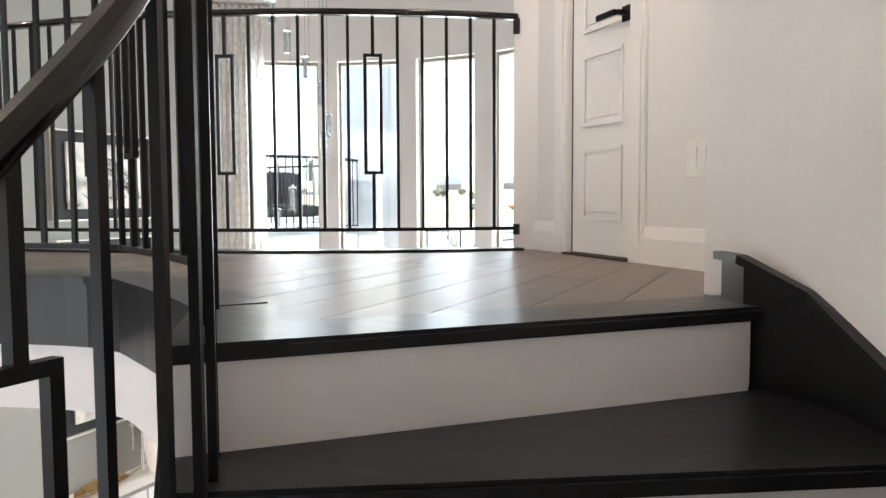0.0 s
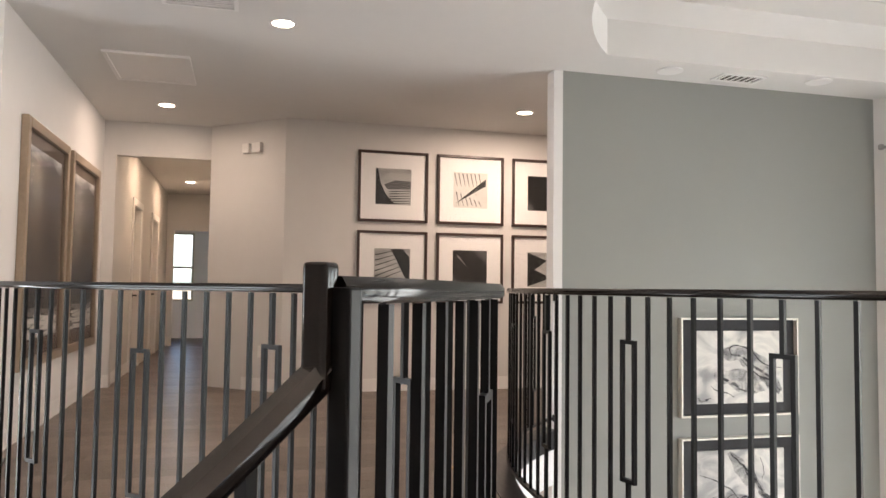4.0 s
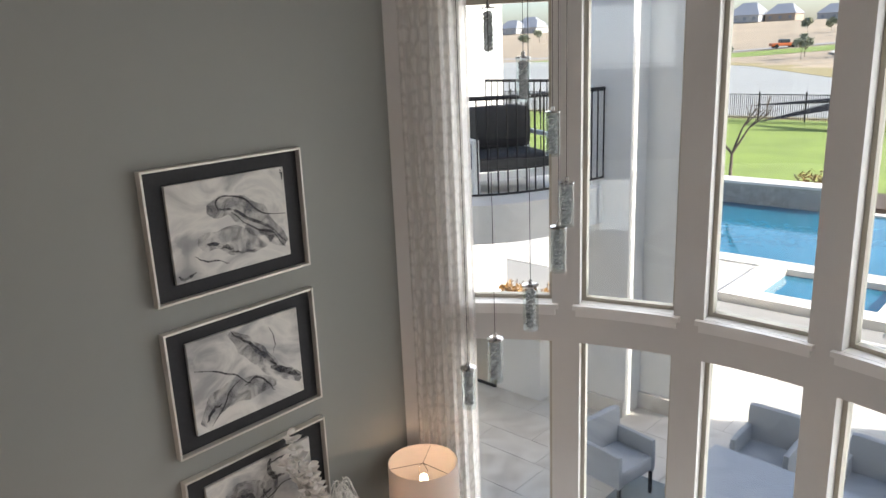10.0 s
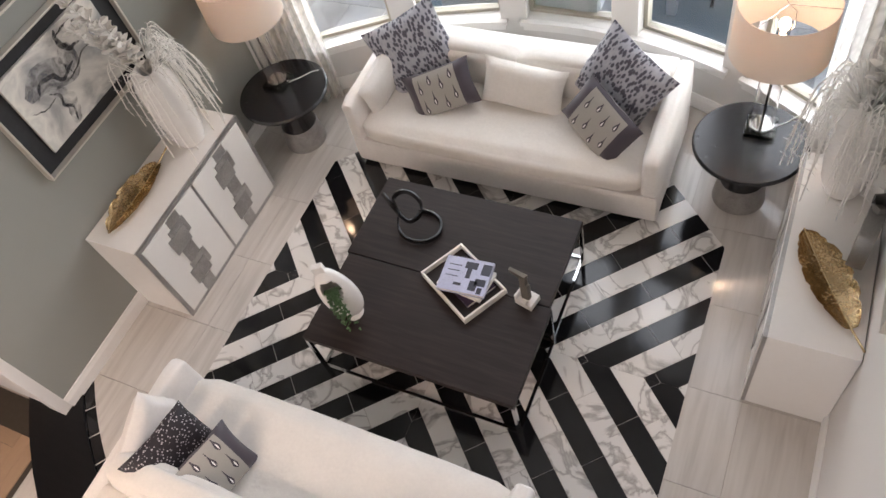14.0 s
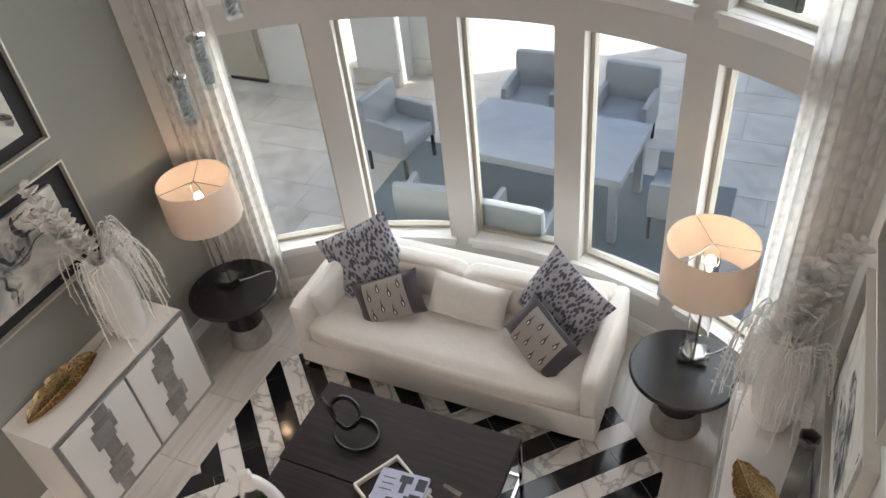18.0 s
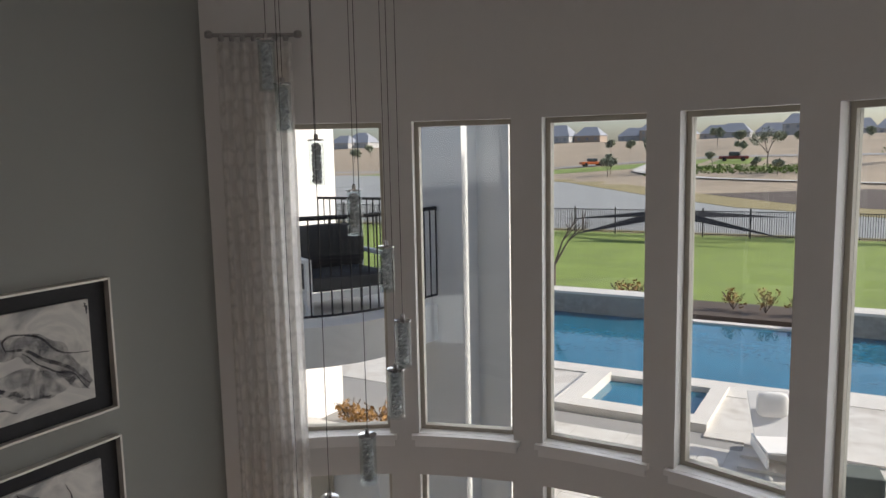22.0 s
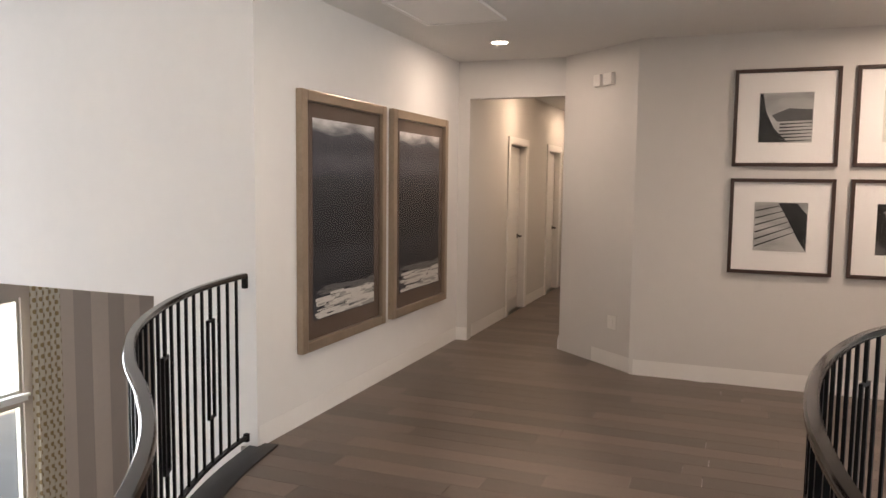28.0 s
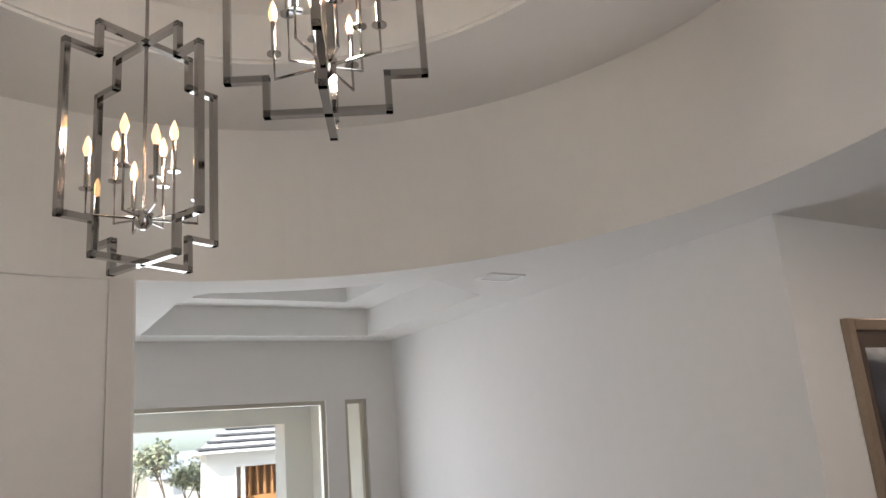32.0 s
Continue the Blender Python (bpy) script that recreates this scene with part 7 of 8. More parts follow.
def high(x):
    if x < -8.78:
        return 0.95
    if x < -8.085:
        return 0.95 + (x + 8.78) * (1.735 - 0.95) / 0.695
    if x < -5.88:
        return 5.99
    if x < -1.17:
        return y_on(GE, x) - 0.09
    return D0.y + (x - D0.x) * DA.y / DA.x


rnd = random.Random(8)
PW = 0.16
x = -14.45
while x < -0.12:
    x1 = min(x + PW, -0.12)
    g = 0.0011
    y0 = min(low(x + 0.02), low(x1 - 0.02))
    top_y = max(high(x + 0.02), high(x1 - 0.02))
    yy = y0 - rnd.uniform(0, 1.2)
    while yy < top_y:
        L = rnd.uniform(0.7, 1.9)
        a, b = yy, yy + L
        q = []
        la, lb, ha, hb = low(x + 0.001), low(x1 - 0.001), high(x + 0.001), high(x1 - 0.001)
        pa0, pa1 = max(a, la), min(b, ha)
        pb0, pb1 = max(a, lb), min(b, hb)
        if pa1 - pa0 > 0.02 or pb1 - pb0 > 0.02:
            pa1, pb1 = max(pa1, pa0 + 0.005), max(pb1, pb0 + 0.005)
            poly = [(x + g, pa0 + g), (x1 - g, pb0 + g), (x1 - g, pb1 - g), (x + g, pa1 - g)]
            part("plank", prism(bmesh.new(), poly, LAND_Z, 0.0), M_PLANK, FLOOR)
        yy = b
    x = x1


# ---- floor under the landing ----
BORDER = thing("floor_border", Matrix(), "polished black curved tile border on the ground floor", "floor", kind="structure")
for i in range(26):
    a0, a1 = 216 + 4.2 * i + 0.12, 216 + 4.2 * (i + 1) - 0.12
    part("tile", band(bmesh.new(), arc(-3.5, 5.8, 2.92, a0, a1, 3), arc(-3.5, 5.8, 3.40, a0, a1, 3), GF - 0.005, GF + 0.004), M_NERO, BORDER)
HERR = thing("floor_herringbone", Matrix(), "warm oak herringbone floor under the landing", "floor", kind="structure")
structure("floor_bed", boxes((-9.0, -1.0, 0.2, 3.63, GF - 0.012, GF - 0.009)), M_GAP, "dark bed under the oak blocks", "floor")
PLK = bpy.data.meshes.new("block")
_b = boxes((0.001, 0.599, 0.001, 0.099, GF - 0.009, GF), bevel=0.0)
_b.to_mesh(PLK)
_b.free()
PLK.materials.append(M_BLOCK)
for k in range(-70, 70):
    for j in range(-8, 9):
        hx, hy = -5.5 + 0.1 * k + 0.6 * j, 2.0 + 0.1 * k - 0.6 * j
        for px, py, rz in ((hx, hy, 0), (hx + 0.7, hy - 0.5, 90)):
            cx, cy = (px + 0.3, py + 0.05) if rz == 0 else (px - 0.05, py + 0.3)
            if -7.2 < cx < -2.6 and 1.3 < cy < 3.45 and math.hypot(cx + 3.5, cy - 5.8) > 3.45:
                o = new("block", PLK)
                o.parent = HERR
                o.matrix_local = pose(px, py, 0, 0, 0, rz)
# ---- outdoors ----
G = GF - 0.12
M_GRASS = mat("mown_lawn", (0.19, 0.255, 0.05), 0.9, vary=0.25, scale=0.6, bump=0.5, bump_scale=60)
M_EARTH = mat("dry_earth", (0.34, 0.27, 0.19), 0.95, vary=0.3, scale=0.06)
M_MULCH = mat("dark_mulch", (0.085, 0.062, 0.048), 0.95, vary=0.4, scale=6)
M_TRAV = ramp_mat("travertine", [(0.25, (0.47, 0.42, 0.36)), (0.5, (0.62, 0.58, 0.52)), (0.75, (0.71, 0.68, 0.62))], "noise", 2.4, 7, 0.8, rough=0.55, seed=True)
M_COPING = mat("pale_coping_stone", (0.66, 0.62, 0.56), 0.6, vary=0.12, scale=3)
M_STONE = mat("stacked_ledge_stone", (0.33, 0.31, 0.28), 0.8, vary=0.4, scale=9, bump=0.5, bump_scale=20)
M_POOL = mat("pool_water", (0.02, 0.14, 0.22), 0.06, vary=0.25, scale=0.7, bump=0.12, bump_scale=3)
M_LAKE = mat("lake_water", (0.33, 0.325, 0.30), 0.5, vary=0.1, scale=0.1, spec=0.25)
M_STUCCO = mat("white_stucco", (0.76, 0.74, 0.70), 0.85, vary=0.05, scale=3, bump=0.3, bump_scale=90)
M_WICKER = mat("pale_grey_upholstery", (0.42, 0.44, 0.46), 0.85, vary=0.06, scale=20, bump=0.2, bump_scale=120)
M_TABLEGREY = mat("pale_grey_table", (0.45, 0.47, 0.50), 0.45, vary=0.05)
M_IRON = mat("black_iron", (0.015, 0.015, 0.016), 0.4, metal=0.5, vary=0.1)
M_RUG = mat("slate_outdoor_rug", (0.15, 0.19, 0.21), 0.9, vary=0.12, scale=8, bump=0.3, bump_scale=150)
M_STEEL = mat("stainless_steel", (0.55, 0.5, 0.42), 0.3, metal=0.9, vary=0.05)
M_ROOF = mat("grey_shingle", (0.13, 0.13, 0.14), 0.9, vary=0.2, scale=2)
M_LUMBER = mat("raw_lumber", (0.36, 0.17, 0.06), 0.8, vary=0.25, scale=4)
M_LEAF = mat("tree_leaf", (0.13, 0.19, 0.035), 0.7, vary=0.4, scale=6)
M_TWIG = mat("tree_bark", (0.12, 0.09, 0.07), 0.9, vary=0.2, scale=9)
# far leaves: the green is greyed and lightened to paint in distance haze
M_LEAFFAR = mat("haze_tinted_olive_leaf", (0.25, 0.27, 0.19), 0.9, vary=0.3, scale=2)
M_RUST = mat("rust_shrub_leaf", (0.32, 0.17, 0.05), 0.8, vary=0.3, scale=12)
M_BRICK = mat("tan_brick", (0.36, 0.28, 0.22), 0.85, vary=0.15, scale=2)
M_GLASSDARK = mat("dark_house_glass", (0.05, 0.06, 0.07), 0.15, vary=0.05)

structure("ground", boxes((-1500, 1500, -1500, 1500, G - 0.4, G - 0.12)), M_EARTH, "dry open ground", "ground")
structure("pavement", boxes((-14, 9, 6.11, 15.9, G - 0.13, G - 0.012)), M_GROUT, "patio bed", "pavement")
PAV = thing("pavement_tiles", Matrix(), "travertine patio paving", "pavement", kind="structure")
rnd = random.Random(21)
yy = 6.15
row = 0
while yy < 15.3:
    h = (0.41, 0.61)[row % 2]
    xx = -9.0 - rnd.uniform(0, 0.6)
    while xx < 1.2:
        w = rnd.choice((0.41, 0.61, 0.61, 0.92))
        if math.hypot(min(abs(xx - BOW_C[0]), abs(xx + w - BOW_C[0])), yy - BOW_C[1]) > BOW_R + WALL_T + 0.02 and (xx > -0.95 or xx + w < -5.9 or yy > 6.8):
            part("paver", boxes((xx + 0.003, xx + w - 0.003, yy + 0.003, yy + h - 0.003, G - 0.012, G)), M_TRAV, PAV)
        xx += w
    yy += h
    row += 1
structure("lawn", boxes((-60, 40, 27.2, 46.0, G - 0.13, G + 0.05)), M_GRASS, "green mown lawn", "ground")

# pool, spa and terraces
pool = thing("pool", Matrix(), "blue swimming pool with pale stone coping", "pool", kind="structure")
part("water", boxes((-40, 20, 18.9, 24.4, G - 0.1, G - 0.03)), M_POOL, pool)
part("far_wall", boxes((-40, -6.9, 24.4, 24.8, G - 0.1, G + 0.55), (-2.9, 20, 24.4, 24.8, G - 0.1, G + 0.55)), M_STONE, pool, "stacked ledge stone wall")
part("low_wall", boxes((-6.9, -2.9, 24.4, 24.7, G - 0.1, G + 0.02)), M_COPING, pool)
part("wall_coping", boxes((-40, -6.9, 24.35, 25.1, G + 0.55, G + 0.62), (-2.9, 20, 24.35, 25.1, G + 0.55, G + 0.62)), M_COPING, pool)
part("near_coping", boxes((-40, -4.2, 18.4, 18.95, G - 0.1, G + 0.03), (-4.2, -2.2, 18.0, 18.95, G - 0.1, G + 0.03), (-2.2, 20, 18.4, 19.3, G - 0.1, G + 0.03)), M_COPING, pool)
spa = thing("spa", Matrix(), "square raised spa beside the pool", "spa", kind="structure")
part("rim", boxes((-6.95, -6.5, 16.0, 18.4, G - 0.1, G + 0.12), (-6.5, -4.1, 16.0, 16.45, G - 0.1, G + 0.12), (-4.4, -4.1, 16.45, 18.4, G - 0.1, G + 0.12)), M_COPING, spa)
part("water", boxes((-6.5, -4.4, 16.45, 18.9, G - 0.115, G - 0.09)), M_POOL, spa)
for i, (x0, x1, y0, y1) in enumerate(((-4.1, -1.0, 15.7, 18.4), (-1.0, 9, 15.3, 18.4), (-14, -6.95, 15.9, 18.4))):
    structure("terrace", boxes((x0, x1, y0, y1, G - 0.1, G + (0.02, 0.16, 0.0)[i])), M_TRAV, "pale stone pool terrace", "pavement")
for i in range(3):
    structure("terrace_step", boxes((-3.4, 9, 14.6 + 0.35 * i, 14.95 + 0.35 * i, G - 0.1, G + 0.05 * (i + 1))), M_COPING, "pale stone step", "pavement")
structure("planting_bed", boxes((-60, 40, 25.1, 27.25, G - 0.13, G + 0.07)), M_MULCH, "dark mulch planting bed", "ground")
structure("lake", prism(bmesh.new(), [(-400, 47), (60, 47), (20, 54), (0, 61), (-11.6, 69), (-22.5, 84), (-43.6, 116), (-80, 150), (-400, 170)], G - 0.13, G - 0.10), M_LAKE, "grey lake", "water")


def leaf_cloud(bm, c, r, n, size, rnd, flat=1.0):
    for _ in range(n):
        d = Vector((rnd.gauss(0, 1), rnd.gauss(0, 1), rnd.gauss(0, 1) * flat)).normalized() * r * rnd.random() ** 0.4
        p = c + d
        a = Vector((rnd.uniform(-1, 1), rnd.uniform(-1, 1), rnd.uniform(-1, 1))).normalized()
        b = a.cross(Vector((rnd.uniform(-1, 1), rnd.uniform(-1, 1), rnd.uniform(-1, 1)))).normalized()
        s = size * rnd.uniform(0.6, 1.4)
        bm.faces.new([bm.verts.new(q) for q in (p - a * s, p + b * s * 0.5, p + a * s, p - b * s * 0.5)])


def shrub(x, y, z, r, material, label, n=150, size=0.05):
    s = thing("shrub", pose(x, y, z), label, "shrub", "bed shrubs")
    rnd = random.Random(int(x * 100 + y))
    bm = bmesh.new()
    for i in range(7):
        a = rnd.uniform(0, 6.28)
        sweep(bm, [(0, 0, 0), (math.cos(a) * r * 0.4, math.sin(a) * r * 0.4, r * 0.7), (math.cos(a) * r * 0.8, math.sin(a) * r * 0.8, r * 1.3)], ring(0.01, 4))
    part("stems", bm, M_TWIG, s)
    bm = bmesh.new()
    for i in range(5):
        leaf_cloud(bm, Vector((rnd.uniform(-r, r) * 0.5, rnd.uniform(-r, r) * 0.5, r * rnd.uniform(0.5, 1.2))), r * 0.6, n // 5, size, rnd)
    part("leaves", bm, material, s)


for x, y in ((-8.6, 26.3), (-8.2, 26.4), (-5.2, 26.2), (-4.3, 26.1), (-3.4, 26.0), (-2.6, 26.2), (-0.2, 26.2), (0.4, 26.3)):
    shrub(x, y, G + 0.07, 0.42, M_RUST, "rust coloured low shrub in the mulch bed")
for x, y in ((-9.9, 13.6), (-9.5, 13.4), (-9.2, 13.7)):
    shrub(x, y, G, 0.3, M_RUST, "small yellow green shrub beside the patio")


def tree(x, y, z, h, r, material, label, n=1400, size=0.12, bare=False):
    t = thing("tree", pose(x, y, z), label, "tree")
    rnd = random.Random(int(abs(x * 31 + y * 7)))
    bm = bmesh.new()

    def limb(p, d, L, w, depth):
        q = p + d * L
        k = 5
        a = d.cross(Vector((0.3, 0.8, 0.1))).normalized()
        b = d.cross(a)
        r0 = [bm.verts.new(p + (a * math.cos(6.28 * i / k) + b * math.sin(6.28 * i / k)) * w) for i in range(k)]
        r1 = [bm.verts.new(q + (a * math.cos(6.28 * i / k) + b * math.sin(6.28 * i / k)) * w * 0.65) for i in range(k)]
        for i in range(k):
            bm.faces.new((r0[i], r0[(i + 1) % k], r1[(i + 1) % k], r1[i]))
        tips.append((q, depth))
        if depth:
            for _ in range(3):
                e = (d + Vector((rnd.uniform(-0.8, 0.8), rnd.uniform(-0.8, 0.8), rnd.uniform(-0.1, 0.6)))).normalized()
                limb(q, e, L * rnd.uniform(0.55, 0.8), w * 0.6, depth - 1)

    tips = []
    limb(Vector((0, 0, 0)), Vector((0.02, 0, 1)), h * 0.4, h * 0.022, 3)
    part("trunk", bm, M_TWIG, t)
    if not bare:
        bm = bmesh.new()
        ends = [p for p, d in tips if d <= 1]
        for p in ends:
            leaf_cloud(bm, p, r * 0.42, max(8, n // len(ends)), size, rnd)
        part("crown", bm, material, t)


tree(-10.6, 25.6, G, 3.0, 1.2, M_LEAF, "small bare tree in the mulch bed", bare=True)
tree(1.5, 50, G, 5.6, 1.5, M_LEAF, "young green tree beyond the fence", 900, 0.12)


def rise(x, y):
    """Height of the ground beyond the lake, which climbs towards the far houses."""
    y0 = 108 + max(0, min(65, (-x - 30) * 1.3))
    return max(0.0, min(9.0, (y - y0) * 0.045))


def sheet(x0, x1, y0, y1, lift, step=8.0):
    """A sheet of ground that follows the slope beyond the lake."""
    nx, ny = max(1, int((x1 - x0) / step)), max(1, int((y1 - y0) / step))
    bm = bmesh.new()
    rows = [[bm.verts.new((x0 + (x1 - x0) * i / nx, y0 + (y1 - y0) * j / ny, G - 0.13 + lift + rise(x0 + (x1 - x0) * i / nx, y0 + (y1 - y0) * j / ny))) for i in range(nx + 1)] for j in range(ny + 1)]
    for a, b in zip(rows, rows[1:]):
        for i in range(nx):
            bm.faces.new((a[i], a[i + 1], b[i + 1], b[i]))
    return bm


structure("hillside", sheet(-400, 300, 100, 700, 0.0), M_EARTH, "dry open slope climbing beyond the lake", "ground")
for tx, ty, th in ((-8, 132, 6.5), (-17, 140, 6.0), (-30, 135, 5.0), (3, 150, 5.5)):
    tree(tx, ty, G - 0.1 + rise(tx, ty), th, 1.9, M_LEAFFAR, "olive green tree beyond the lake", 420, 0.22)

fn = thing("fence", Matrix(), "black iron rail fence behind the lawn", "fence")
part("rails", boxes((-60, 40, 45.0, 45.03, G + 1.45, G + 1.49), (-60, 40, 45.0, 45.03, G + 0.2, G + 0.24)), M_IRON, fn)
for i in range(42):
    x = -60 + 2.4 * i
    part("post", boxes((x - 0.035, x + 0.035, 44.98, 45.05, G, G + 1.62)), M_IRON, fn)
bm = bmesh.new()
for i in range(900):
    x = -60 + i * 0.111
    box(bm, x - 0.013, x + 0.013, 45.005, 45.025, G + 0.1, G + 1.47)
pk = part("pickets", bm, M_IRON, fn)
pk["kind"] = "stuff"

M_CANOPY = mat("dark_grey_shade_cloth", (0.04, 0.04, 0.043), 1.0, vary=0.1, scale=4, spec=0.0)
um = thing("sun_shade", pose(-10.73, 42.8, G + 0.05), "dark grey four pointed tensile shade canopy", "shade canopy")
part("pole", lathe(bmesh.new(), [(0.07, 0), (0.06, 1.6), (0.02, 1.67)], 12), M_IRON, um)
TIPS = [(-6.77, 1.7, 0.82), (-5.1, -1.8, 0.28), (5.78, -1.8, 0.48), (5.56, 1.7, 1.21)]
for i, tip in enumerate(TIPS):
    nxt = TIPS[(i + 1) % 4]
    prv = TIPS[i - 1]
    bm = bmesh.new()
    top = bm.verts.new((0, 0, 1.67))
    m1 = [bm.verts.new(((tip[0] + q[0]) * 0.14, (tip[1] + q[1]) * 0.14, 1.3)) for q in (prv, nxt)]
    tp = bm.verts.new(tip)
    bm.faces.new((top, m1[0], tp))
    bm.faces.new((top, tp, m1[1]))
    part("canopy_wing", bm, M_CANOPY, um)


# patio furniture
def patio_chair(m, label):
    c = thing("patio_chair", m, label, "chair", "patio dining chairs")
    part("seat", puff_box(-0.25, 0.25, -0.26, 0.24, 0.28, 0.46, 0.03, 0.01, 3, 5), M_WICKER, c, smooth=True)
    part("backrest", puff_box(-0.29, 0.29, 0.20, 0.30, 0.26, 0.86, 0.035, 0.0, 2, 5), M_WICKER, c, smooth=True)
    for s in (-1, 1):
        part("arm", puff_box(s * 0.27 - 0.035, s * 0.27 + 0.035, -0.26, 0.26, 0.26, 0.64, 0.025, 0.0, 5, 4), M_WICKER, c, smooth=True)
        for y in (-0.23, 0.25):
            part("leg", boxes((s * 0.26 - 0.015, s * 0.26 + 0.015, y - 0.015, y + 0.015, 0.0, 0.30)), M_IRON, c)
    return c


RZ = 0.012
for x, y, rz in ((-5.25, 9.27, 80), (-4.30, 8.10, 186), (-3.45, 8.05, 178), (-4.05, 10.25, 0), (-3.05, 10.2, -4), (-2.25, 9.0, -88)):
    patio_chair(pose(x, y, G + RZ, 0, 0, rz), "pale grey upholstered patio dining armchair")
pt = thing("patio_table", pose(-3.53, 9.07, G + RZ, 0, 0, -4), "long pale grey patio dining table", "table")
part("tabletop", boxes((-0.86, 0.86, -0.5, 0.5, 0.66, 0.74), bevel=0.006), M_TABLEGREY, pt)
for x in (-0.78, 0.78):
    for y in (-0.42, 0.42):
        part("leg", boxes((x - 0.04, x + 0.04, y - 0.04, y + 0.04, 0, 0.66)), M_TABLEGREY, pt)
rg = thing("outdoor_rug", pose(-3.55, 8.75, G, 0, 0, 0), "dark slate outdoor rug under the dining table", "rug")
part("rug", boxes((-1.75, 1.75, -1.05, 0.98, 0.0, 0.011)), M_RUG, rg)
ch = thing("wire_chair", pose(-1.2, 12.4, G, 0, 0, 30), "low black metal frame patio chair", "chair")
for q in ((-0.3, 0.3, -0.3, -0.28, 0, 0.02), (-0.3, 0.3, 0.28, 0.3, 0, 0.02), (-0.3, -0.28, -0.3, 0.3, 0, 0.02), (0.28, 0.3, -0.3, 0.3, 0, 0.02), (-0.3, -0.28, -0.3, -0.28, 0.02, 0.5), (0.28, 0.3, -0.3, -0.28, 0.02, 0.5), (-0.3, -0.28, 0.28, 0.3, 0.02, 0.8), (0.28, 0.3, 0.28, 0.3, 0.02, 0.8)):
    part("bar", boxes(q), M_IRON, ch)
part("seat", boxes((-0.28, 0.28, -0.28, 0.28, 0.36, 0.46), bevel=0.03), M_BLACK, ch)
lg = thing("pool_lounger", pose(-2.9, 15.2, G + 0.15, 0, 0, 20), "white sling pool lounger", "lounger")
bm = bmesh.new()
for (y0, z0), (y1, z1) in (((-0.7, 0.25), (0.1, 0.2)), ((0.1, 0.2), (0.7, 0.75))):
    prism(bm, [(-0.32, y0), (0.32, y0), (0.32, y1), (-0.32, y1)], lambda p, a=y0, b=y1, c=z0, d=z1: c + (d - c) * (p[1] - a) / (b - a) - 0.03, lambda p, a=y0, b=y1, c=z0, d=z1: c + (d - c) * (p[1] - a) / (b - a))
part("sling", bm, M_LINEN, lg)
part("pillow", puff_box(-0.22, 0.22, 0.30, 0.46, 0.44, 0.80, 0.05, 0.02, 4, 5), M_LINEN, lg, "plump white head pillow", smooth=True)
part("frame", boxes((-0.33, -0.3, -0.7, 0.3, 0, 0.18), (0.3, 0.33, -0.7, 0.3, 0, 0.18)), M_TRIM, lg)
oc = thing("wicker_pouf", pose(-1.75, 14.2, G, 0, 0, 10), "grey woven cube pouf", "pouf")
part("body", boxes((-0.24, 0.24, -0.24, 0.24, 0, 0.45), bevel=0.03), mat("woven_grey_green_wicker", (0.10, 0.115, 0.10), 0.85, vary=0.5, scale=14, bump=0.6, bump_scale=70), oc)

# outdoor kitchen, wing wall and balcony
# Unseen block added to shade patio and bay; its end follows the shadow's edge.
structure("wall_shade_wing", boxes((3.6, 8.0, 5.0, 16.5, G, 8.2)), M_STUCCO, "unseen plain stucco wing added to shade the patio", "wall")
ok = thing("outdoor_kitchen", pose(-7.9, 10.9, G), "white stucco outdoor kitchen with steel fridge", "outdoor kitchen")
part("counter_body", boxes((-1.6, 0.75, -0.35, 0.55, 0, 0.88)), M_STUCCO, ok)
part("worktop", boxes((-1.63, 0.78, -0.38, 0.58, 0.88, 0.93), bevel=0.006), M_COPING, ok)
fr = part("fridge", boxes((-0.62, 0.02, -0.40, -0.351, 0.06, 0.86), bevel=0.006), M_STEEL, ok, "stainless steel fridge door")
part("handle", boxes((-0.02, 0.0, -0.44, -0.40, 0.3, 0.8), bevel=0.004), M_STEEL, fr)
part("grille", boxes((-0.6, 0.0, -0.395, -0.352, 0.005, 0.055)), M_IRON, fr)
wg = thing("wing_wall", Matrix(), "white stucco pier of the covered patio", "pier", kind="structure")
part("pier", boxes((-6.65, -6.04, 10.85, 11.6, G, 3.0)), M_STUCCO, wg)
part("wall", boxes((-6.04, -5.61, 11.25, 11.6, G, 3.0)), M_STUCCO, wg)
part("plinth", boxes((-6.70, -6.04, 10.80, 10.85, G, G + 0.22), (-6.04, -5.56, 11.2, 11.25, G, G + 0.22)), M_TRAV, wg)
bal = thing("balcony", Matrix(), "curved white stucco balcony with black iron rail", "balcony", kind="structure")
BE = spline([(-9.6, 8.7), (-8.6, 8.45), (-7.7, 8.65), (-6.95, 9.2), (-6.55, 9.9), (-6.40, 10.84)], 8)
bm = bmesh.new()
prism(bm, [tuple(p) for p in BE] + [(-9.6, 12.4)], -0.75, -0.30)
part("deck", bm, M_STUCCO, bal)
part("rail", sweep(bmesh.new(), [(p.x, p.y, 0.88) for p in BE], ring(0.025, 8)), M_IRON, bal)
part("low_rail", sweep(bmesh.new(), [(p.x, p.y, -0.18) for p in BE], ring(0.014, 6)), M_IRON, bal)
bmesh_bar = bar_mesh("baluster", 1.06)
bmesh_bar.materials[0] = M_IRON
for p in resample(BE, 0.115):
    o = new("baluster", bmesh_bar)
    o.parent = bal
    o.matrix_local = pose(p.x, p.y, -0.18)
part("far_rail", boxes((-9.4, -6.7, 12.3, 12.34, 0.86, 0.90), (-9.4, -6.7, 12.3, 12.34, -0.2, -0.17)), M_IRON, bal)
for i in range(23):
    o = new("baluster", bmesh_bar)
    o.parent = bal
    o.matrix_local = pose(-9.4 + i * 0.117, 12.32, -0.18)
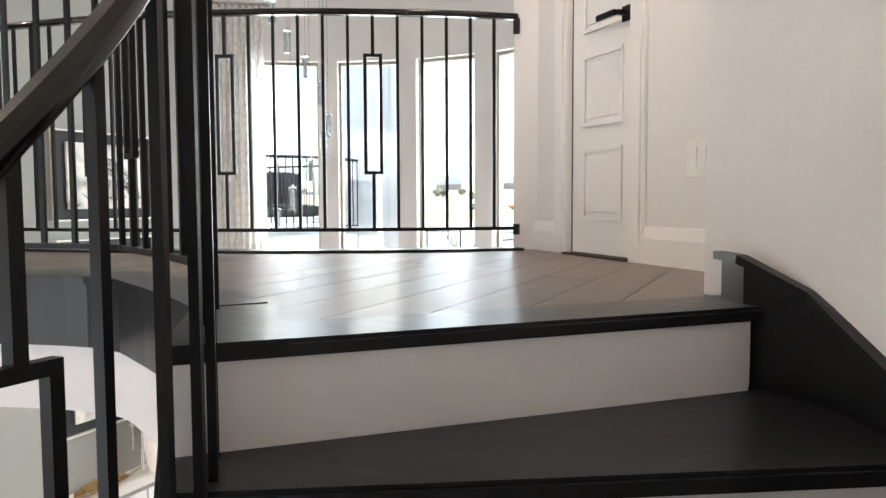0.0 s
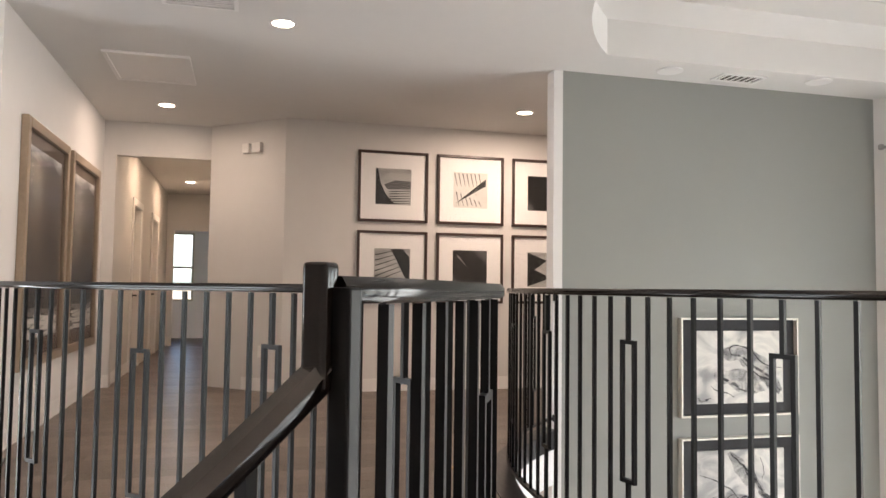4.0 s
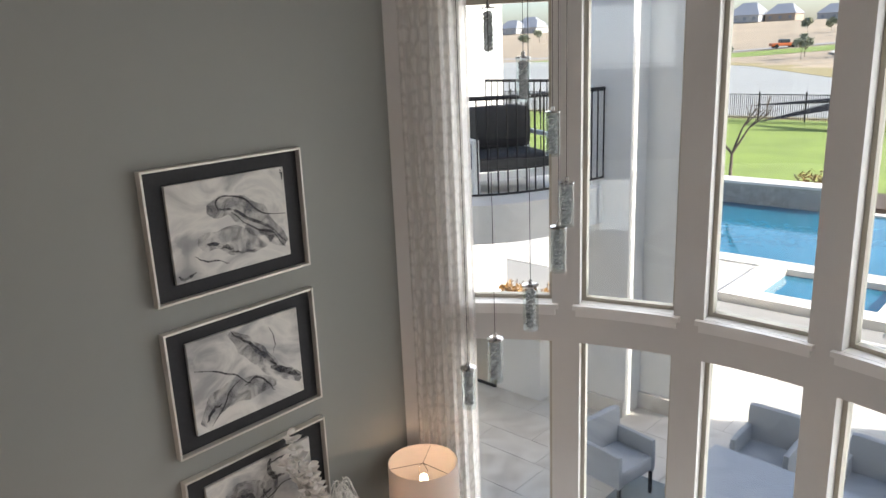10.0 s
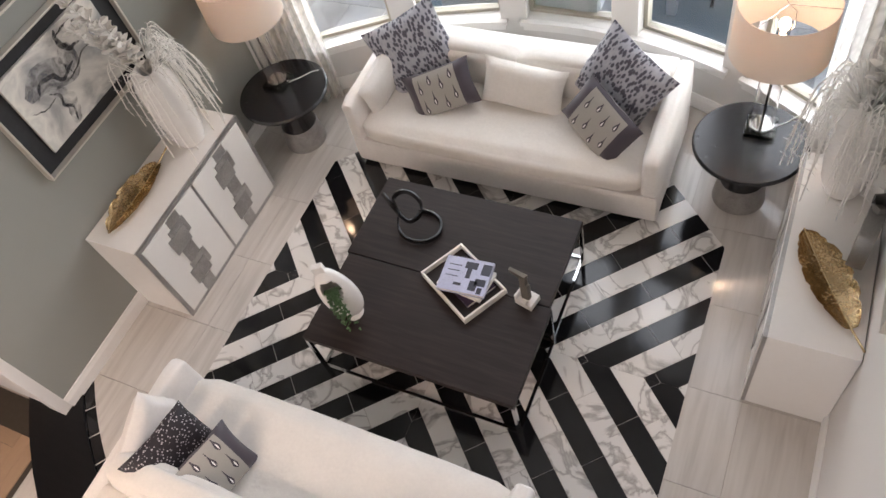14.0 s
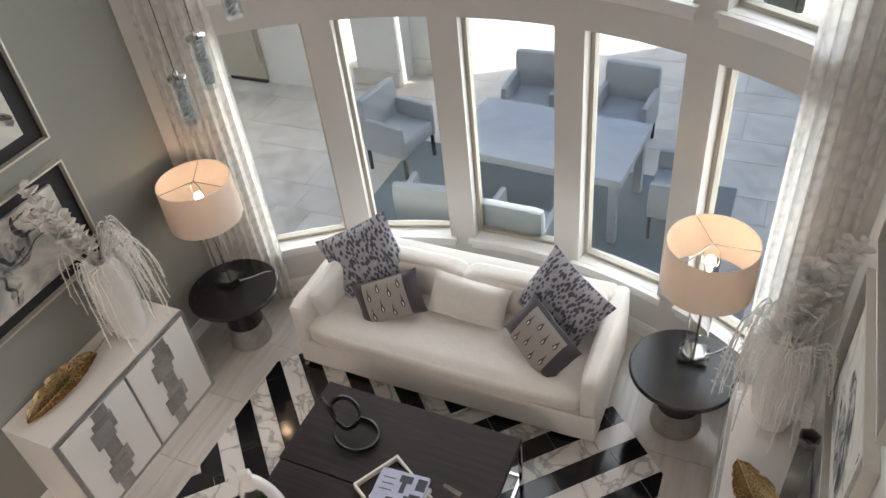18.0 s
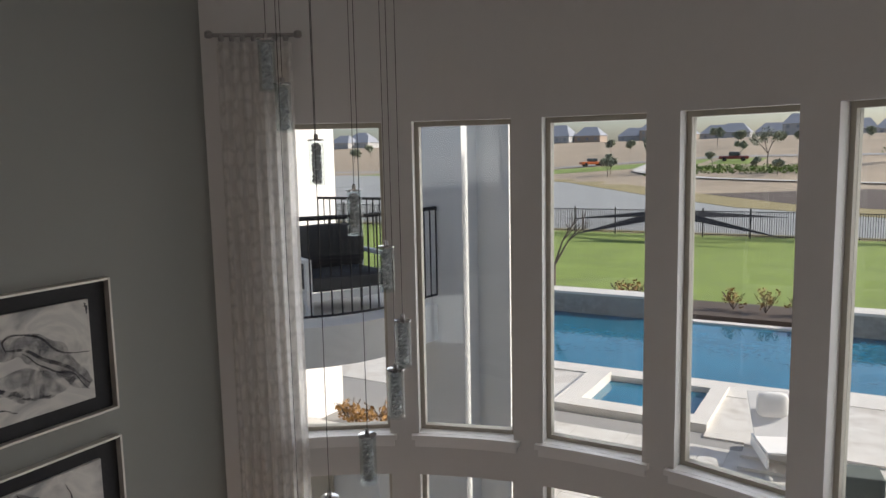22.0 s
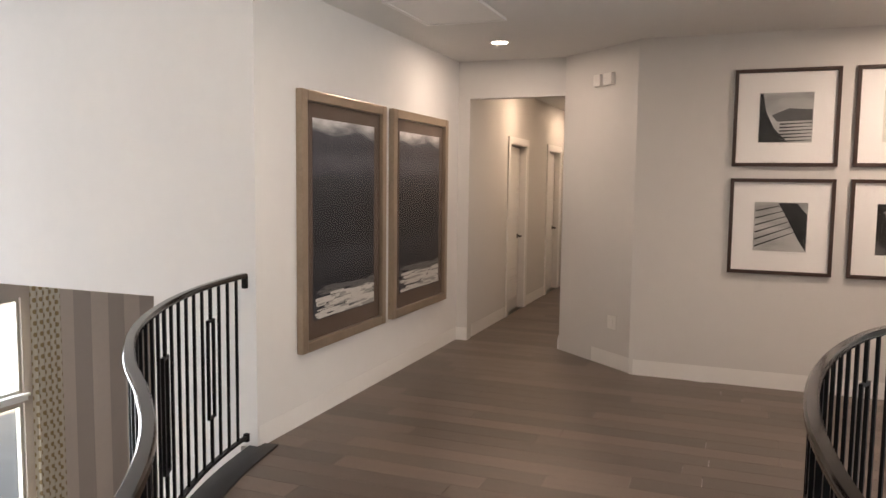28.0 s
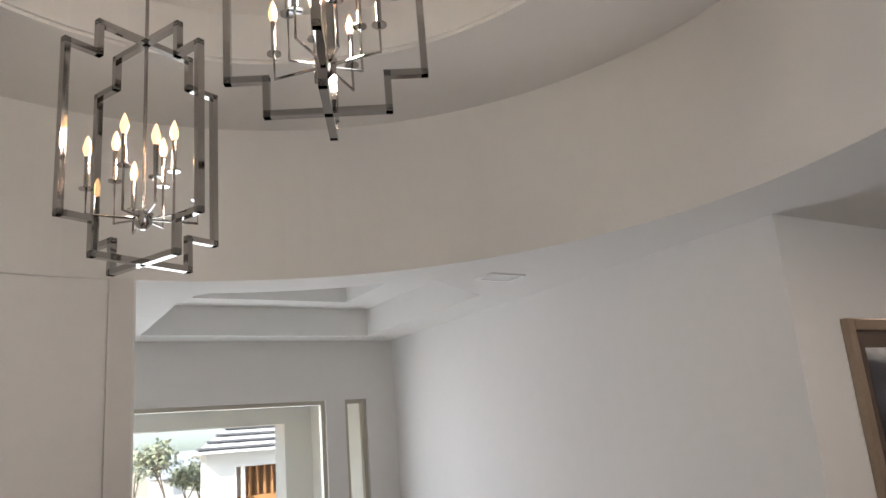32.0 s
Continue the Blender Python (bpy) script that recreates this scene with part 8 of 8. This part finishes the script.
part("post_wall", boxes((-11.1, -10.5, 11.2, 14.2, G, 4.2)), M_STUCCO, bal)
for x, y, rz in ((-7.45, 10.2, 62), (-8.5, 10.0, 48)):
    bc = thing("balcony_chair", pose(x, y, -0.3, 0, 0, rz), "white framed balcony armchair with dark cushions", "chair", "balcony chairs")
    for sx in (-1, 1):
        x0, x1 = sorted((sx * 0.49, sx * 0.56))
        part("front_leg", boxes((x0, x1, -0.44, -0.37, 0, 0.62), bevel=0.004), M_TRIM, bc)
        part("back_leg", boxes((x0, x1, 0.36, 0.43, 0, 0.62), bevel=0.004), M_TRIM, bc)
        part("arm_rail", boxes((x0, x1, -0.44, 0.43, 0.62, 0.67), bevel=0.004), M_TRIM, bc)
        part("side_rail", boxes((x0, x1, -0.37, 0.36, 0.20, 0.27), bevel=0.004), M_TRIM, bc)
    part("front_rail", boxes((-0.49, 0.49, -0.43, -0.38, 0.18, 0.27), bevel=0.004), M_TRIM, bc)
    part("back_rail", boxes((-0.49, 0.49, 0.38, 0.43, 0.20, 0.27), bevel=0.004), M_TRIM, bc)
    part("seat_cushion", puff_box(-0.48, 0.48, -0.42, 0.34, 0.27, 0.46, 0.04, 0.015, 3, 5), M_BLACKPANEL, bc, smooth=True)
    part("back_cushion", puff_box(-0.48, 0.48, 0.17, 0.36, 0.46, 0.98, 0.05, 0.02, 5, 5), M_BLACKPANEL, bc, smooth=True)


# distant houses; air haze is mixed into the glass, wall and roof colours
M_FARGLASS = mat("haze_tinted_house_glass", (0.22, 0.24, 0.27), 0.4, vary=0.05)
M_FARWALL = mat("haze_tinted_pale_wall", (0.42, 0.41, 0.40), 0.9, vary=0.05)
M_FARROOF = mat("haze_tinted_grey_shingle", (0.27, 0.285, 0.32), 0.9, vary=0.15, scale=2)


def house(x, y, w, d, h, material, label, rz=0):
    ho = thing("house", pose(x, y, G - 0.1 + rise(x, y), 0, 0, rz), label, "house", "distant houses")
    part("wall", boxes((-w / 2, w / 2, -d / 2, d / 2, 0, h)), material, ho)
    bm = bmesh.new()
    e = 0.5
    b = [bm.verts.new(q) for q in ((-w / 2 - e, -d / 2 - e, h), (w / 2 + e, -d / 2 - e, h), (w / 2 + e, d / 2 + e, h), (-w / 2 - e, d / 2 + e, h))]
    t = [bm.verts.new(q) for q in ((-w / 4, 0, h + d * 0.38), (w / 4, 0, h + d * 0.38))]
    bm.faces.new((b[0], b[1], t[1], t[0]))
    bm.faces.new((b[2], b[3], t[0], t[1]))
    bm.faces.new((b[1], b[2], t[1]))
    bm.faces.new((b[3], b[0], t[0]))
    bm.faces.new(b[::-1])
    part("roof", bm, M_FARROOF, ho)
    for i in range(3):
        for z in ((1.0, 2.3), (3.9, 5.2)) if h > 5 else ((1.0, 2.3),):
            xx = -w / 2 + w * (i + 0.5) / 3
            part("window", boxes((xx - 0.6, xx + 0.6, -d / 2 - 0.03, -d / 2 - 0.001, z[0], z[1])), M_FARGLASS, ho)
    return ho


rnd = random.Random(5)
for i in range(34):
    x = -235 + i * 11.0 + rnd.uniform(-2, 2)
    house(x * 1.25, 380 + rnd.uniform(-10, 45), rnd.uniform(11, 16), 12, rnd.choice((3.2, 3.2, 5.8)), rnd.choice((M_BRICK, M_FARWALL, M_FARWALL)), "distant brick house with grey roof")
structure("road", sheet(-300, 200, 172, 178, 0.10, 6.0), mat("grey_concrete_road", (0.3, 0.29, 0.28), 0.9), "distant concrete road", "road")
M_REED = mat("dry_reeds", (0.27, 0.22, 0.10), 0.95, vary=0.35, scale=2)
structure("near_bank", boxes((-60, 40, 45.95, 48.0, G - 0.13, G - 0.02)), M_REED, "strip of dry reeds by the lake", "ground")
shore = [(20, 54), (0, 61), (-11.6, 69), (-22.5, 84), (-43.6, 116), (-80, 150)]
structure("far_bank", band(bmesh.new(), shore, offset_line(shore, -6.0), G - 0.13, G - 0.07), M_REED, "dry grass along the lake shore", "ground")
structure("mulch_slope", band(bmesh.new(), offset_line(shore[1:4], -6.0), offset_line(shore[1:4], -26.0), G - 0.13, G - 0.06), M_MULCH, "bare dark soil slope", "ground")
structure("verge", sheet(-110, -20, 150, 168, 0.05, 6.0), M_GRASS, "strip of green verge by the road", "ground")
bm = bmesh.new()
prev = None
for x, y in spline([(-43, 172), (-41, 155), (-38, 139), (-26, 121), (-2, 111), (25, 106)], 8):
    cur = [bm.verts.new((x + s * 0.9, y + s * 0.9, G + 0.02 + rise(x, y))) for s in (-1, 1)]
    if prev:
        bm.faces.new((prev[0], prev[1], cur[1], cur[0]))
    prev = cur
structure("path", bm, mat("pale_path", (0.5, 0.48, 0.45), 0.9), "pale concrete footpath", "pavement")
rnd = random.Random(31)
for i in range(16):
    bx, by = rnd.uniform(-70, 12), rnd.uniform(118, 170)
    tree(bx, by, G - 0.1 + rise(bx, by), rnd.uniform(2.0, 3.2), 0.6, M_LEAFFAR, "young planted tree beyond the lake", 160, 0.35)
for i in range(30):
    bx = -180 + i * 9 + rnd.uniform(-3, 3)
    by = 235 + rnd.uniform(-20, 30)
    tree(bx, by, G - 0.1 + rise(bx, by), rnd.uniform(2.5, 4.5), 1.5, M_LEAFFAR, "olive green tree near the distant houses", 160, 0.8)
sr_rows = bmesh.new()
for r in range(7):
    for c in range(30):
        leaf_cloud(sr_rows, Vector((-34 + c * 0.9 + r * 0.2, 128 + r * 2.0, G + 0.2 + rise(-34 + c * 0.9, 128 + r * 2.0))), 0.45, 7, 0.3, rnd)
part("shrub_rows", sr_rows, M_LEAF)
tagged(bpy.data.objects["shrub_rows"], "rows of low planted shrubs", "shrubs", kind="stuff")


def vehicle(x, y, rz, paint, label):
    v = thing("pickup_truck", pose(x, y, G - 0.08 + rise(x, y), 0, 0, rz), label, "truck")
    part("body", boxes((-2.7, 2.7, -0.95, 0.95, 0.45, 1.05), bevel=0.12), paint, v)
    part("cabin", boxes((-0.9, 1.1, -0.85, 0.85, 1.05, 1.8), bevel=0.2), M_GLASSDARK, v)
    for wx in (-1.7, 1.7):
        for wy in (-0.9, 0.9):
            w = part("wheel", lathe(bmesh.new(), [(0.3, -0.12), (0.4, -0.1), (0.4, 0.1), (0.3, 0.12)], 16), M_BLACK, v)
            w.matrix_local = pose(wx, wy, 0.4, 90, 0, 0)


M_REDPAINT = mat("dark_red_paint", (0.22, 0.03, 0.03), 0.3, vary=0.05)
M_ORANGE = mat("orange_machine_paint", (0.5, 0.12, 0.03), 0.5, vary=0.1)
vehicle(-25, 158, 5, M_REDPAINT, "dark red pickup truck parked by the road")
vehicle(-58, 172, 40, M_ORANGE, "orange utility vehicle parked by the path")

# front: porch, building site across the street
po = thing("porch", Matrix(), "white stucco front porch with a square opening", "porch", kind="structure")
part("ceiling", boxes((-6.6, -0.5, -6.9, -5.01, 2.26, 2.4)), M_STUCCO, po)
part("beam", boxes((-6.6, -0.5, -6.95, -6.6, 2.05, 2.259)), M_STUCCO, po)
part("column", boxes((-5.35, -4.78, -6.95, -6.6, G, 2.05)), M_STUCCO, po)
part("column", boxes((-1.1, -0.5, -6.95, -6.6, G, 2.05)), M_STUCCO, po)
part("side_wall", boxes((-5.35, -5.12, -6.6, -5.01, G, 2.26)), M_STUCCO, po)
part("porch_floor", boxes((-5.35, -0.5, -6.95, -5.01, G - 0.12, G + 0.06)), M_TRAV, po)
st = thing("house", Matrix(), "white house under construction with open lumber framing", "house")
M_WHITEWRAP = mat("white_house_wrap", (0.72, 0.72, 0.70), 0.8, vary=0.04)
part("wall", prism(bmesh.new(), [(-8.7, -22), (-7.75, -22), (-9.6, -30), (-12, -30)], G, 1.9), M_WHITEWRAP, st)
for q in ((-18, -11.2, -30, -22, G, 1.9), (-11.2, -8.7, -22.3, -22, 1.45, 1.9), (-11.2, -8.7, -22.3, -22, -0.05, 0.33)):
    part("wall", boxes(q), M_WHITEWRAP, st)
part("back_wall", boxes((-11.2, -8.7, -24.2, -24.0, G, 1.45)), M_LUMBER, st, "raw lumber sheathing")
for i in range(11):
    part("stud", boxes((-11.15 + i * 0.24, -11.08 + i * 0.24, -22.25, -22.18, 0.33, 1.45)), M_LUMBER, st)
part("sill_plate", boxes((-11.2, -8.7, -22.28, -22.1, 0.33, 0.55)), M_LUMBER, st)
dd = part("door", boxes((-10.1, -9.0, -22.25, -22.2, G + 0.1, -0.1)), M_LUMBER, st, "panelled wooden door")
for x0 in (-10.0, -9.5):
    for z0 in (G + 0.3, G + 1.3, G + 2.2):
        part("door_panel", boxes((x0, x0 + 0.38, -22.2, -22.18, z0, z0 + 0.75), bevel=0.02), M_LUMBER, dd)
for x0 in (-8.95, -10.4, -11.0):
    part("post", boxes((x0, x0 + 0.12, -22.2, -22.08, G, -0.05)), M_LUMBER, st)
part("brace", prism(bmesh.new(), [(-8.95, -22.0), (-8.85, -22.0), (-8.85, -21.9), (-8.95, -21.9)], G, 1.45), M_WHITEWRAP, st)
rb = [(-7.2, -21.4, 1.9), (-18.4, -21.4, 1.9), (-18.4, -30.6, 1.9), (-9.3, -30.6, 1.9)]
rt = [(-11.5, -26, 4.2), (-14.5, -26, 4.2)]
bm = bmesh.new()
b = [bm.verts.new(q) for q in rb]
t = [bm.verts.new(q) for q in rt]
for q in ((b[0], b[1], t[1], t[0]), (b[2], b[3], t[0], t[1]), (b[1], b[2], t[1]), (b[3], b[0], t[0]), b[::-1]):
    bm.faces.new(q)
rf = part("roof", bm, mat("white_underlay", (0.6, 0.6, 0.6), 0.7), st)
for i in range(11):
    u = (i + 0.5) / 11
    z = 1.9 + 2.3 * u
    y = -21.4 - 4.6 * u
    part("batten", boxes((-18.4 + 3.9 * u, -7.2 - 4.3 * u, y - 0.09, y + 0.09, z + 0.03, z + 0.09)), M_ROOF, rf)
fe = thing("site_fence", Matrix(), "grey mesh fence round the building site", "fence")
for i in range(9):
    part("post", boxes((-7.4 + i * 0.6, -7.36 + i * 0.6, -15.03, -15.0, G, G + 1.5)), M_IRON, fe)
part("mesh", boxes((-7.4, -2.6, -15.02, -15.01, G + 0.1, G + 1.45)), M_STONE, fe)
house(-31, -118, 12, 10, 3.2, M_FARWALL, "pale house across the street", 180)
house(-52, -112, 12, 10, 3.2, M_FARWALL, "pale house across the street", 180)
for x, y, h in ((-13.2, -66, 5.6), (-15.2, -64, 6.4), (-17.6, -67, 4.6), (-19.5, -70, 4.2)):
    tree(x, y, G, h, 2.2, M_LEAFFAR, "olive green street tree beyond the building site", 700, 0.2)
rnd = random.Random(77)
rp = thing("rock_pile", pose(-12.5, -50, G - 0.1), "heap of pale broken stone on the building site", "rocks")
for i in range(26):
    x, y, r = rnd.uniform(-4.5, 2.0), rnd.uniform(-2.5, 2.5), rnd.uniform(0.25, 0.6)
    bm = bmesh.new()
    bmesh.ops.create_icosphere(bm, subdivisions=2, radius=r)
    for v in bm.verts:
        v.co = v.co * rnd.uniform(0.8, 1.15)
        v.co.z *= 0.7
    bmesh.ops.translate(bm, verts=bm.verts, vec=(x, y, r * 0.45))
    part("rock", bm, M_COPING, rp)
structure("street", boxes((-60, 60, -22, -15, G - 0.13, G - 0.09)), mat("street_concrete", (0.38, 0.37, 0.35), 0.9), "pale concrete street", "road")
